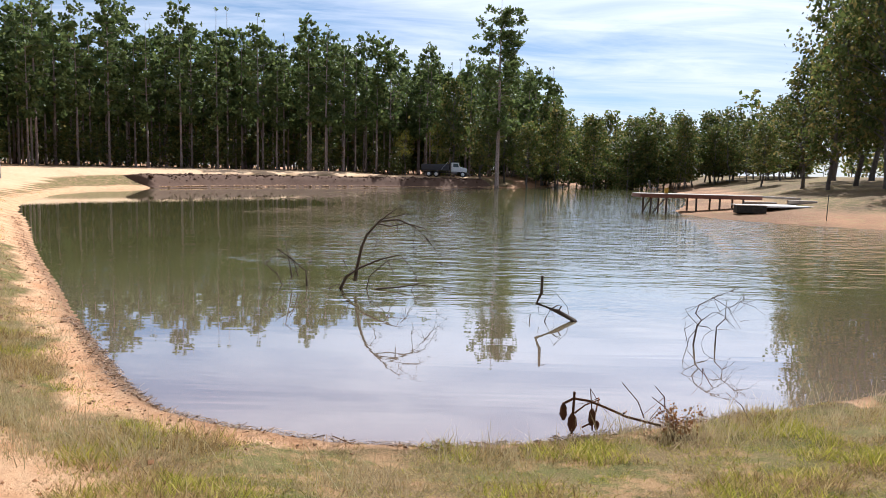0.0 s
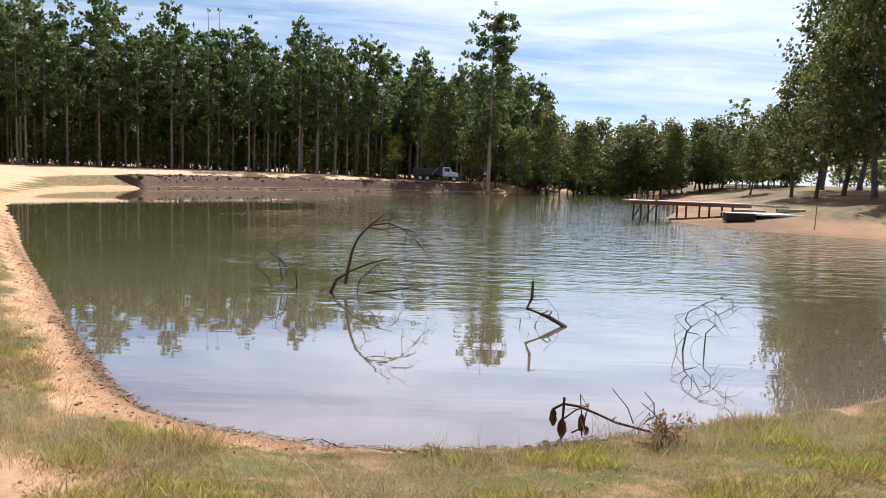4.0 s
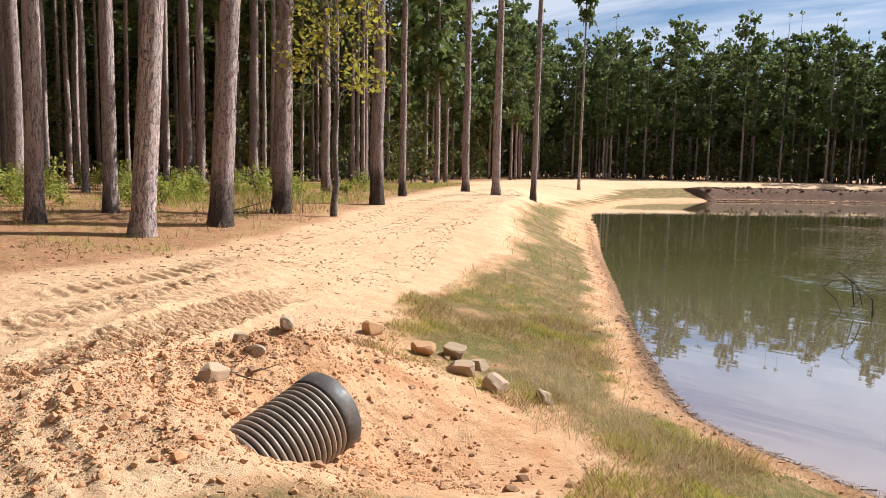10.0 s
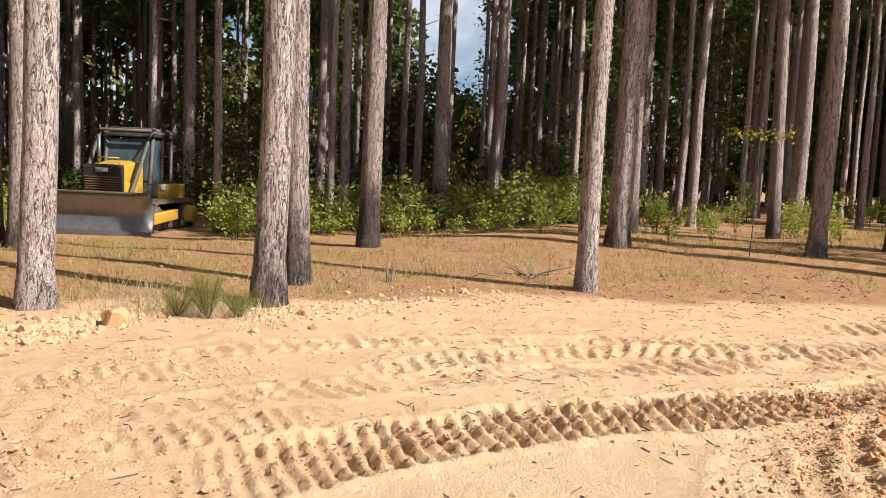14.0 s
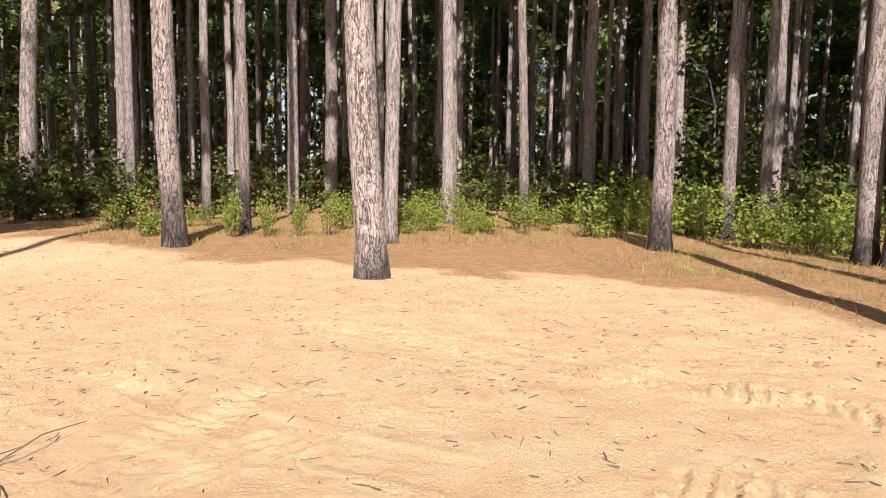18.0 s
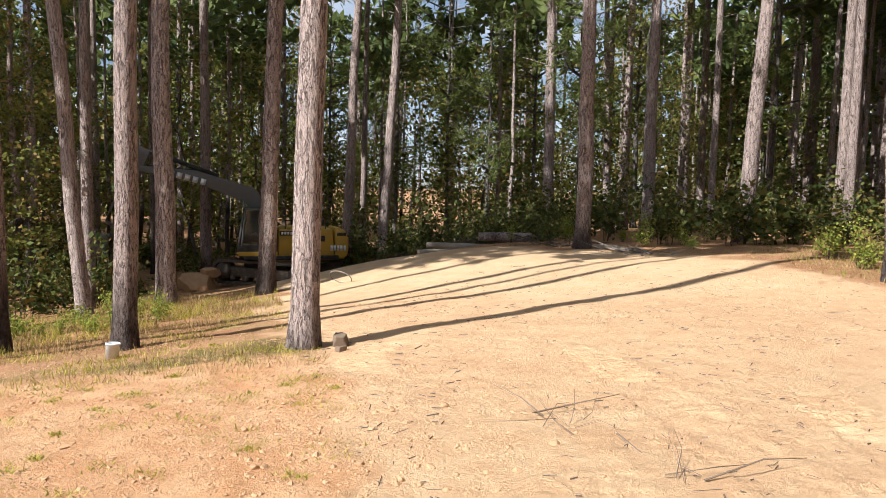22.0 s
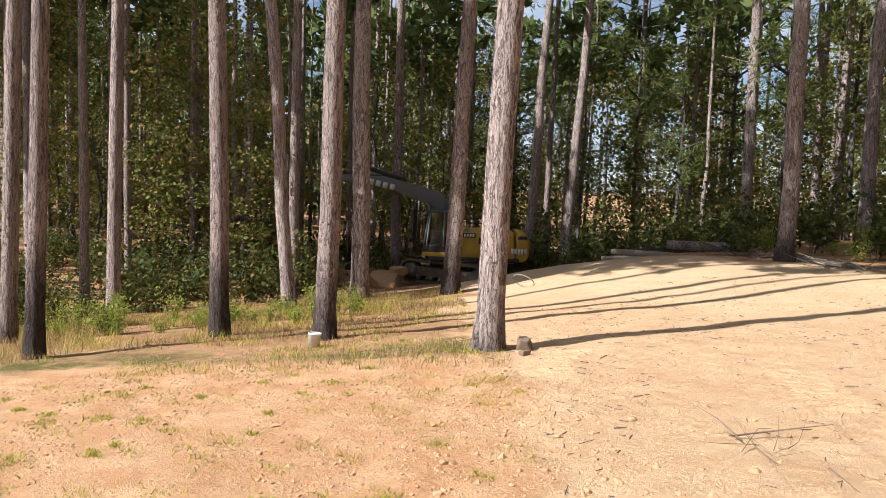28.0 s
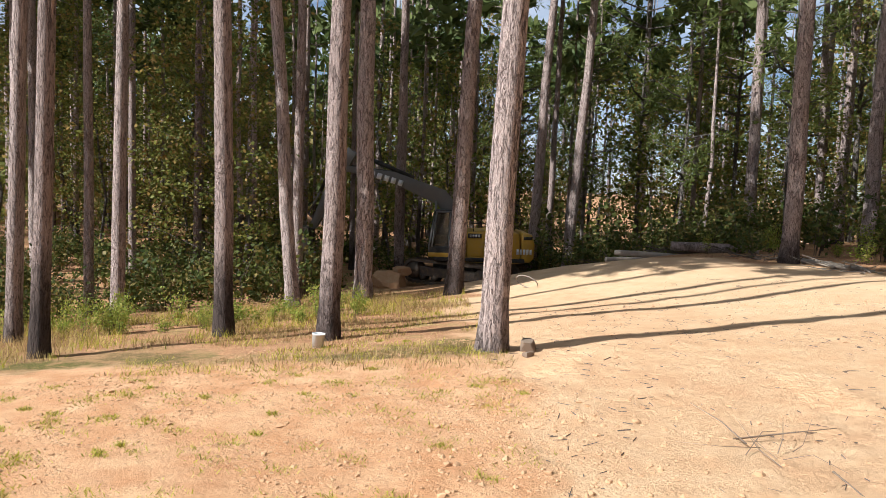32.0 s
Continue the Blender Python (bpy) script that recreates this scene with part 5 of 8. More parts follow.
def build_excavator():
    ex, ey = 20.2, -22.1
    root = thing("excavator", pose(ex, ey, z_at(ex, ey) - 0.04, 0, 0, 8.0), "yellow and black tracked excavator digging among the pines", "excavator")
    crawler(root, 1.05, 4.2, 0.88, 0.6, 44)
    crawler(root, -1.05, 4.2, 0.88, 0.6, 44)
    part("undercarriage", box((0, 0, 0.62), (2.0, 1.7, 0.42), bevel=0.06), M_BLACK, root)
    part("slew_ring", cyl((0, 0, 0.80), (0, 0, 0.97), 0.62, 32), M_STEEL, root)
    bm = box((-0.45, 0, 1.06), (3.5, 2.5, 0.18), bevel=0.04)
    house = part("house", bm, M_BLACK, root, "black slewing deck")
    hood = prism([(-2.05, 1.15), (0.05, 1.15), (0.05, 2.12), (-1.0, 2.2), (-1.95, 2.12)], -1.2, 1.2, 0.05)
    part("engine_hood", hood, M_YELLOW, house, "yellow engine housing")
    cw = prism([(-2.05, 1.0), (-2.05, 2.18), (-2.45, 2.1), (-2.58, 1.7), (-2.55, 1.15), (-2.4, 1.0)], -1.22, 1.22, 0.09)
    part("counterweight", cw, M_YELLOW, house, "rounded yellow counterweight")
    part("lower_skirt", box((-0.95, 1.21, 1.06), (2.1, 0.05, 0.2), bevel=0.01), M_YELLOW, house)
    for k, x in enumerate((-1.55, -0.85)):
        part("side_door", box((x, 1.215, 1.65), (0.62, 0.03, 0.75), bevel=0.012), M_YELLOW, house)
        part("door_vent", box((x + 0.05, 1.235, 1.78), (0.34, 0.015, 0.22), bevel=0.004), M_BLACK, house)
    part("model_plate", box((-0.25, 1.225, 1.98), (0.52, 0.02, 0.17), bevel=0.004), M_BLACK, house, "black plate with pale figures")
    for k in range(4):
        part("plate_mark", box((-0.42 + 0.11 * k, 1.24, 1.98), (0.07, 0.012, 0.10), bevel=0.0), M_WHITE, house)
    part("rear_mark", box((-2.3, 1.205, 1.95), (0.34, 0.05, 0.12), bevel=0.0), M_BLACK, house)
    for k in range(5):
        part("rear_letter", box((-2.42 + 0.125 * k, 1.225, 1.42), (0.085, 0.03, 0.20), bevel=0.0), M_WHITE, house)
    part("exhaust_pipe", cyl((-1.5, -0.4, 2.1), (-1.5, -0.4, 2.65), 0.06, 12), M_STEEL, house)
    part("handrail", rod([(-0.2, 1.1, 2.12), (-0.2, 1.1, 2.45), (-1.7, 1.1, 2.45), (-1.7, 1.1, 2.12)], [0.02] * 4, 6), M_BLACK, house)
    # cab: posts, roof, floor and panes
    x0, x1, y0, y1, zb, zt = 0.10, 1.45, 0.28, 1.22, 1.15, 2.92
    cab = part("cab", prism([(x0, zb), (x1 + 0.05, zb), (x1 + 0.08, 1.55), (x0, 1.55)], y0, y1, 0.03), M_BLACK, house, "black cab with glass all round")
    part("cab_roof", prism([(x0 - 0.03, zt - 0.1), (x1 - 0.12, zt - 0.1), (x1 - 0.2, zt), (x0, zt + 0.02)], y0 - 0.02, y1 + 0.02, 0.03), M_BLACK, house)
    for x, t in ((x0 + 0.04, x0 + 0.04), (0.72, 0.70), (x1 + 0.02, x1 - 0.18)):
        for y in (y0 + 0.03, y1 - 0.03):
            part("cab_post", rod([(x, y, 1.5), (t, y, zt - 0.05)], [0.05, 0.05], 6), M_BLACK, house)
    for y in (y0 + 0.02, y1 - 0.02):
        part("side_pane", prism([(x0 + 0.06, 1.56), (x1, 1.56), (x1 - 0.16, zt - 0.1), (x0 + 0.06, zt - 0.1)], y - 0.004, y + 0.004, 0), M_CABGLASS, house, smooth=False)
    part("windscreen", prism([(x1 + 0.02, 1.56), (x1 + 0.03, 1.56), (x1 - 0.16, zt - 0.1), (x1 - 0.17, zt - 0.1)], y0 + 0.06, y1 - 0.06, 0), M_CABGLASS, house, smooth=False)
    part("operator_seat", prism([(0.3, 1.5), (0.85, 1.5), (0.85, 1.65), (0.45, 1.66), (0.36, 2.3), (0.24, 2.3)], 0.5, 1.0, 0.04), M_BLACK, house)
    part("cab_sill", box(((x0 + x1) / 2 + 0.02, y1 + 0.012, zb + 0.06), (x1 - x0 + 0.1, 0.03, 0.16), bevel=0.008), M_YELLOW, house, "yellow sill under the cab door")
    for xa in (x0 + 0.05, 0.72, x1 - 0.08):
        part("door_frame", rod([(xa, y1 + 0.01, 1.5), (xa - 0.02 if xa < 1 else xa - 0.14, y1 + 0.01, zt - 0.08)], [0.035, 0.035], 6), M_BOOM, house)
    part("door_frame", rod([(x0 + 0.03, y1 + 0.01, zt - 0.06), (x1 - 0.2, y1 + 0.01, zt - 0.06)], [0.04, 0.04], 6), M_BOOM, house)
    part("right_tank", box((0.75, -0.85, 1.5), (1.0, 0.6, 0.7), bevel=0.05), M_YELLOW, house)
    # boom in its own space: pivot at the origin, x forward
    boom = part("boom", prism([(-0.2, -0.15), (0.25, -0.22), (0.95, 1.15), (1.3, 1.45), (3.4, 1.72), (5.35, 1.55), (5.4, 1.75), (3.3, 2.14), (1.15, 2.08), (0.62, 1.72), (-0.24, 0.2)], -0.24, 0.24, 0.03), M_BOOM, root, "cranked dark grey boom")
    for k in range(5):
        part("boom_letter", box((2.95 + 0.29 * k, 0.25, 1.80), (0.19, 0.02, 0.23), bevel=0.0), M_WHITE, boom)
    part("boom_hose", rod([(0.1, 0.1, 0.6), (0.9, 0.1, 1.75), (1.6, 0.1, 2.05), (3.4, 0.1, 2.13), (5.0, 0.1, 1.85)], [0.03] * 5, 6), M_BLACK, boom)
    for y in (0.32, -0.32):
        part("boom_cylinder", cyl((0.75, y, -0.25), (1.1, y, 0.75), 0.085, 12), M_BLACK, boom)
        part("boom_ram", cyl((1.1, y, 0.75), (1.4, y, 1.55), 0.045, 10), M_STEEL, boom)
    part("stick_cylinder", cyl((2.5, 0, 2.15), (4.3, 0, 2.32), 0.085, 12), M_BLACK, boom)
    part("stick_ram", cyl((4.3, 0, 2.32), (5.55, 0, 2.42), 0.045, 10), M_STEEL, boom)
    stick = part("stick", prism([(-0.3, 0.75), (0.1, 0.85), (0.28, 0.1), (0.16, -2.6), (0.02, -2.75), (-0.14, -2.6), (-0.22, -0.1)], -0.17, 0.17, 0.025), M_BOOM, root, "dark grey dipper stick")
    part("bucket_cylinder", cyl((0.36, 0, -0.15), (0.36, 0, -1.2), 0.07, 12), M_BLACK, stick)
    part("bucket_ram", cyl((0.36, 0, -1.2), (0.42, 0, -2.2), 0.04, 10), M_STEEL, stick)
    for y in (0.12, -0.12):
        part("bucket_link", rod([(0.42, y, -2.2), (0.1, y, -2.3)], [0.045, 0.045], 6), M_STEEL, stick)
    shell = bmesh.new()
    prof = [(0.12, 0.05), (0.5, -0.12), (0.62, -0.5), (0.42, -0.88), (0.0, -1.02), (-0.38, -0.86)]
    th = [(0.05, -0.02), (0.44, -0.17), (0.55, -0.5), (0.38, -0.81), (0.0, -0.94), (-0.35, -0.80)]
    for y0b, y1b in ((-0.5, 0.5),):
        a = [shell.verts.new((x, y0b, z)) for x, z in prof]
        b = [shell.verts.new((x, y1b, z)) for x, z in prof]
        c = [shell.verts.new((x, y0b, z)) for x, z in th]
        d = [shell.verts.new((x, y1b, z)) for x, z in th]
        for k in range(5):
            shell.faces.new((a[k], a[k + 1], b[k + 1], b[k]))
            shell.faces.new((c[k], d[k], d[k + 1], c[k + 1]))
        for k in (0, 5):
            shell.faces.new((a[k], b[k], d[k], c[k]))
    for y in (-0.5, 0.5):
        s1 = [shell.verts.new((x, y, z)) for x, z in prof]
        s2 = [shell.verts.new((x, y * 0.94, z)) for x, z in prof]
        shell.faces.new(s1)
        shell.faces.new(s2[::-1])
        for k in range(6):
            shell.faces.new((s1[k], s2[k], s2[(k + 1) % 6], s1[(k + 1) % 6]))
    bmesh.ops.recalc_face_normals(shell, faces=shell.faces)
    bucket = part("digging_bucket", shell, M_STEEL, root, "earth-stained digging bucket", False)
    for k in range(5):
        part("bucket_tooth", box((-0.46, -0.42 + 0.21 * k, -0.84), (0.22, 0.08, 0.05), (0, 20, 0), 0.01), M_STEEL, bucket)
    return root, house, boom, stick, bucket


EXC = build_excavator()

# time, slew, boom lift, stick, bucket: degrees
EXC_ROWS = [(0, 4, 2, -18, 30), (1.5, -3, -3, 5, 40), (3, -6, -5, 28, 60), (4.5, -3, 0, 10, 70), (6, 4, 3, -15, 40), (8, -4, -4, 15, 45), (9.5, -6, -5, 30, 62), (11, 0, 1, 0, 60),
            (12.5, 5, 3, -20, 30), (14.5, -4, -4, 12, 45), (16, -6, -5, 30, 62), (17.5, 0, 0, 5, 70), (19, 3, 2, -12, 45), (20.5, 4, 3, -22, 25), (21.5, 3, 2, -20, 25), (22.5, 2, 1, -14, 30),
            (23.5, 1, 0, -6, 40), (24.5, 2, 0, 2, 50), (25.5, 3, 0, 0, 60), (26.5, 5, 2, -16, 40), (27.5, 3, 0, -8, 35), (28, -1, -1, 2, 40), (28.4, -5, -3, 18, 48), (28.8, -6, -5, 29, 58),
            (29.5, -6, -5, 31, 66), (30, -5, -4, 24, 70), (30.5, -3, -2, 10, 70), (31, 0, 0, -2, 62), (31.5, 2, 2, -14, 50), (32, 3, 3, -24, 40)]


def excavator_poses():
    rows = {"house": [], "boom": [], "stick": [], "bucket": []}
    for t, slew, lift, st, bk in EXC_ROWS:
        base = pose(0, 0, 0, 0, 0, 36 + slew)
        b = base @ pose(0.35, -0.12, 1.35, 0, -lift - 13, 0)
        s = b @ pose(5.35, 0, 1.65, 0, lift + 13 + st, 0)
        k = s @ pose(0.02, 0, -2.7, 0, (bk - 40) * 0.9, 0)
        for key, m in (("house", base), ("boom", b), ("stick", s), ("bucket", k)):
            rows[key].append((t, m))
    return rows


M_GUARD = mat_plain("worn_guard_steel", (0.095, 0.083, 0.072), 0.6, spec=0.4, wear=0.5, dirt=(0.24, 0.18, 0.13))
M_RUSTBAR = mat_plain("rusty_bars", (0.26, 0.15, 0.075), 0.7, wear=0.5, dirt=(0.12, 0.08, 0.05))


def build_dozer():
    root = thing("bulldozer", pose(-19.8, -12.8, z_at(-19.8, -12.8) - 0.03, 0, 0, 6.0), "yellow tracked bulldozer with forestry guards and a scoured blade", "bulldozer")
    crawler(root, 0.98, 3.1, 0.92, 0.58, 36)
    crawler(root, -0.98, 3.1, 0.92, 0.58, 36)
    part("chassis", box((0.1, 0, 0.78), (2.9, 1.3, 0.5), bevel=0.05), M_BLACK, root)
    part("engine_hood", prism([(0.45, 0.95), (1.72, 0.95), (1.72, 1.78), (1.4, 1.92), (0.45, 2.05)], -0.5, 0.5, 0.05), M_YELLOW, root, "yellow engine hood")
    grille = part("grille_shell", prism([(1.70, 0.85), (1.84, 0.85), (1.84, 1.85), (1.70, 1.92)], -0.56, 0.56, 0.03), M_BLACK, root)
    for k in range(11):
        part("grille_bar", box((1.86, 0, 0.92 + 0.065 * k), (0.03, 0.95, 0.026), bevel=0.004), M_RUSTBAR, grille)
    part("grille_badge", box((1.86, 0, 1.76), (0.02, 0.34, 0.12), bevel=0.0), M_WHITE, grille)
    for y in (0.62, -0.62):
        part("hood_flank", box((1.2, y * 0.85, 1.15), (1.1, 0.06, 0.55), bevel=0.02), M_YELLOW, root)
    part("exhaust_stack", cyl((1.2, -0.42, 1.8), (1.2, -0.42, 2.75), 0.05, 12), M_STEEL, root)
    part("hood_rail", rod([(1.5, 0.3, 1.88), (1.5, 0.3, 2.1), (1.5, -0.3, 2.1), (1.5, -0.3, 1.88)], [0.02] * 4, 6), M_YELLOW, root)
    # cab
    cab = part("cab", prism([(-1.05, 1.0), (0.5, 1.0), (0.42, 1.45), (-1.05, 1.45)], -0.72, 0.72, 0.03), M_BLACK, root, "black cab with glass doors")
    part("cab_roof", prism([(-1.15, 2.75), (0.35, 2.75), (0.3, 2.86), (-1.1, 2.9)], -0.78, 0.78, 0.03), M_BLACK, root)
    for x, xt in ((0.42, 0.22), (-0.35, -0.4), (-1.0, -1.05)):
        for y in (-0.68, 0.68):
            part("cab_post", rod([(x, y, 1.4), (xt, y, 2.78)], [0.055, 0.055], 6), M_GUARD, root)
    for y in (-0.68, 0.68):
        part("door_pane", prism([(-0.32, 1.46), (0.4, 1.46), (0.22, 2.72), (-0.38, 2.72)], y - 0.005, y + 0.005, 0), M_GLASS, cab, smooth=False)
        mesh_guard = bmesh.new()
        for k in range(9):
            add_box(mesh_guard, (-0.7, y, 1.5 + 0.14 * k), (0.62, 0.015, 0.02), bevel=0.0)
        part("window_guard", mesh_guard, M_BLACK, cab, smooth=False)
    part("front_pane", box((0.33, 0, 2.08), (0.012, 1.25, 1.2), (0, -8, 0), 0.0), M_GLASS, cab, smooth=False)
    part("operator_seat", prism([(-0.5, 1.4), (0.0, 1.4), (0.0, 1.55), (-0.35, 1.56), (-0.42, 2.2), (-0.54, 2.2)], -0.25, 0.25, 0.04), M_BLACK, root)
    for y in (-0.74, 0.74):
        part("sweep_bar", rod([(1.55, y * 0.92, 1.15), (1.35, y * 0.98, 1.6), (0.75, y, 2.55), (0.45, y, 2.86), (-1.1, y, 2.9)], [0.06, 0.06, 0.06, 0.06, 0.05], 8), M_GUARD, root, "bent forestry sweep")
    for x, z in ((0.5, 2.92), (-0.1, 2.95), (-1.05, 2.95)):
        part("roof_bar", rod([(x, -0.76, z), (x, 0.76, z)], [0.045, 0.045], 8), M_GUARD, root)
    part("roof_screen", box((-0.45, 0, 3.0), (1.2, 1.3, 0.05), bevel=0.015), M_GUARD, root)
    for y in (0.82, -0.82):
        part("fender", box((-0.7, y, 1.15), (1.3, 0.4, 0.5), bevel=0.06), M_YELLOW, root)
        part("work_lamp", box((-0.05, y * 1.05, 1.3), (0.05, 0.14, 0.18), bevel=0.02), M_WHITE, root)
        part("push_arm", box((1.15, y * 1.72, 0.5), (1.7, 0.14, 0.30), (0, 3, 0), 0.03), M_YELLOW, root)
        part("final_drive", cyl((-1.05, y * 1.0, 0.48), (-1.05, y * 1.72, 0.48), 0.27, 20), M_YELLOW, root)
    for y in (0.3, -0.3):
        part("lift_cylinder", cyl((1.55, y * 1.6, 1.35), (2.2, y * 1.6, 0.65), 0.055, 12), M_STEEL, root)
    # curved blade
    bm = bmesh.new()
    n = 9
    front, rear = [], []
    for k in range(n):
        s = k / (n - 1)
        z = 0.05 + 1.12 * s
        x = 2.42 - 0.22 * math.sin(math.pi * s) + 0.06 * s
        front.append([bm.verts.new((x, y, z)) for y in np.linspace(-1.6, 1.6, 9)])
        rear.append([bm.verts.new((x - 0.07, y, z)) for y in np.linspace(-1.6, 1.6, 9)])
    for g, flip in ((front, False), (rear, True)):
        for i in range(n - 1):
            for j in range(8):
                q = (g[i][j], g[i][j + 1], g[i + 1][j + 1], g[i + 1][j])
                bm.faces.new(q[::-1] if flip else q)
    for j in range(8):
        bm.faces.new((front[0][j], rear[0][j], rear[0][j + 1], front[0][j + 1]))
        bm.faces.new((front[-1][j], front[-1][j + 1], rear[-1][j + 1], rear[-1][j]))
    for i in range(n - 1):
        bm.faces.new((front[i][0], front[i + 1][0], rear[i + 1][0], rear[i][0]))
        bm.faces.new((front[i][-1], rear[i][-1], rear[i + 1][-1], front[i + 1][-1]))
    bmesh.ops.recalc_face_normals(bm, faces=bm.faces)
    blade = part("dozer_blade", bm, M_BLADE, root, "curved scoured steel blade with brown earth on it")
    part("cutting_edge", box((2.44, 0, 0.06), (0.05, 3.22, 0.2), (0, -12, 0), 0.01), M_STEEL, blade)
    part("blade_top_lip", box((2.46, 0, 1.17), (0.12, 3.2, 0.06), bevel=0.015), M_TRACKM, blade)
    return root


build_dozer()


def build_truck():
    x, y = -0.3, 128.5
    root = thing("dump_truck", pose(x, y, z_at(x, y) - 0.02, 0, 0, -4.0), "dump truck with white cab and dark body beyond the pond", "truck")
    part("chassis", box((0, 0, 0.85), (7.4, 0.9, 0.28), bevel=0.02), M_BLACK, root)
    part("dump_body", prism([(-4.0, 1.15), (0.9, 1.15), (0.9, 2.35), (-4.05, 2.2)], -1.22, 1.22, 0.04), M_BED, root, "dark steel dump body")
    for k in range(6):
        for sy in (-1.24, 1.24):
            part("body_rib", box((-3.7 + 0.85 * k, sy, 1.75), (0.1, 0.08, 1.05), bevel=0.01), M_BED, root)
    part("cab_shield", prism([(0.9, 2.3), (1.0, 2.75), (2.3, 2.78), (2.3, 2.7), (1.05, 2.65)], -1.15, 1.15, 0.01), M_BED, root)
    part("cab", prism([(1.25, 0.95), (2.75, 0.95), (2.75, 1.85), (2.5, 2.55), (1.25, 2.6)], -1.05, 1.05, 0.06), M_WHITE, root, "white cab")
    part("bonnet", prism([(2.75, 0.95), (3.95, 0.9), (4.0, 1.45), (3.85, 1.65), (2.75, 1.85)], -0.75, 0.75, 0.06), M_WHITE, root, "white bonnet")
    for sy in (-1.06, 1.06):
        part("side_window", prism([(1.6, 1.8), (2.6, 1.8), (2.42, 2.4), (1.6, 2.42)], sy - 0.006, sy + 0.006, 0), M_GLASS, root, smooth=False)
    part("windscreen", box((2.66, 0, 2.18), (0.02, 1.8, 0.6), (0, -20, 0), 0.0), M_GLASS, root, smooth=False)
    part("grille", box((4.0, 0, 1.2), (0.05, 0.9, 0.5), bevel=0.01), M_STEEL, root)
    part("bumper", box((4.12, 0, 0.65), (0.18, 2.2, 0.3), bevel=0.03), M_STEEL, root)
    part("fuel_tank", cyl((1.3, -1.0, 0.75), (2.3, -1.0, 0.75), 0.28, 16), M_STEEL, root)
    part("tarp_arm", rod([(-0.6, -1.28, 1.2), (0.6, -1.28, 2.6)], [0.03, 0.03], 6), M_WHITE, root)
    part("exhaust_stack", cyl((1.15, -0.9, 1.2), (1.15, -0.9, 3.0), 0.07, 12), M_STEEL, root)
    for wx in (3.3, -1.4, -2.7):
        for sy in (-1, 1):
            w = part("wheel", cyl((wx, sy * 0.85, 0.52), (wx, sy * 1.2, 0.52), 0.52, 24), M_RUBBER, root)
            part("wheel_rim", cyl((wx, sy * 1.1, 0.52), (wx, sy * 1.215, 0.52), 0.3, 20), M_WHITE, w)
    for sy in (-1, 1):
        part("mudguard", prism([(2.75, 0.95), (2.85, 1.2), (3.3, 1.32), (3.75, 1.2), (3.9, 0.95)], sy * 0.7, sy * 1.2, 0.02), M_WHITE, root)
    return root


build_truck()

# ---- by the water ----


def build_dock():
    x0, y0, deck = 14.9, 56.4, 0.22
    root = thing("fishing_dock", pose(x0, y0, 0), "weathered wooden fishing dock on posts with a red-brown fascia", "dock")
    plank = None
    for k in range(62):
        if plank is None:
            ob = part("deck_plank", box((0, 0, 0), (0.145, 2.6, 0.04), bevel=0.006), M_DECK, root, smooth=False)
            plank = ob.data
        else:
            ob = new("deck_plank", plank)
            ob.parent = root
        ob.location = (0.1 + 0.152 * k, 0, deck)
    part("front_fascia", box((4.7, -1.28, deck - 0.16), (9.3, 0.05, 0.26), bevel=0.008), M_DECKRED, root)
    part("rear_fascia", box((4.7, 1.28, deck - 0.16), (9.3, 0.05, 0.26), bevel=0.008), M_DECKRED, root)
    part("end_fascia", box((0.02, 0, deck - 0.16), (0.05, 2.6, 0.26), bevel=0.008), M_DECKRED, root)
    for px in (0.9, 2.1, 4.4, 6.2, 8.0):
        for py in (-1.05, 1.05):
            part("dock_post", cyl((px, py, -2.4), (px, py, deck - 0.05), 0.075, 10), M_TWIG, root)
    part("cross_brace", rod([(0.9, -1.1, -1.4), (2.1, -1.1, 0.0)], [0.05, 0.05], 6), M_TWIG, root)
    part("cross_brace", rod([(0.9, -1.1, 0.0), (0.9, 1.1, -1.3)], [0.05, 0.05], 6), M_TWIG, root)
    part("gangway", box((10.9, 0.2, deck - 0.1), (3.6, 1.3, 0.16), (0, 1.5, 0), 0.02), M_DECK, root)
    ch = thing("deck_chair", pose(x0 + 1.4, y0 + 0.4, deck + 0.02), "small dark folding chair on the dock", "chair")
    part("seat", box((0, 0, 0.42), (0.5, 0.5, 0.05), bevel=0.015), M_BLACK, ch)
    part("backrest", box((-0.25, 0, 0.72), (0.05, 0.5, 0.55), (0, -12, 0), 0.015), M_BLACK, ch)
    for sx in (-0.22, 0.22):
        for sy in (-0.22, 0.22):
            part("leg", cyl((sx, sy, 0.0), (sx, sy, 0.42), 0.02, 8), M_STEEL, ch)
    yb = thing("yellow_pail", pose(x0 + 2.25, y0 - 0.4, deck + 0.02), "small yellow pail standing on the dock", "pail")
    part("pail_body", cyl((0, 0, 0), (0, 0, 0.42), 0.14, 16, 0.17), M_YELLOW, yb)
    part("pail_rim", cyl((0, 0, 0.42), (0, 0, 0.45), 0.185, 16), M_YELLOW, yb)
    return root


build_dock()


def slab(name, x, y, s, rot, mat, label, cat, lift=0.0):
    t = thing(name, pose(x, y, max(z_at(x, y), WATER) + lift, 0, 0, rot), label, cat)
    part("body", box((0, 0, s[2] / 2 - 0.04), s, bevel=min(s) * 0.12), mat, t)
    return t


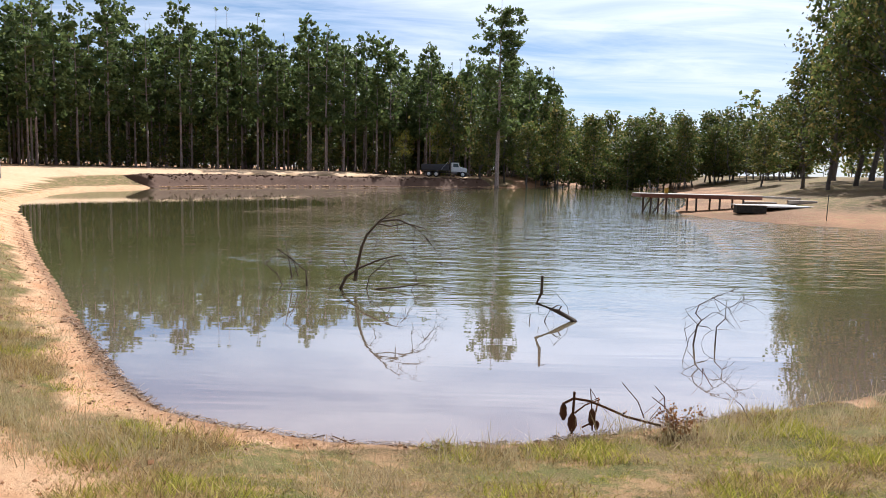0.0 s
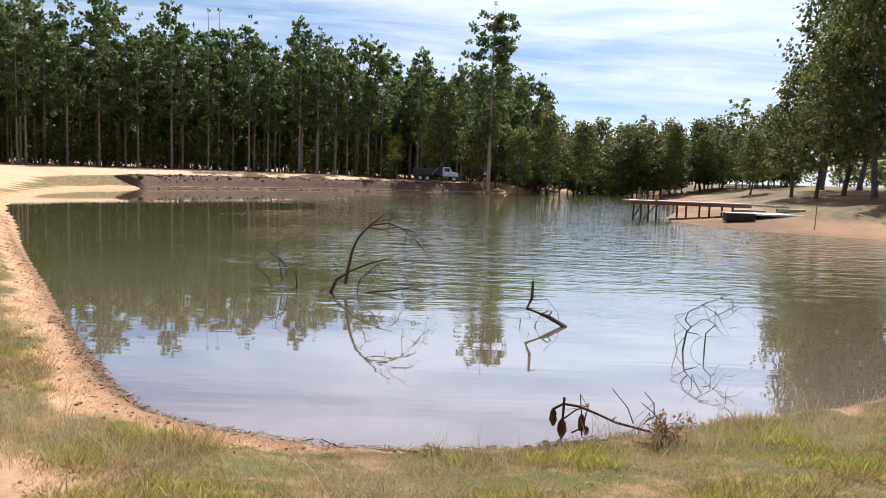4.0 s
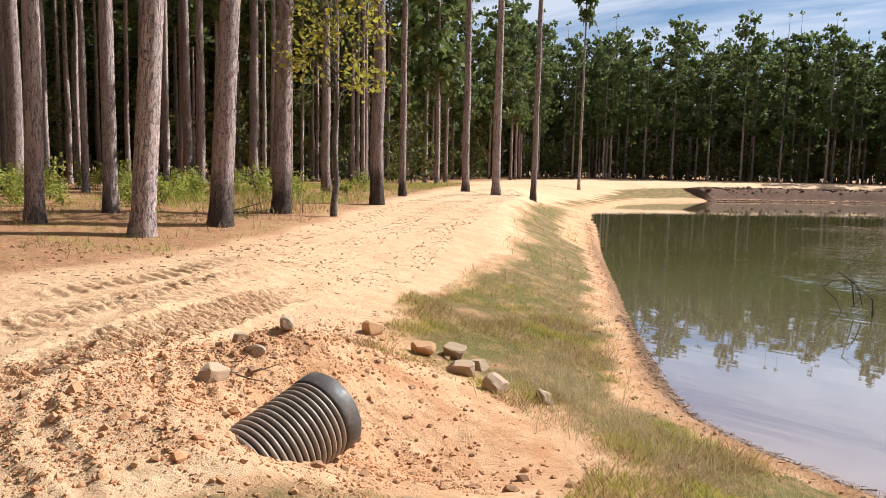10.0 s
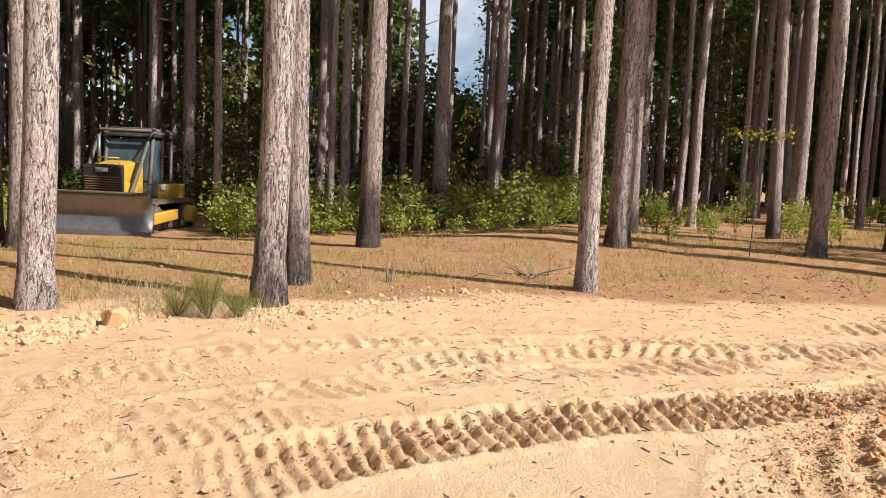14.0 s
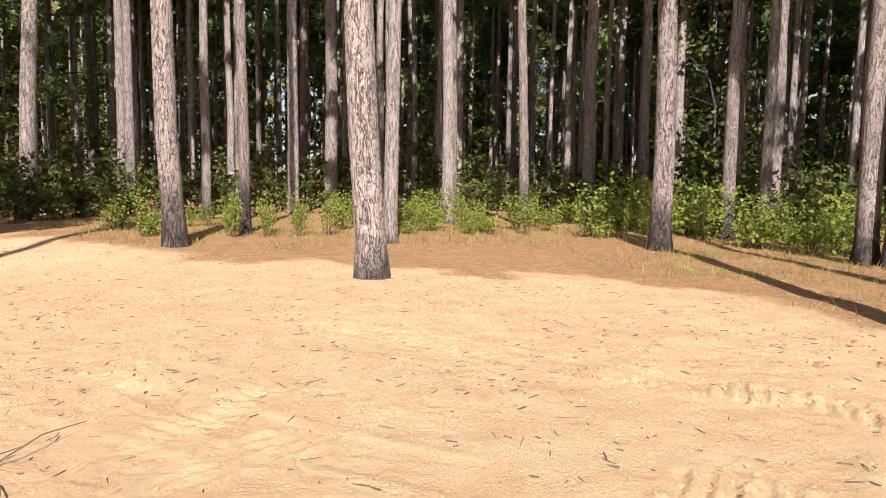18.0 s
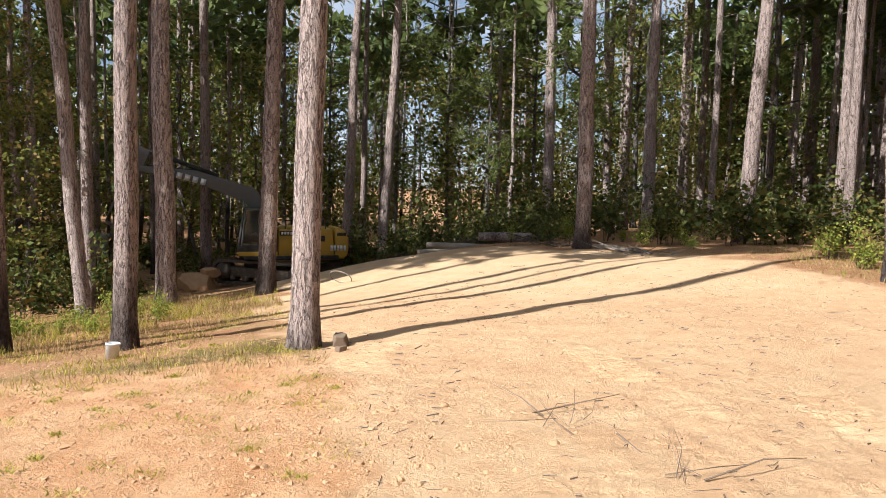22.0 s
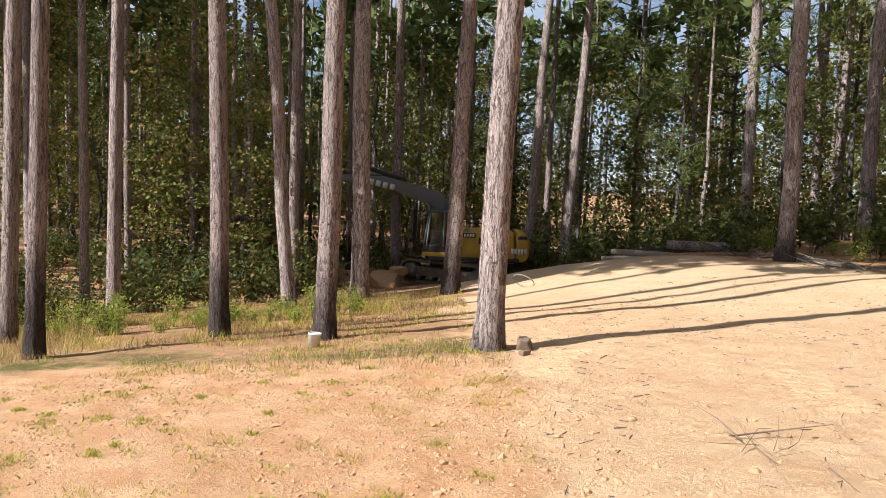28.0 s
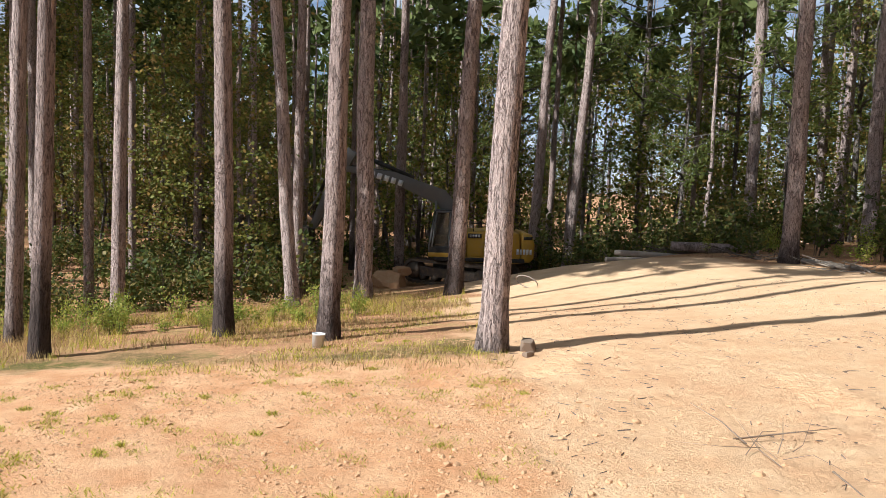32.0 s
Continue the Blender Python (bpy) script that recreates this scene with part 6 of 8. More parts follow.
slab("concrete_ramp", 24.5, 53.5, (5.0, 3.4, 0.12), 12, M_CONC, "pale concrete boat ramp on the shore", "ramp", 0.10)
fl = slab("float_box", 21.6, 51.0, (2.0, 1.0, 0.55), -6, M_BLACK, "black dock float lying on the shore", "float")
part("float_cover", box((0, 0, 0.53), (2.1, 1.1, 0.06), bevel=0.02), M_DECK, fl)
slab("float_box", 27.5, 55.5, (2.0, 0.9, 0.3), -18, M_DECK, "weathered plank platform lying on the bank", "platform")
slab("float_box", 26.0, 59.5, (2.4, 0.9, 0.3), -12, M_DECK, "weathered plank platform lying on the bank", "platform")
st = thing("metal_stake", pose(24.0, 45.2, z_at(24.0, 45.2)), "thin dark stake stuck in the bank", "stake")
part("shaft", cyl((0, 0, -0.2), (0.03, 0, 1.6), 0.025, 8), M_BLACK, st)

# ---- culvert ----


CULVERT_C, CULVERT_D = (-3.708, 2.939, -0.086), (-0.098, 0.954, 0.284)


def mat_pipe():
    """Black plastic; dried dust and grazing sunlight on the rib crests are put into the colour."""
    k = Mat("ribbed_black_plastic", 0.45, spec=0.5)
    xyz = k.n.new("ShaderNodeSeparateXYZ")
    k.l.new(k.tex.outputs["Object"], xyz.inputs[0])
    r2 = k.math("ADD", k.math("MULTIPLY", xyz.outputs["X"], xyz.outputs["X"]), k.math("MULTIPLY", xyz.outputs["Y"], xyz.outputs["Y"]))
    lit_crest = k.ramp(k.math("SUBTRACT", k.math("SQRT", r2), 0.252), (0.005, 0.0), (0.024, 1.0))
    dust = k.ramp(k.noise(7, 6, 0.7, coord="obj"), (0.25, 0.45), (0.65, 1.0))
    k.color(k.mix(k.math("MULTIPLY", lit_crest, dust), (0.028, 0.025, 0.023), (0.34, 0.265, 0.20)))
    k.rough(k.ramp(k.noise(18, 4, coord="obj"), (0.3, 0.35), (0.7, 0.6)))
    return k.m


M_PIPE = mat_pipe()


def build_culvert():
    m = Matrix.Translation(CULVERT_C) @ Vector(CULVERT_D).to_track_quat("Z", "Y").to_matrix().to_4x4()
    root = thing("culvert_pipe", m, "black corrugated plastic culvert pipe half buried in the soil", "pipe")
    R, n, step = 0.252, 48, 0.047
    prof = []
    z = -1.3
    while z < -0.13:
        for f, r in ((0.0, 0.0), (0.22, 0.0), (0.30, 0.016), (0.44, 0.027), (0.62, 0.030), (0.80, 0.026), (0.92, 0.014)):
            prof.append((R + r, z + f * step))
        z += step
    bm = bmesh.new()

    def lathe(pr):
        rings = [[bm.verts.new((r * math.cos(2 * math.pi * k / n), r * math.sin(2 * math.pi * k / n), zz)) for k in range(n)] for r, zz in pr]
        for a, b in zip(rings[:-1], rings[1:]):
            for k in range(n):
                bm.faces.new((a[k], a[(k + 1) % n], b[(k + 1) % n], b[k]))

    lathe(prof + [(R, -0.14), (R, -0.13)])
    lathe([(R - 0.03, -0.13), (R - 0.03, -1.3)])
    part("corrugated_wall", bm, M_PIPE, root)
    bm = bmesh.new()
    lathe([(R, -0.13), (R + 0.03, -0.13), (R + 0.036, -0.11), (R + 0.036, 0.0), (R + 0.026, 0.012), (R - 0.02, 0.012), (R - 0.03, 0.0), (R - 0.03, -0.13)])
    part("end_collar", bm, M_PLASTIC, root, "smooth end collar")
    return root


build_culvert()


def rock_mesh(seed, s, sub=2):
    bm = bmesh.new()
    bmesh.ops.create_icosphere(bm, subdivisions=max(3, sub), radius=1.2)
    r = random.Random(seed)
    o = Vector((r.uniform(0, 50), r.uniform(0, 50), r.uniform(0, 50)))
    planes = [(Vector((sx + r.gauss(0, 0.22), sy + r.gauss(0, 0.22), sz + r.gauss(0, 0.22))).normalized(), r.uniform(0.62, 0.9)) for sx, sy, sz in ((1, 0, 0), (-1, 0, 0), (0, 1, 0), (0, -1, 0), (0, 0, 1), (0, 0, -1))]
    planes += [(Vector((r.gauss(0, 1), r.gauss(0, 1), r.gauss(0, 1))).normalized(), r.uniform(0.8, 0.98)) for _ in range(5)]
    for v in bm.verts:
        c = v.co.copy()
        for nrm, d in planes:
            h = c.dot(nrm) - d
            if h > 0:
                c -= nrm * h
        c += c.normalized() * (noise.noise(c * 3 + o) * 0.05 + noise.noise(c * 9 + o) * 0.025)
        v.co = Vector((c.x * s[0], c.y * s[1], c.z * s[2]))
    return bm


for k, (x, y, s) in enumerate([(-5.45, 6.2, (0.19, 0.13, 0.12)), (-4.95, 5.72, (0.19, 0.12, 0.10)), (-4.43, 5.72, (0.17, 0.13, 0.12)), (-4.02, 6.0, (0.11, 0.09, 0.10)), (-5.05, 6.15, (0.13, 0.1, 0.09)),
                               (-5.6, 5.8, (0.15, 0.12, 0.11)), (-6.36, 5.7, (0.13, 0.11, 0.11)), (-5.5, 3.85, (0.10, 0.07, 0.07)), (-5.2, 3.3, (0.10, 0.07, 0.07)), (-5.75, 3.5, (0.07, 0.07, 0.06)),
                               (-4.9, 2.75, (0.13, 0.08, 0.08)), (-6.31, -4.72, (0.13, 0.11, 0.13)), (-5.9, -5.35, (0.08, 0.07, 0.06)), (-7.5, -3.2, (0.07, 0.06, 0.05)), (5.55, -7.9, (0.15, 0.11, 0.10)), (5.3, -7.6, (0.07, 0.06, 0.05))]):
    ob = part("rock", rock_mesh(300 + k, s), M_WOOD if k >= 14 else M_ROCK if k not in (5, 6, 11, 12, 13) else M_CLAYLUMP, None, smooth=False)
    ob.matrix_basis = pose(x, y, z_at(x, y) + s[2] * 0.45, 0, 0, k * 47)
    tagged(ob, "dark stone at the foot of a pine" if k >= 14 else "pale angular rock lying on the soil" if k not in (5, 6, 11, 12, 13) else "brown lump of hard clay on the soil", "rock", "rocks on the ground")

pile = part("clay_heap", rock_mesh(340, (0.42, 0.34, 0.2), 3), M_CLAYLUMP, None, smooth=False)
pile.matrix_basis = pose(21.6, -19.9, z_at(21.6, -19.9) + 0.62)
tagged(pile, "orange clay heap in front of the digger", "soil heap")
pile2 = part("clay_mound", rock_mesh(341, (0.85, 0.65, 0.55), 3), M_CLAYLUMP, None, smooth=False)
pile2.matrix_basis = pose(21.8, -19.6, z_at(21.8, -19.6) + 0.1)
tagged(pile2, "broad mound of dug clay under the heap", "soil heap")


def build_bucket():
    x, y = 7.75, -6.5
    t = thing("plastic_bucket", pose(x, y, z_at(x, y) - 0.005, 4, -3, 20) @ Matrix.Scale(0.56, 4), "white plastic bucket standing on the grass beside a pine", "bucket")
    bm = bmesh.new()
    n = 28
    pr = [(0.118, 0.0), (0.122, 0.0), (0.138, 0.30), (0.150, 0.305), (0.150, 0.33), (0.138, 0.335), (0.132, 0.32), (0.116, 0.02)]
    rings = [[bm.verts.new((r * math.cos(2 * math.pi * k / n), r * math.sin(2 * math.pi * k / n), z)) for k in range(n)] for r, z in pr]
    for a, b in zip(rings[:-1], rings[1:]):
        for k in range(n):
            bm.faces.new((a[k], a[(k + 1) % n], b[(k + 1) % n], b[k]))
    bm.faces.new(rings[0][::-1])
    bm.faces.new(rings[-1])
    part("bucket_body", bm, M_BUCKET, t)
    part("bail_handle", rod([(0.15 * math.cos(a), 0.15 * math.sin(a) * 0.4 - 0.1 * math.sin(a), 0.30 - 0.16 * math.sin(a) * 0.6) for a in np.linspace(0, math.pi, 9)], [0.004] * 9, 6), M_STEEL, t)
    return t


build_bucket()

# ---- branches in the pond ----


def branch_thing(name, origin, px, ref, paths, label, mat, twigs=0, seed=0, cat="branch"):
    """Limbs drawn in a standing plane: paths of (u, v) in drawing units, px units to the metre, about ref."""
    r = random.Random(seed)
    t = thing(name, pose(*origin), label, cat)
    tips = []
    for k, (pts, r0, r1) in enumerate(paths):
        dy = r.uniform(-0.25, 0.25)
        p3 = []
        for i, (u, v) in enumerate(pts):
            p3.append(Vector(((u - ref[0]) / px, dy * i / max(1, len(pts) - 1) + (r.gauss(0, 0.02) if i else 0), (ref[1] - v) / px)))
        if k and r0 > 0.01 and p3[0].z < 0.12:
            p3.insert(0, p3[0] + Vector((0, 0, -0.3)))
        elif k == 0:
            p3.insert(0, p3[0] + (p3[0] - p3[1]).normalized() * 0.35 + Vector((0, 0, -0.2)))
        n = len(p3)
        part("limb" if r0 > 0.012 else "twig", rod(p3, [1.3 * (r0 + (r1 - r0) * i / (n - 1)) for i in range(n)], 7 if r0 > 0.012 else 5, 0.08, seed + k), mat, t)
        tips += p3[n // 2:]
    for k in range(twigs):
        p = r.choice(tips)
        a = r.uniform(-2.4, 0.9)
        l = r.uniform(0.12, 0.4)
        q = p + Vector((math.cos(a) * l * 0.6, r.uniform(-0.1, 0.1), math.sin(a) * l * 0.5))
        s = q + Vector((math.cos(a + r.uniform(-0.8, 0.8)) * l * 0.5, r.uniform(-0.08, 0.08), math.sin(a - 0.5) * l * 0.5))
        part("twig", rod([p, q, s], [0.0045, 0.003, 0.0015], 4), mat, t)
    return t


branch_thing("fallen_branch", (-2.36, 16.3, WATER), 231, (400, 525),
             [([(400, 525), (430, 460), (500, 410), (600, 365), (700, 335)], 0.036, 0.010), ([(475, 480), (487, 400), (510, 300), (540, 230), (590, 175), (640, 130), (720, 70)], 0.034, 0.006),
              ([(590, 165), (700, 150), (790, 190), (850, 250), (900, 310), (915, 380)], 0.018, 0.004), ([(590, 175), (660, 187), (740, 170), (840, 195), (890, 260), (920, 330)], 0.015, 0.003),
              ([(535, 540), (600, 520), (700, 510), (800, 490), (880, 498)], 0.026, 0.006), ([(535, 540), (550, 460), (600, 410), (650, 370), (740, 360)], 0.016, 0.005), ([(740, 590), (770, 540), (805, 450)], 0.016, 0.004),
              ([(300, 580), (330, 530), (390, 495)], 0.013, 0.004), ([(860, 580), (890, 550), (950, 515)], 0.013, 0.004), ([(695, 220), (700, 150)], 0.008, 0.004), ([(790, 190), (780, 290)], 0.008, 0.003),
              ([(560, 220), (590, 260), (580, 300)], 0.008, 0.003), ([(640, 360), (690, 460)], 0.009, 0.003), ([(410, 370), (440, 430), (475, 410)], 0.009, 0.004), ([(690, 100), (715, 90), (790, 30)], 0.007, 0.003),
              ([(720, 345), (770, 400), (800, 450)], 0.009, 0.004), ([(600, 155), (740, 120), (830, 120), (870, 160)], 0.009, 0.003)],
             "bleached fallen tree limb arching out of the pond", M_TWIG, 150, 3)
branch_thing("fallen_branch", (-3.55, 16.6, WATER), 231, (205, 540),
             [([(285, 510), (280, 460), (200, 395), (120, 345)], 0.022, 0.006), ([(160, 550), (120, 480), (50, 430), (30, 385)], 0.014, 0.005), ([(205, 500), (190, 430), (160, 310)], 0.016, 0.005),
              ([(240, 490), (225, 420), (200, 370)], 0.013, 0.005), ([(205, 560), (190, 520), (240, 440), (300, 410)], 0.010, 0.004), ([(60, 430), (100, 390), (150, 390), (200, 420)], 0.008, 0.004)],
             "tangle of bare branches standing in the pond", M_TWIG, 60, 5)
branch_thing("broken_branch", (2.48, 13.25, WATER), 259, (325, 272),
             [([(325, 270), (240, 225), (135, 187), (157, 135), (157, 50)], 0.036, 0.020), ([(245, 222), (258, 200), (240, 193), (205, 215), (180, 260), (172, 290)], 0.012, 0.008),
              ([(104, 290), (107, 240)], 0.010, 0.005), ([(300, 260), (290, 205), (235, 140)], 0.005, 0.002), ([(150, 235), (150, 205)], 0.006, 0.003)],
             "dark broken branch bent over the water", M_TWIG, 5, 7)
branch_thing("bare_branch", (4.15, 11.62, WATER), 345, (912, 470),
             [([(912, 462), (925, 360), (950, 330), (912, 290), (930, 240), (1000, 195), (1100, 158), (1180, 170)], 0.014, 0.002), ([(925, 360), (990, 370), (1018, 390), (980, 420)], 0.007, 0.003),
              ([(1035, 470), (1035, 390), (1042, 370), (1095, 320), (1095, 260), (1102, 220)], 0.010, 0.003), ([(930, 355), (890, 310), (875, 280)], 0.006, 0.002), ([(880, 470), (850, 380), (855, 330)], 0.005, 0.002),
              ([(950, 330), (1000, 280), (1020, 275)], 0.005, 0.002), ([(1000, 195), (1090, 250), (1165, 330)], 0.005, 0.002), ([(1095, 260), (1150, 215), (1180, 210)], 0.004, 0.002), ([(925, 380), (880, 430), (865, 470)], 0.006, 0.002)],
             "thin bare branch standing in shallow water", M_TWIG, 40, 9)
cat = branch_thing("dead_reed_stems", (1.39, 7.32, WATER + 0.04), 464, (190, 285),
                   [([(190, 285), (190, 75)], 0.013, 0.010), ([(290, 275), (285, 200), (268, 60)], 0.008, 0.004), ([(150, 140), (190, 112), (260, 115), (340, 145), (440, 185), (540, 205), (600, 215)], 0.011, 0.010),
                    ([(200, 190), (260, 160), (335, 142)], 0.008, 0.006), ([(300, 200), (340, 145)], 0.008, 0.006), ([(540, 205), (520, 140), (450, 60)], 0.006, 0.003), ([(640, 160), (625, 90), (560, 20)], 0.006, 0.003),
                    ([(640, 150), (545, 70)], 0.005, 0.003), ([(570, 210), (585, 110)], 0.003, 0.002), ([(240, 260), (270, 235), (310, 240)], 0.008, 0.005), ([(1050, 200), (1010, 130), (930, 68)], 0.005, 0.003),
                    ([(860, 40), (835, 0), (825, -40)], 0.004, 0.002), ([(440, 185), (490, 220)], 0.007, 0.004)],
                   "dead bent reed stems with hanging brown seedheads", M_RUST, 8, 11, "reeds")
for u, v0, v1, w in ((145, 225, 138, 0.034), (190, 280, 190, 0.042), (285, 250, 165, 0.036), (310, 270, 225, 0.03)):
    x, z0, z1 = (u - 190) / 464, (285 - v0) / 464, (285 - v1) / 464
    part("seedhead", rod([(x, 0, z0), (x, 0, z0 + (z1 - z0) * 0.3), (x, 0, z0 + (z1 - z0) * 0.75), (x, 0, z1)], [w * 0.5, w, w * 0.9, w * 0.3], 9, 0.35, int(u)), M_RUST, cat)

# ---- logs and brush at the far edge of the sand ----


def log_thing(x, y, l, r, rot, lift, label, mat=None):
    t = thing("felled_log", pose(x, y, z_at(x, y) + lift, 0, 0, rot), label, "log", "felled logs")
    part("log_trunk", rod([(-l / 2, 0, r * 0.8), (-l / 6, 0.03, r * 0.85), (l / 5, -0.02, r * 0.9), (l / 2, 0.02, r * 0.9)], [r * 1.05, r, r * 0.95, r * 0.85], 12, 0.05, int(l * 100)), mat or M_PINE, t)
    for sx in (-1, 1):
        part("cut_end", cyl((sx * (l / 2 - 0.01), 0, r * 0.85), (sx * (l / 2 + 0.006), 0, r * 0.85), r * 0.82, 14), M_DECK, t)
    return t



log_thing(10.6, -23.4, 2.6, 0.17, 28, 0.0, "short felled pine log at the edge of the sand")
log_thing(12.4, -22.6, 2.2, 0.11, 20, 0.0, "pale peeled log beside the brush", M_PALETWIG)
log_thing(13.4, -23.2, 1.9, 0.10, 60, 0.0, "pale peeled log beside the brush", M_PALETWIG)
log_thing(6.3, -20.6, 1.9, 0.07, 150, 0.0, "thin cut log lying by the pines", M_PALETWIG)
log_thing(22.6, -17.2, 0.8, 0.17, 80, 0.0, "short log standing by the digger")


def brush(x, y, n, reach, seed, label, mat, tall=0.5, thick=1.0):
    r = random.Random(seed)
    t = thing("brush_pile", pose(x, y, z_at(x, y)), label, "brush", "brush piles")
    for _ in range(n):
        a = r.uniform(0, 6.28)
        b = r.uniform(-0.15, 0.55)
        l = r.uniform(0.4, 1.0) * reach
        o = Vector((r.gauss(0, reach * 0.35), r.gauss(0, reach * 0.2), 0.02))
        d = Vector((math.cos(a), math.sin(a), b * tall))
        p1 = o + d * l * 0.5 + Vector((r.gauss(0, 0.05), r.gauss(0, 0.05), r.uniform(0, 0.08)))
        rr = r.uniform(0.006, 0.022) * thick
        part("stick", rod([o, p1, o + d * l + Vector((0, 0, r.uniform(-0.05, 0.15)))], [rr, rr * 0.7, rr * 0.3], 5), mat, t)
    return t


brush(5.6, -20.3, 34, 1.3, 1, "heap of dry sticks at the sand's edge", M_PALETWIG)
brush(8.2, -21.6, 30, 1.5, 2, "heap of dark brush and roots", M_TWIG)
brush(12.0, -24.2, 34, 1.9, 3, "tangle of cut branches behind the sand", M_TWIG, 0.6)
brush(14.6, -23.8, 26, 1.6, 4, "tangle of cut branches behind the sand", M_TWIG, 0.7)
brush(1.95, -6.05, 10, 0.75, 5, "few dry twigs scattered on the sand", M_WOOD, 0.10, 0.35)
brush(1.2, -5.4, 6, 0.7, 6, "few dry twigs scattered on the sand", M_WOOD, 0.08, 0.3)
brush(-16.4, 10.0, 24, 1.2, 7, "brush pushed up against the pines", M_WOOD, 0.6)
brush(-11.5, -0.8, 16, 0.8, 8, "roots and sticks at the foot of a pine", M_WOOD, 0.5)
brush(-5.0, 2.95, 8, 0.5, 9, "twigs sticking out of the spoil", M_WOOD, 1.4, 0.5)

# ---- stuff on the ground ----
nrng = np.random.default_rng(12)


def mesh_np(name, verts, faces, mat, label, category, uniform=4):
    me = bpy.data.meshes.new(name)
    me.vertices.add(len(verts))
    me.vertices.foreach_set("co", np.asarray(verts, np.float32).ravel())
    faces = np.asarray(faces)
    me.loops.add(faces.size)
    me.loops.foreach_set("vertex_index", faces.ravel())
    me.polygons.add(len(faces))
    me.polygons.foreach_set("loop_start", np.arange(len(faces)) * faces.shape[1])
    me.update()
    me.validate()
    me.polygons.foreach_set("use_smooth", [False] * len(me.polygons))
    me.materials.append(mat)
    return tagged(new(name, me), label, category, kind="stuff")


def masks(x, y):
    ds = dist_to(SAND, x, y)
    return dist_to(POND, x, y), ds, dist_to(CLEARING, x, y)


def blades(x, y, length, width, lean):
    """Grass blades: two quads each, bent over."""
    n = len(x)
    z = height(x, y) - 0.004
    a = nrng.uniform(0, 2 * np.pi, n)
    b = nrng.uniform(0, 2 * np.pi, n)
    side = np.stack([np.cos(a), np.sin(a), np.zeros(n)], 1) * width[:, None]
    tip = np.stack([np.cos(b) * lean, np.sin(b) * lean, np.sqrt(np.maximum(0.05, 1 - lean**2))], 1) * length[:, None]
    base = np.stack([x, y, z], 1)
    mid = base + tip * 0.5 + np.array([0, 0, 0.10]) * length[:, None]
    v = np.stack([base - side, base + side, mid + side * 0.7, mid - side * 0.7, base + tip + side * 0.12, base + tip - side * 0.12], 1).reshape(-1, 3)
    k = np.arange(n)[:, None] * 6
    f = np.concatenate([k + np.array([[0, 1, 2, 3]]), k + np.array([[3, 2, 4, 5]])])
    return v, f


def scatter(n, box):
    return nrng.uniform(box[0], box[1], n), nrng.uniform(box[2], box[3], n)


# close turf on the pond's bank
x, y = scatter(300000, (-8.5, 8.5, 2.2, 10.5))
sd, ds, dc = masks(x, y)
w = fbm(x * 1.4, y * 1.4, 4, 61)
pit = np.hypot((x + 4.3) / 1.9, (y - 3.7) / 1.75)
keep = (sd > 0.12 + (0.35 + 0.5 * nrng.random(len(x))) * sstep(-0.5, 3.5, -x)) & (ds > -0.15) & (w > 0.40 + 0.1 * nrng.random(len(x))) & (pit > 1.0) & (nrng.random(len(x)) < 0.8)
x, y, w = x[keep], y[keep], w[keep]
ln = nrng.uniform(0.025, 0.075, len(x)) * (0.5 + 2.2 * sstep(0.5, 0.72, w))
v, f = blades(x, y, ln, nrng.uniform(0.002, 0.0045, len(x)), nrng.uniform(0.45, 0.97, len(x)))
M_DRYGRASS = mat_leaf("dried_turf", (0.32, 0.21, 0.09), (0.62, 0.46, 0.20), (0.20, 0.13, 0.055), trans=0.35, gloss=0.05)
nb = len(x)
dead = fbm(x * 2.2, y * 2.2, 3, 67) + nrng.normal(0, 0.05, nb) + 0.10 * sstep(-1, 3.5, -x) - 0.05 * sstep(1, 4, x) > 0.52
sel = lambda m: np.concatenate([np.nonzero(m)[0], np.nonzero(m)[0] + nb])
mesh_np("bank_grass", v, f[sel(~dead)], M_GRASS, "patchy yellow-green turf on the pond's bank", "grass")
mesh_np("dried_turf", v, f[sel(dead)], M_DRYGRASS, "brown dried turf on the pond's bank", "grass")
# a close mat of short stems between the blades
x, y = scatter(330000, (-9.5, 8.5, 2.2, 12.5))
sd, ds, dc = masks(x, y)
pit = np.hypot((x + 4.3) / 1.9, (y - 3.7) / 1.75)
keep = (sd > 0.10 + (0.25 + 0.5 * nrng.random(len(x))) * sstep(-0.5, 3.5, -x)) & (ds > 0.05) & (pit > 1.0) & (fbm(x * 2.0, y * 2.0, 4, 62) > 0.36 + 0.14 * nrng.random(len(x)))
x, y = x[keep], y[keep]
n = len(x)
a, b, l = nrng.uniform(0, 6.28, n), nrng.uniform(0, 6.28, n), nrng.uniform(0.015, 0.05, n)
c = np.stack([x, y, height(x, y) - 0.003], 1)
side = np.stack([np.cos(a), np.sin(a), np.zeros(n)], 1) * nrng.uniform(0.002, 0.0045, n)[:, None]
up = np.stack([np.cos(b) * 0.8, np.sin(b) * 0.8, nrng.uniform(0.15, 0.9, n)], 1) * l[:, None]
v = np.stack([c - side, c + side, c + up + side * 0.3, c + up - side * 0.3], 1).reshape(-1, 3)
q = np.arange(n * 4).reshape(-1, 4)
dead = fbm(x * 1.8, y * 1.8, 3, 69) + nrng.normal(0, 0.10, n) + 0.06 * sstep(-1, 3.5, -x) > 0.47
mesh_np("turf_mat", v, q[~dead], M_GRASS, "close mat of short green stems on the bank", "grass")
mesh_np("turf_thatch", v, q[dead], M_DRYGRASS, "brown thatch between the grass on the bank", "grass")
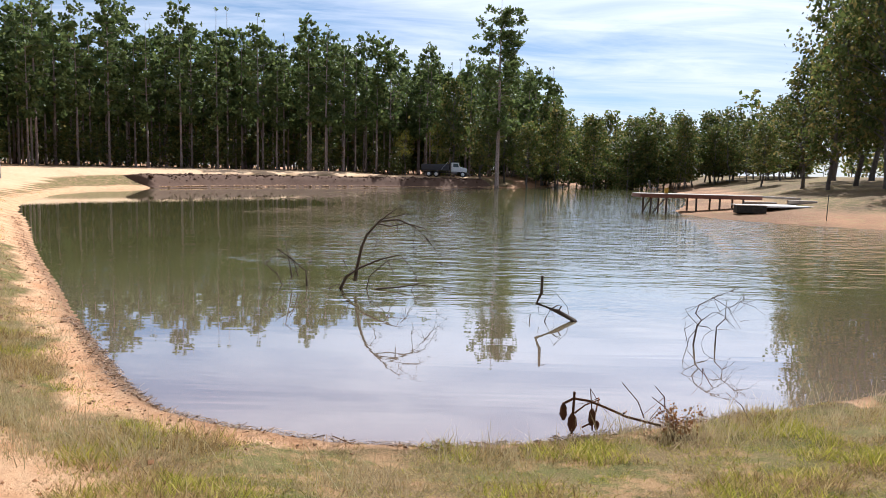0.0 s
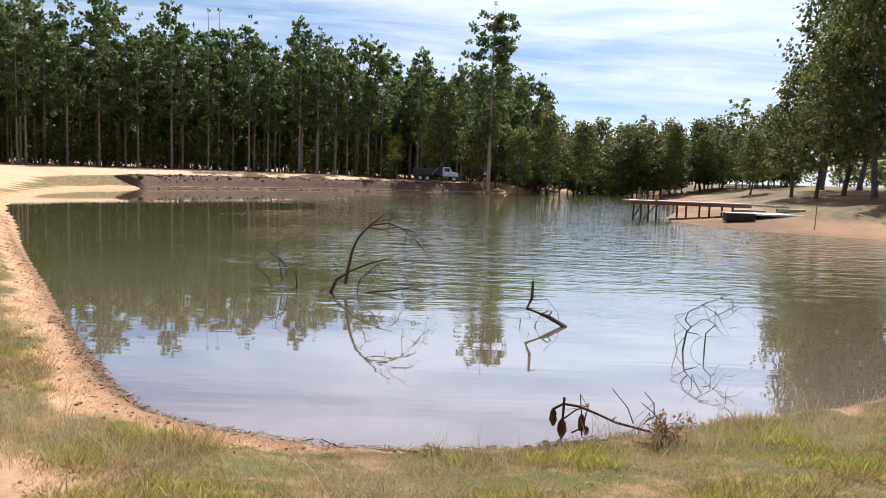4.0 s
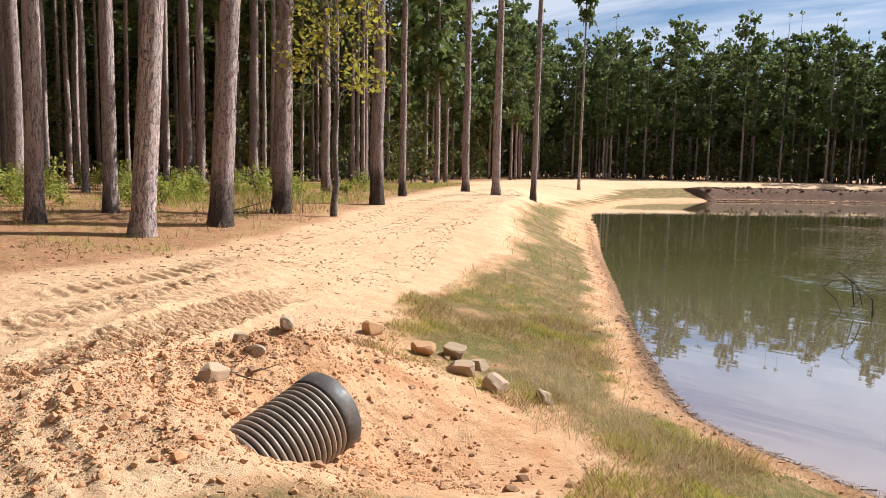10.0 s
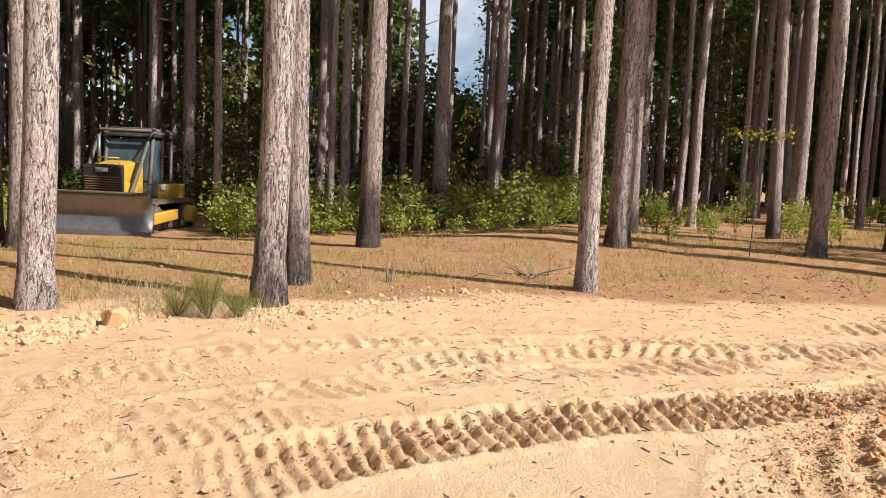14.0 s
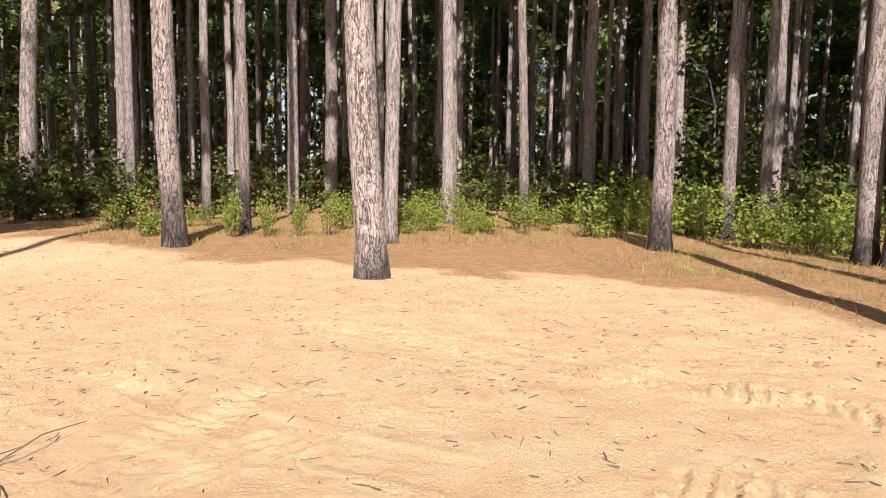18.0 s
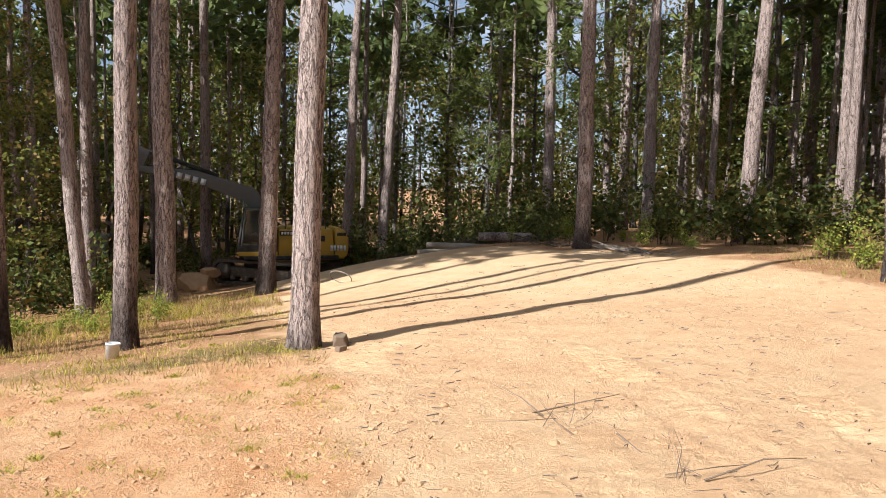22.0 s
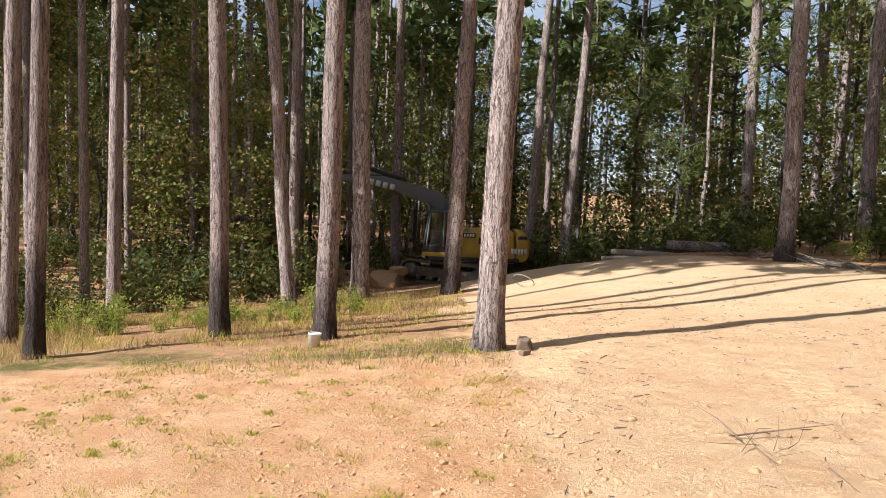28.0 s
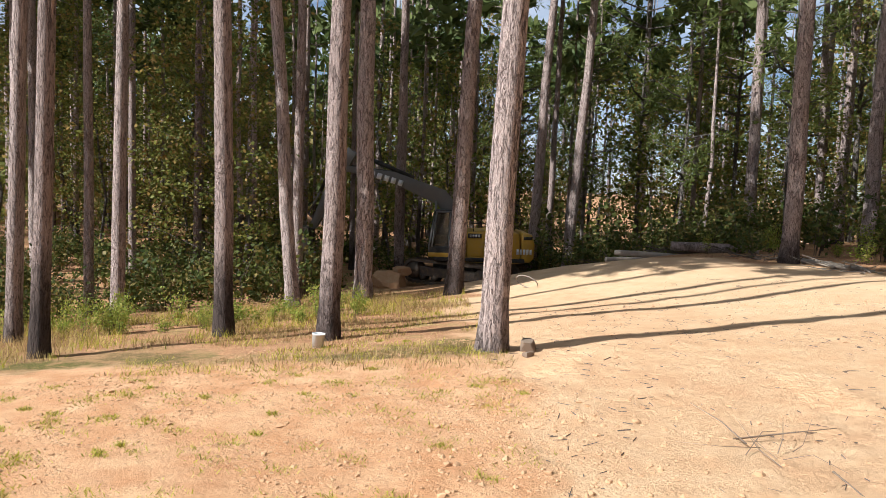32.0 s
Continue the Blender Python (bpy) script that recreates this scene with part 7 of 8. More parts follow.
# rank tufts
tx, ty = [], []
for cx, cy, n, s in [(-4.0, 6.35, 260, 0.22), (-4.4, 6.9, 200, 0.3), (-3.3, 6.2, 300, 0.3), (-2.5, 5.7, 260, 0.3), (3.4, 7.0, 420, 0.6), (4.8, 7.6, 420, 0.6), (2.6, 6.8, 260, 0.3), (1.9, 7.0, 200, 0.3),
                     (-0.9, 5.2, 200, 0.4), (-4.9, 8.0, 220, 0.5), (-6.0, 10.2, 260, 0.7), (-7.4, 12.3, 260, 0.8), (0.6, 6.2, 160, 0.4), (6.2, 8.6, 300, 0.8), (-3.4, 5.7, 160, 0.3)]:
    tx.append(nrng.normal(cx, s, n))
    ty.append(nrng.normal(cy, s * 0.7, n))
x, y = np.concatenate(tx), np.concatenate(ty)
keep = dist_to(POND, x, y) > 0.12
x, y = x[keep], y[keep]
v, f = blades(x, y, nrng.uniform(0.12, 0.36, len(x)), nrng.uniform(0.0015, 0.0035, len(x)), nrng.uniform(0.15, 0.85, len(x)))
mesh_np("rank_grass", v, f, M_STRAW, "tall dry grass tufts beside the water", "grass")
# the strip along the track, thinner with distance
x, y = scatter(60000, (-34, -5, 9, 60))
sd, ds, dc = masks(x, y)
keep = (sd > 0.7) & (ds > -0.1) & (sd < 5.5) & (fbm(x * 0.8, y * 0.8, 4, 66) > 0.46)
x, y = x[keep], y[keep]
v, f = blades(x, y, nrng.uniform(0.04, 0.15, len(x)), nrng.uniform(0.004, 0.008, len(x)), nrng.uniform(0.3, 0.95, len(x)))
nb = len(x)
dead = fbm(x * 0.9, y * 0.9, 3, 68) + nrng.normal(0, 0.05, nb) > 0.47
mesh_np("verge_straw", v, f[sel(dead)], M_DRYGRASS, "dried grass along the track", "grass")
mesh_np("verge_grass", v, f[sel(~dead)], M_GRASS, "grass strip between the track and the pond", "grass")
# grass and weeds under the eastern pines
x, y = scatter(80000, (4.6, 17, -13.5, -0.8))
sd, ds, dc = masks(x, y)
u = x * 0.62 - y * 0.6
w = fbm(x * 1.1, y * 1.1, 4, 71)
keep = (ds > -0.05) & (u > 7.3) & (w > 0.38 + 0.10 * nrng.random(len(x)))
x, y, w = x[keep], y[keep], w[keep]
v, f = blades(x, y, nrng.uniform(0.03, 0.10, len(x)) * (1 + 1.1 * sstep(8.5, 11, x)), nrng.uniform(0.002, 0.005, len(x)), nrng.uniform(0.2, 0.9, len(x)))
nb = len(x)
dead = fbm(x * 1.9, y * 1.9, 3, 72) + nrng.normal(0, 0.05, nb) > 0.46
mesh_np("wood_edge_straw", v, f[sel(dead)], M_DRYGRASS, "thin dried grass under the pines", "grass")
mesh_np("wood_edge_grass", v, f[sel(~dead)], M_GRASS, "thin sunlit grass under the pines", "grass")
# weeds at the southern and western edge
x, y = scatter(90000, (-27, 3, -23, 20))
sd, ds, dc = masks(x, y)
w = fbm(x * 0.6, y * 0.6, 4, 73)
keep = (dc > 0.3) & (w > 0.43 + 0.1 * nrng.random(len(x))) & (dc < 8)
x, y = x[keep], y[keep]
v, f = blades(x, y, nrng.uniform(0.04, 0.14, len(x)), nrng.uniform(0.002, 0.005, len(x)), nrng.uniform(0.2, 0.9, len(x)))
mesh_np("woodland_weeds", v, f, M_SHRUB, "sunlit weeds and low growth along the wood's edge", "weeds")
# dry grass, seedlings and litter on the straw under the pines
x, y = scatter(120000, (-26, 3, -22, 16))
sd, ds, dc = masks(x, y)
w = fbm(x * 0.9, y * 0.9, 4, 75)
keep = (dc > -2.2) & (ds > 0.2) & (dc < 7) & (w > 0.44 + 0.08 * nrng.random(len(x)))
x, y = x[keep], y[keep]
v, f = blades(x, y, nrng.uniform(0.04, 0.20, len(x)), nrng.uniform(0.003, 0.007, len(x)), nrng.uniform(0.3, 0.95, len(x)))
nb = len(x)
dead = fbm(x * 1.2, y * 1.2, 3, 76) + nrng.normal(0, 0.06, nb) > 0.42
mesh_np("straw_grass", v, f[sel(dead)], M_DRYGRASS, "dry grass standing in the pine straw", "grass")
mesh_np("straw_weeds", v, f[sel(~dead)], M_SHRUB, "green seedlings standing in the pine straw", "weeds")
# rank yellow-green grass between the pines along the track
x, y = scatter(60000, (-46, -13, 9, 52))
sd, ds, dc = masks(x, y)
keep = (dc > -0.8) & (dc < 8) & (ds > 0.3) & (fbm(x * 0.4, y * 0.4, 4, 77) > 0.40 + 0.1 * nrng.random(len(x)))
x, y = x[keep], y[keep]
v, f = blades(x, y, nrng.uniform(0.10, 0.40, len(x)), nrng.uniform(0.006, 0.014, len(x)), nrng.uniform(0.2, 0.8, len(x)))
nb = len(x)
dead = fbm(x * 0.7, y * 0.7, 3, 78) + nrng.normal(0, 0.06, nb) > 0.52
mesh_np("trackside_straw", v, f[sel(dead)], M_DRYGRASS, "dry grass between the pines along the track", "grass")
mesh_np("trackside_grass", v, f[sel(~dead)], M_SHRUB, "rank yellow-green grass between the pines along the track", "grass")
# small separate tufts on the bare yard
tx, ty = [], []
for _ in range(230):
    cx, cy = nrng.uniform(1.6, 8.0), nrng.uniform(-7.5, -1.2)
    s = nrng.uniform(0.02, 0.10)
    n = int(nrng.uniform(30, 110))
    tx.append(nrng.normal(cx, s * 1.6, n))
    ty.append(nrng.normal(cy, s, n))
x, y = np.concatenate(tx), np.concatenate(ty)
keep = dist_to(SAND, x, y) > 0.1
x, y = x[keep], y[keep]
v, f = blades(x, y, nrng.uniform(0.02, 0.055, len(x)), nrng.uniform(0.0025, 0.005, len(x)), nrng.uniform(0.6, 0.97, len(x)))
mesh_np("yard_tufts", v, f, M_GRASS, "small green tufts dotted over bare clay", "grass")


G_ = (1 + 5 ** 0.5) / 2
ICO = np.array([[-1, G_, 0], [1, G_, 0], [-1, -G_, 0], [1, -G_, 0], [0, -1, G_], [0, 1, G_], [0, -1, -G_], [0, 1, -G_], [G_, 0, -1], [G_, 0, 1], [-G_, 0, -1], [-G_, 0, 1]]) / (1 + G_ * G_) ** 0.5
ICO_F = [(0, 11, 5), (0, 5, 1), (0, 1, 7), (0, 7, 10), (0, 10, 11), (1, 5, 9), (5, 11, 4), (11, 10, 2), (10, 7, 6), (7, 1, 8), (3, 9, 4), (3, 4, 2), (3, 2, 6), (3, 6, 8), (3, 8, 9), (4, 9, 5), (2, 4, 11), (6, 2, 10), (8, 6, 7), (9, 8, 1)]


def lumps(x, y, r, mat, label, name, flat=0.6, category="clods", full=False, cap=0.034, z=None):
    """Broken clods: jagged bits turned every way, rounder where full."""
    n = len(x)
    z = (height(x, y) if z is None else z) + r * 0.12
    dirs = np.array([[1, 0, 0], [0, 1, 0], [-1, 0, 0], [0, -1, 0], [0, 0, 1], [0, 0, -1.0]])
    dirs = ICO if full else dirs
    nv = len(dirs)
    r = np.minimum(r, max(cap, 0.06) if full else cap)
    p = dirs[None] * nrng.uniform(0.75, 1.1, (n, nv, 1)) + nrng.normal(0, 0.12, (n, nv, 3))
    q = nrng.normal(0, 1, (n, 4))
    q /= np.linalg.norm(q, axis=1)[:, None]
    w_, i_, j_, k_ = q.T
    rot = np.stack([1 - 2 * (j_ * j_ + k_ * k_), 2 * (i_ * j_ - k_ * w_), 2 * (i_ * k_ + j_ * w_), 2 * (i_ * j_ + k_ * w_), 1 - 2 * (i_ * i_ + k_ * k_), 2 * (j_ * k_ - i_ * w_),
                    2 * (i_ * k_ - j_ * w_), 2 * (j_ * k_ + i_ * w_), 1 - 2 * (i_ * i_ + j_ * j_)], 1).reshape(n, 3, 3)
    p = np.einsum("nij,nvj->nvi", rot, p) * r[:, None, None] * np.array([1, 1, flat])
    v = (p + np.stack([x, y, z], 1)[:, None]).reshape(-1, 3)
    tri = []
    for k in range(4):
        tri += [(k, (k + 1) % 4, 4), ((k + 1) % 4, k, 5)]
    f = (np.arange(n)[:, None, None] * nv + np.array(ICO_F if full else tri)[None]).reshape(-1, 3)
    return mesh_np(name, v, f, mat, label, category)


def normal_spots(spec):
    xs = np.concatenate([nrng.normal(a, sx, n) for a, b, sx, sy, n in spec])
    ys = np.concatenate([nrng.normal(b, sy, n) for a, b, sx, sy, n in spec])
    return xs, ys


M_CLOD = mat_plain("dry_clods", (0.50, 0.30, 0.165), 0.95, spec=0.05, wear=0.5, dirt=(0.59, 0.40, 0.235))
M_CLAYCLOD = mat_plain("red_clods", (0.50, 0.265, 0.135), 0.95, spec=0.05, wear=0.5, dirt=(0.60, 0.385, 0.21))
M_DARKCLOD = mat_plain("damp_clods", (0.30, 0.17, 0.095), 0.95, spec=0.08, wear=0.5, dirt=(0.45, 0.27, 0.15))
x, y = normal_spots([(-5.5, 3.6, 0.4, 0.9, 2200), (-4.9, 2.3, 0.6, 0.5, 1300), (-6.1, 5.1, 0.5, 0.6, 1000), (-3.9, 1.7, 0.6, 0.4, 900), (-3.3, 4.0, 0.6, 0.8, 260), (-4.6, 4.6, 0.7, 0.6, 260)])
lumps(x, y, nrng.gamma(1.2, 0.0055, len(x)) + 0.0035, M_CLAYCLOD, "broken clay clods heaped round the culvert", "culvert_clods", 0.9, full=True)
x, y = normal_spots([(-5.3, 3.5, 0.5, 0.9, 220), (-3.6, 3.5, 0.5, 0.7, 130), (-9.4, -3.6, 1.0, 1.2, 200), (-11.2, 1.0, 0.7, 1.6, 240), (-12.4, 5.0, 0.8, 1.6, 160), (-6.2, -5.6, 0.9, 0.7, 60), (8.3, -21.3, 1.0, 0.5, 200)])
lumps(x, y, nrng.gamma(1.6, 0.009, len(x)) + 0.007, M_DARKCLOD, "darker damp clods turned out of the ground", "damp_clods", 0.7, full=True)
x, y = normal_spots([(2.9, -5.1, 0.55, 0.45, 420), (3.6, -5.9, 0.5, 0.6, 300), (4.6, -6.9, 0.6, 0.6, 200), (2.2, -4.4, 0.5, 0.4, 200)])
lumps(x, y, nrng.gamma(1.3, 0.0055, len(x)) + 0.003, M_CLOD, "crumbled clods where the sand meets the yard", "edge_clods", 0.7, full=True)
x, y = scatter(22000, (-12, 8, -16, 9))
sd, ds, dc = masks(x, y)
keep = (ds < 0.3) & (fbm(x * 0.7, y * 0.7, 3, 81) > 0.40)
x, y = x[keep], y[keep]
lumps(x, y, nrng.gamma(1.2, 0.0060, len(x)) + 0.0025, M_CLOD, "crumbs of soil strewn over the sand", "soil_crumbs", 0.6)
x, y = scatter(24000, (1.2, 8.2, -8.2, -0.8))
keep = (dist_to(SAND, x, y) > 0.0) & (fbm(x * 1.3, y * 1.3, 3, 85) > 0.45)
x, y = x[keep], y[keep]
lumps(x, y, nrng.gamma(1.4, 0.0045, len(x)) + 0.0025, M_CLOD, "small clods and crust over the clay yard", "yard_crumbs", 0.6)
x, y = scatter(52000, (-20, 9, 5.5, 34))
sd = dist_to(POND, x, y)
keep = (sd > 0.0) & (sd < 0.25 + 1.2 * nrng.random(len(x)) * sstep(-0.5, 3, -x))
x, y = x[keep], y[keep]
lumps(x, y, nrng.gamma(1.3, 0.009, len(x)) + 0.004, M_DARKCLOD, "clay crumbs and debris along the waterline", "shore_debris", 0.6)
x, y = normal_spots([(-6.1, -5.15, 0.28, 0.22, 900), (-6.9, -4.7, 0.3, 0.25, 160), (-7.35, -3.35, 0.4, 0.25, 260), (-8.4, -2.6, 0.5, 0.3, 160), (-9.6, -1.6, 0.4, 0.4, 140)])
lumps(x, y, nrng.gamma(1.2, 0.011, len(x)) + 0.005, M_GROUND, "pale clods pushed up against the pines", "pushed_clods", 0.85, full=True)
# the far cut bank: a raw dark face with an uneven top
M_SPOIL = mat_plain("dark_spoil", (0.12, 0.07, 0.047), 0.95, spec=0.05, wear=0.6, dirt=(0.27, 0.16, 0.10), grain=3)
far_line = np.array([p for p in spline([(-33.5, 82.5), (-30, 90.5), (-23, 101), (-10, 112), (1, 120), (9, 129)], closed=False, steps=40)])
bank_v, bank_f = [], []
tang = np.gradient(far_line, axis=0)
outw = np.stack([-tang[:, 1], tang[:, 0]], 1) / np.hypot(*tang.T)[:, None]
prof_ = [(-3.0, -0.35), (0.1, 0.12), (0.7, 0.45), (1.2, 0.85), (1.9, 1.3), (2.8, 1.5), (4.2, 1.45), (6.5, 1.15)]
for k, (p, q_) in enumerate(zip(far_line, outw)):
    end = min(1.0, k / 6, (len(far_line) - 1 - k) / 6)
    for j, (o_, h_) in enumerate(prof_):
        w_ = p + q_ * (o_ + nrng.normal(0, 0.04))
        bump_ = nrng.normal(0, 0.03) + 0.6 * (fbm(np.array([k * 0.22]), np.array([j * 0.5]), 3, 4)[0] - 0.5)
        bank_v.append((w_[0], w_[1], WATER + h_ * (0.35 + 0.65 * end) + bump_ * 0.7 * (h_ > 0.5)))
for k in range(len(far_line) - 1):
    for j in range(len(prof_) - 1):
        b_ = k * len(prof_) + j
        bank_f.append((b_, b_ + 1, b_ + len(prof_) + 1, b_ + len(prof_)))
tagged(raw_part("cut_bank", bank_v, bank_f, M_SPOIL, None, True), "raw dark brown cut bank of dug spoil on the far shore", "bank", kind="structure")
# dark clods of spoil tipped along the top of the far cut bank
k = nrng.integers(8, len(far_line) - 8, 1100)
o_ = nrng.normal(2.9, 0.7, len(k))
q = far_line[k] + outw[k] * o_[:, None] + nrng.normal(0, 0.25, (len(k), 2))
zb = WATER + np.interp(o_, [p[0] for p in prof_], [p[1] for p in prof_])
lumps(q[:, 0], q[:, 1], nrng.gamma(1.5, 0.045, len(k)) + 0.05, M_SPOIL, "dark clods of spoil along the far cut bank", "far_spoil", 0.8, full=True, cap=0.4, z=zb)
# pale stones and clods on the thin beach under it
o_ = nrng.uniform(0.0, 0.45, len(k))
q = far_line[k] + outw[k] * o_[:, None] + nrng.normal(0, 0.2, (len(k), 2))
lumps(q[:, 0], q[:, 1], nrng.gamma(1.5, 0.05, len(k)) + 0.05, M_CLOD, "pale clods on the beach below the cut bank", "beach_clods", 0.5, full=True, cap=0.3, z=np.full(len(k), WATER + 0.13))


# crumbs broken off the tread bars
x, y = [], []
for p, wide, *_ in TREADS[:11]:
    k = nrng.integers(0, len(p) - 1, int(900 * wide))
    t = nrng.random((len(k), 1))
    q = p[k] * (1 - t) + p[k + 1] * t + nrng.normal(0, wide * 0.33, (len(k), 2))
    x.append(q[:, 0])
    y.append(q[:, 1])
x, y = np.concatenate(x), np.concatenate(y)
lumps(x, y, nrng.gamma(1.5, 0.0045, len(x)) + 0.004, M_GROUND, "crumbs of sand along the tread ridges", "tread_crumbs", 0.8)

# lines of broken soil that wheels have left further along the track
mark = spline([(-9.8, 6.8), (-12.2, 10.8), (-15.6, 16.2), (-21, 25), (-29, 38)], closed=False, steps=30)
turn = np.gradient(mark, axis=0)
turn = np.stack([-turn[:, 1], turn[:, 0]], 1) / np.hypot(*turn.T)[:, None]
x, y = [], []
for off in (-1.5, -1.1, -0.35, 0.1, 0.9, 1.35):
    k = nrng.integers(0, len(mark), 420)
    q = mark[k] + turn[k] * (off + nrng.normal(0, 0.09, len(k)))[:, None] + nrng.normal(0, 0.12, (len(k), 2))
    x.append(q[:, 0])
    y.append(q[:, 1])
x, y = np.concatenate(x), np.concatenate(y)
lumps(x, y, nrng.gamma(1.6, 0.010, len(x)) + 0.010, M_CLOD, "broken soil left by wheels along the track", "wheel_marks", 0.55)

# damp soil and the tread bars' shadows, both put into dark crumbs
p_ = spline(CRAWLED, closed=False, steps=40)
k_ = nrng.integers(0, len(p_), 900)
x, y = p_[k_, 0] + nrng.normal(0, 0.17, len(k_)), p_[k_, 1] + nrng.normal(0, 0.17, len(k_))
lumps(x, y, nrng.gamma(1.6, 0.005, len(x)) + 0.003, M_DARKCLOD, "damp crumbs churned up by the crawlers, darkened for the tread shadows", "churned_crumbs", 0.8)
x, y = scatter(15000, (-6.6, -2.4, 0.6, 4.6))
keep = (np.hypot((x + 4.6) / 1.9, (y - 2.6) / 1.8) < 0.75 + 0.5 * fbm(x * 2, y * 2, 3, 83)) & (fbm(x * 2.6, y * 2.6, 3, 84) > 0.36)
x, y = x[keep], y[keep]
lumps(x, y, nrng.gamma(1.4, 0.004, len(x)) + 0.003, M_CLAYCLOD, "loose crumbled soil round the culvert", "loose_soil", 0.9)
# straw, bark and twigs washed up along the shore
x, y = scatter(90000, (-14, 9, 5.8, 25))
sd = dist_to(POND, x, y)
keep = (sd > 0.0) & (sd < 0.25 + 1.0 * nrng.random(len(x)) ** 2 * (0.4 + sstep(-0.5, 3, -x)))
x, y = x[keep], y[keep]
n = len(x)
a = nrng.uniform(0, 6.28, n)
l = nrng.gamma(1.4, 0.012, n) + 0.008
c = np.stack([x, y, height(x, y) + nrng.uniform(0.004, 0.03, n)], 1)
d = np.stack([np.cos(a), np.sin(a), nrng.normal(0, 0.2, n)], 1) * l[:, None]
s = np.stack([-np.sin(a), np.cos(a), nrng.normal(0, 0.5, n)], 1) * nrng.uniform(0.001, 0.004, n)[:, None]
v = np.stack([c - d - s, c - d + s, c + d + s, c + d - s], 1).reshape(-1, 3)
mesh_np("shore_straw", v, np.arange(n * 4).reshape(-1, 4), mat_leaf("washed_straw", (0.12, 0.065, 0.035), (0.42, 0.26, 0.14), trans=0.1), "brown straw and bark washed up along the shore", "debris")

# a mat of dark bark, stems and rotten straw heaped along the near waterline
x, y = scatter(60000, (-6.5, 3.5, 6.3, 12.0))
sd = dist_to(POND, x, y)
keep = (sd > -0.05) & (sd < 0.10 + 0.32 * fbm(x * 1.3, y * 1.3, 3, 97) * nrng.random(len(x)) ** 0.5)
x, y = x[keep], y[keep]
n = len(x)
a = nrng.uniform(0, 6.28, n)
l = nrng.gamma(1.6, 0.016, n) + 0.012
c = np.stack([x, y, height(x, y) + nrng.uniform(0.0, 0.05, n)], 1)
d = np.stack([np.cos(a), np.sin(a), nrng.normal(0, 0.25, n)], 1) * l[:, None]
s = np.stack([-np.sin(a), np.cos(a), nrng.normal(0, 0.6, n)], 1) * nrng.uniform(0.0015, 0.005, n)[:, None]
v = np.stack([c - d - s, c - d + s, c + d + s, c + d - s], 1).reshape(-1, 3)
mesh_np("shore_mat", v, np.arange(n * 4).reshape(-1, 4), mat_leaf("rotten_straw", (0.10, 0.06, 0.036), (0.36, 0.225, 0.13), trans=0.05), "mat of rotten bark and stems along the waterline", "debris")

# fallen needles, chips and twigs lying about
x, y = scatter(13000, (-13, 8, -17, 7))
sd, ds, dc = masks(x, y)
keep = (ds < 0.2) & (nrng.random(len(x)) < 0.22 + 0.6 * (fbm(x * 0.9, y * 0.9, 3, 91) > 0.53))
x, y = x[keep], y[keep]
n = len(x)
z = height(x, y) + 0.004
a, b = nrng.uniform(0, 6.28, n), nrng.normal(0, 0.12, n)
l = nrng.gamma(1.3, 0.016, n) + 0.010
wd = nrng.uniform(0.0015, 0.0045, n)
d = np.stack([np.cos(a) * np.cos(b), np.sin(a) * np.cos(b), np.abs(np.sin(b))], 1) * l[:, None]
s = np.stack([-np.sin(a), np.cos(a), np.zeros(n)], 1) * wd[:, None]
c = np.stack([x, y, z], 1)
up = np.array([0, 0, 1.0]) * wd[:, None] * 1.6
v = np.stack([c - d - s, c - d + s, c + d + s, c + d - s, c - d + up, c + d + up], 1).reshape(-1, 3)
k = np.arange(n)[:, None] * 6
f = np.concatenate([k + np.array([[0, 3, 5, 4]]), k + np.array([[1, 4, 5, 2]])])
mesh_np("twig_litter", v, f, M_TWIG, "bits of twig and bark strewn over the sand", "litter")
x, y = scatter(62000, (-24, 4, -19, 12))
sd, ds, dc = masks(x, y)
keep = (dc > -2.6) & (ds > -0.4) & (dc < 6) & (fbm(x * 0.8, y * 0.8, 3, 95) > 0.38)
x, y = x[keep], y[keep]
n = len(x)
a = nrng.uniform(0, 6.28, n)
l = nrng.uniform(0.05, 0.13, n)
c = np.stack([x, y, height(x, y) + nrng.uniform(0.004, 0.016, n)], 1)
d = np.stack([np.cos(a), np.sin(a), nrng.normal(0, 0.10, n)], 1) * l[:, None]
s = np.stack([-np.sin(a), np.cos(a), np.zeros(n)], 1) * 0.0022
v = np.stack([c - d - s, c - d + s, c + d + s, c + d - s], 1).reshape(-1, 3)
M_NEEDLEFALL = mat_leaf("fallen_needles", (0.30, 0.15, 0.07), (0.46, 0.27, 0.13), trans=0.1)
mesh_np("pine_straw", v, np.arange(n * 4).reshape(-1, 4), M_NEEDLEFALL, "fallen pine needles under the trees", "pine straw")

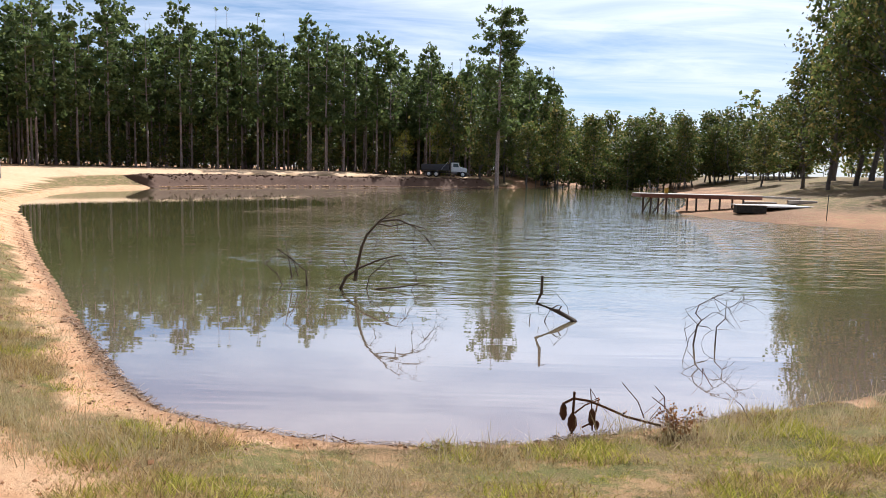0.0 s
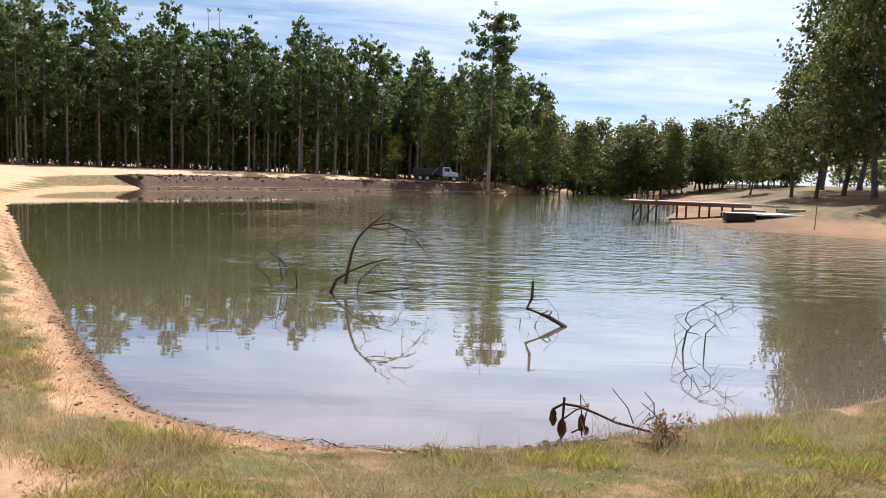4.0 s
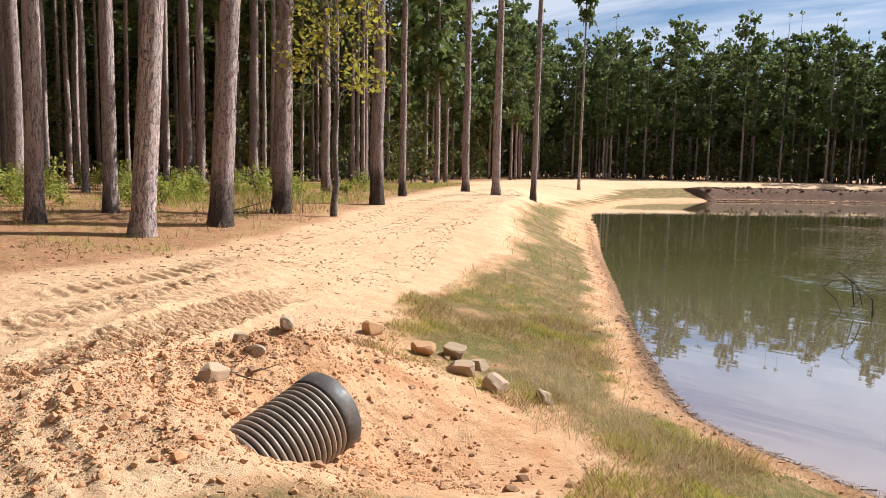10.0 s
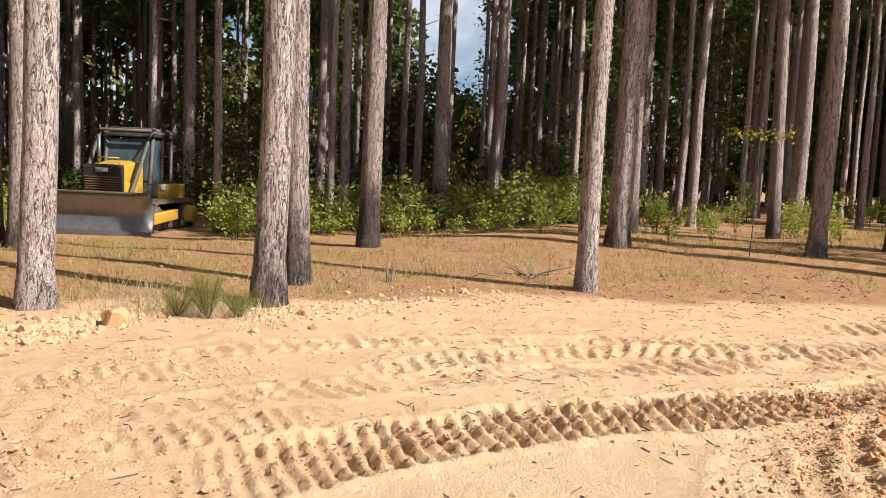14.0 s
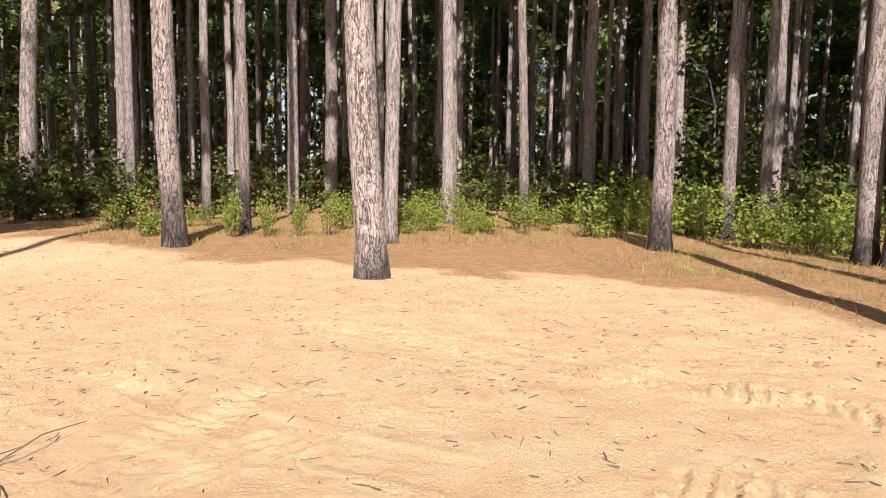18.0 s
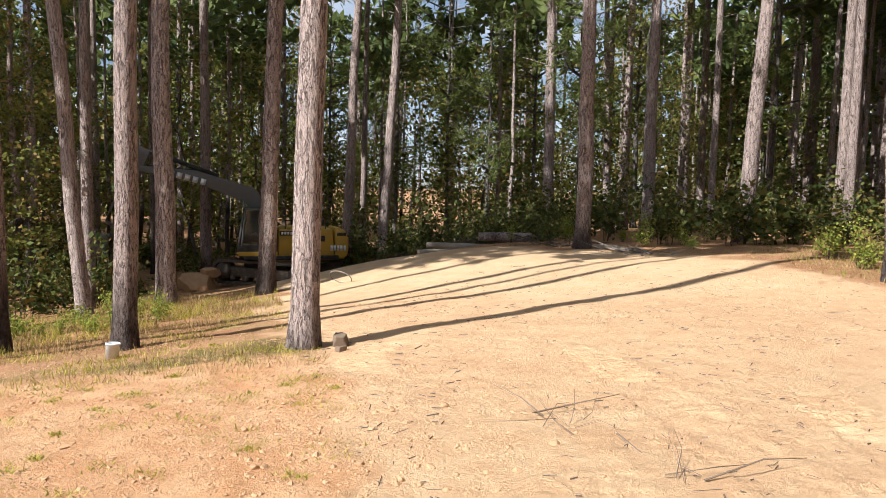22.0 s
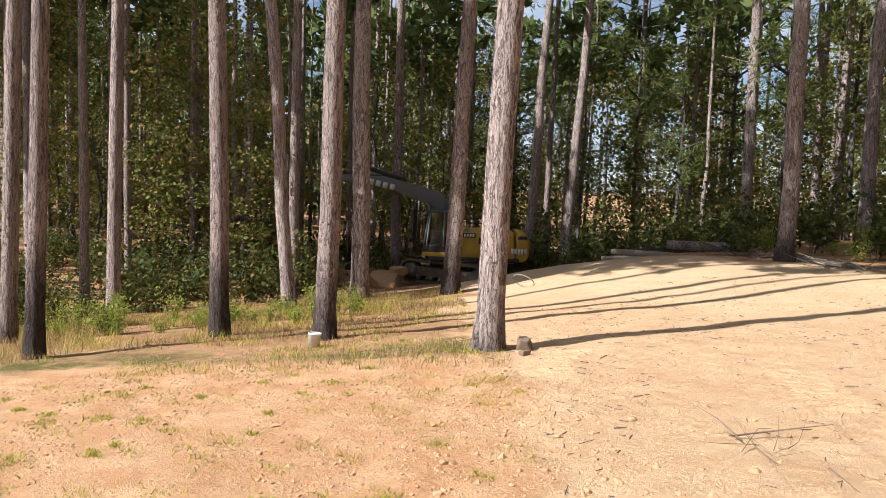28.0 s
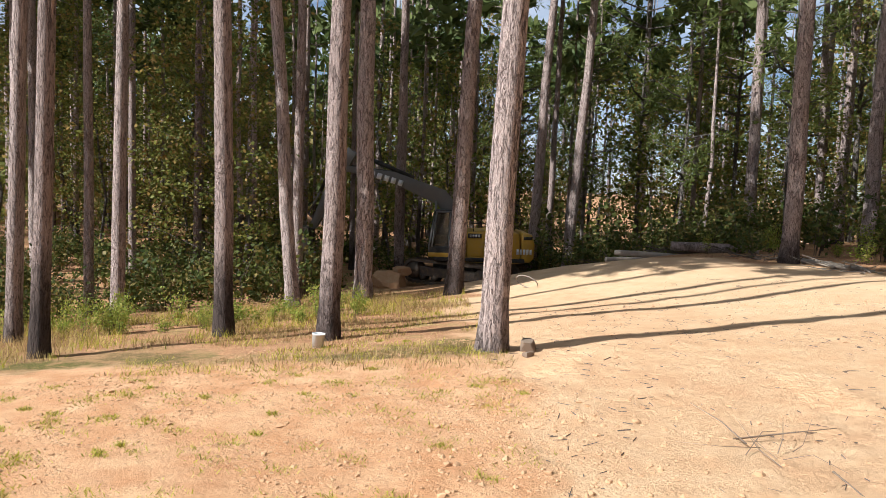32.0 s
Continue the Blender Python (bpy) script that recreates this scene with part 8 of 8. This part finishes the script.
# pine seedling and dry weeds between two trunks
r = random.Random(78)
for px_, py_, n_, tall_ in ((-6.95, -4.05, 22, 0.50), (-7.15, -3.8, 11, 0.32), (-6.95, -4.4, 12, 0.30)):
    sv, sf, nv, nf = [], [], [], []
    for _ in range(n_):
        a, l = r.uniform(0, 6.28), r.uniform(0.5, 1.0) * tall_
        p0, p1 = Vector((0, 0, -0.02)), Vector((math.cos(a) * 0.2, math.sin(a) * 0.2, l))
        tube(sv, sf, [p0, p1], [0.005, 0.002], 4)
        for _ in range(80):
            c = p0.lerp(p1, r.uniform(0.25, 1.0))
            d = Vector((r.gauss(0, 0.9), r.gauss(0, 0.9), 0.8)).normalized() * r.uniform(0.07, 0.18)
            sd_ = d.orthogonal().normalized() * 0.0014
            b = len(nv)
            nv += [c - sd_, c + sd_, c + d + sd_ * 0.3, c + d - sd_ * 0.3]
            nf.append((b, b + 1, b + 2, b + 3))
    s_ = thing("pine_seedling", pose(px_, py_, z_at(px_, py_)), "bushy green pine seedling between two trunks", "seedling", "pine seedlings")
    raw_part("stem", sv, sf, M_TWIG, s_)
    raw_part("needles", nv, nf, M_SHRUB, s_)
x, y = normal_spots([(-7.2, -4.6, 0.35, 0.3, 500), (-7.4, -3.9, 0.3, 0.3, 400), (-7.9, -5.4, 0.6, 0.5, 400), (-9.8, -3.4, 0.8, 0.8, 500), (-12, -2, 1.2, 1.2, 600)])
v, f = blades(x, y, nrng.uniform(0.08, 0.28, len(x)), nrng.uniform(0.002, 0.004, len(x)), nrng.uniform(0.2, 0.9, len(x)))
mesh_np("dry_weeds", v, f, M_STRAW, "dry grass and weeds at the feet of the pines", "grass")
# bent wire hoop on the sand by the digger
hx, hy = 10.64, -14.16
hoop = thing("wire_hoop", pose(hx, hy, z_at(hx, hy) + 0.02), "bent wire hoop lying on the sand by the digger", "wire")
part("wire_loop", rod([(0.30 * math.cos(a), 0.12 * math.sin(a), 0.13 + 0.15 * math.sin(a)) for a in np.linspace(0, 6.1, 18)], [0.012] * 18, 5), M_PALETWIG, hoop)
# snapped stump
st_ = thing("broken_stump", pose(-10.36, -2.85, z_at(-10.36, -2.85)), "small splintered stump standing in pine straw", "stump")
for k in range(7):
    a = k * 0.9
    part("splinter", rod([(math.cos(a) * 0.03, math.sin(a) * 0.03, -0.03), (math.cos(a) * (0.06 + 0.03 * (k % 3)), math.sin(a) * 0.07, 0.14 + 0.06 * (k % 4))], [0.022, 0.006], 5), M_WOOD, st_)

# russet bush by the reeds
r = random.Random(77)
sv, sf, lv2, lf2 = [], [], [], []
for _ in range(16):
    a, l, o = r.uniform(0, 6.28), r.uniform(0.15, 0.34), r.uniform(0.05, 0.3)
    p0, p2 = Vector((r.gauss(0, 0.08), r.gauss(0, 0.06), -0.03)), Vector((math.cos(a) * o, math.sin(a) * o * 0.7, l))
    tube(sv, sf, [p0, p2], [0.004, 0.002], 4)
    for _ in range(26):
        leaf_quad(lv2, lf2, p0.lerp(p2, r.uniform(0.3, 1.05)) + Vector((r.gauss(0, 0.05), r.gauss(0, 0.05), r.gauss(0, 0.03))), r.uniform(0.025, 0.05), r)
rb = thing("russet_bush", pose(2.45, 7.05, z_at(2.45, 7.05) + 0.02), "small russet-leaved bush at the water's edge", "shrub")
raw_part("stem", sv, sf, M_TWIG, rb)
raw_part("foliage", lv2, lf2, M_REDLEAF, rb)


def motions():
    rows = excavator_poses()
    root, house, boom, stick, bucket = EXC
    walk(house, rows["house"])
    walk(boom, rows["boom"])
    walk(stick, rows["stick"])
    walk(bucket, rows["bucket"])


motions()
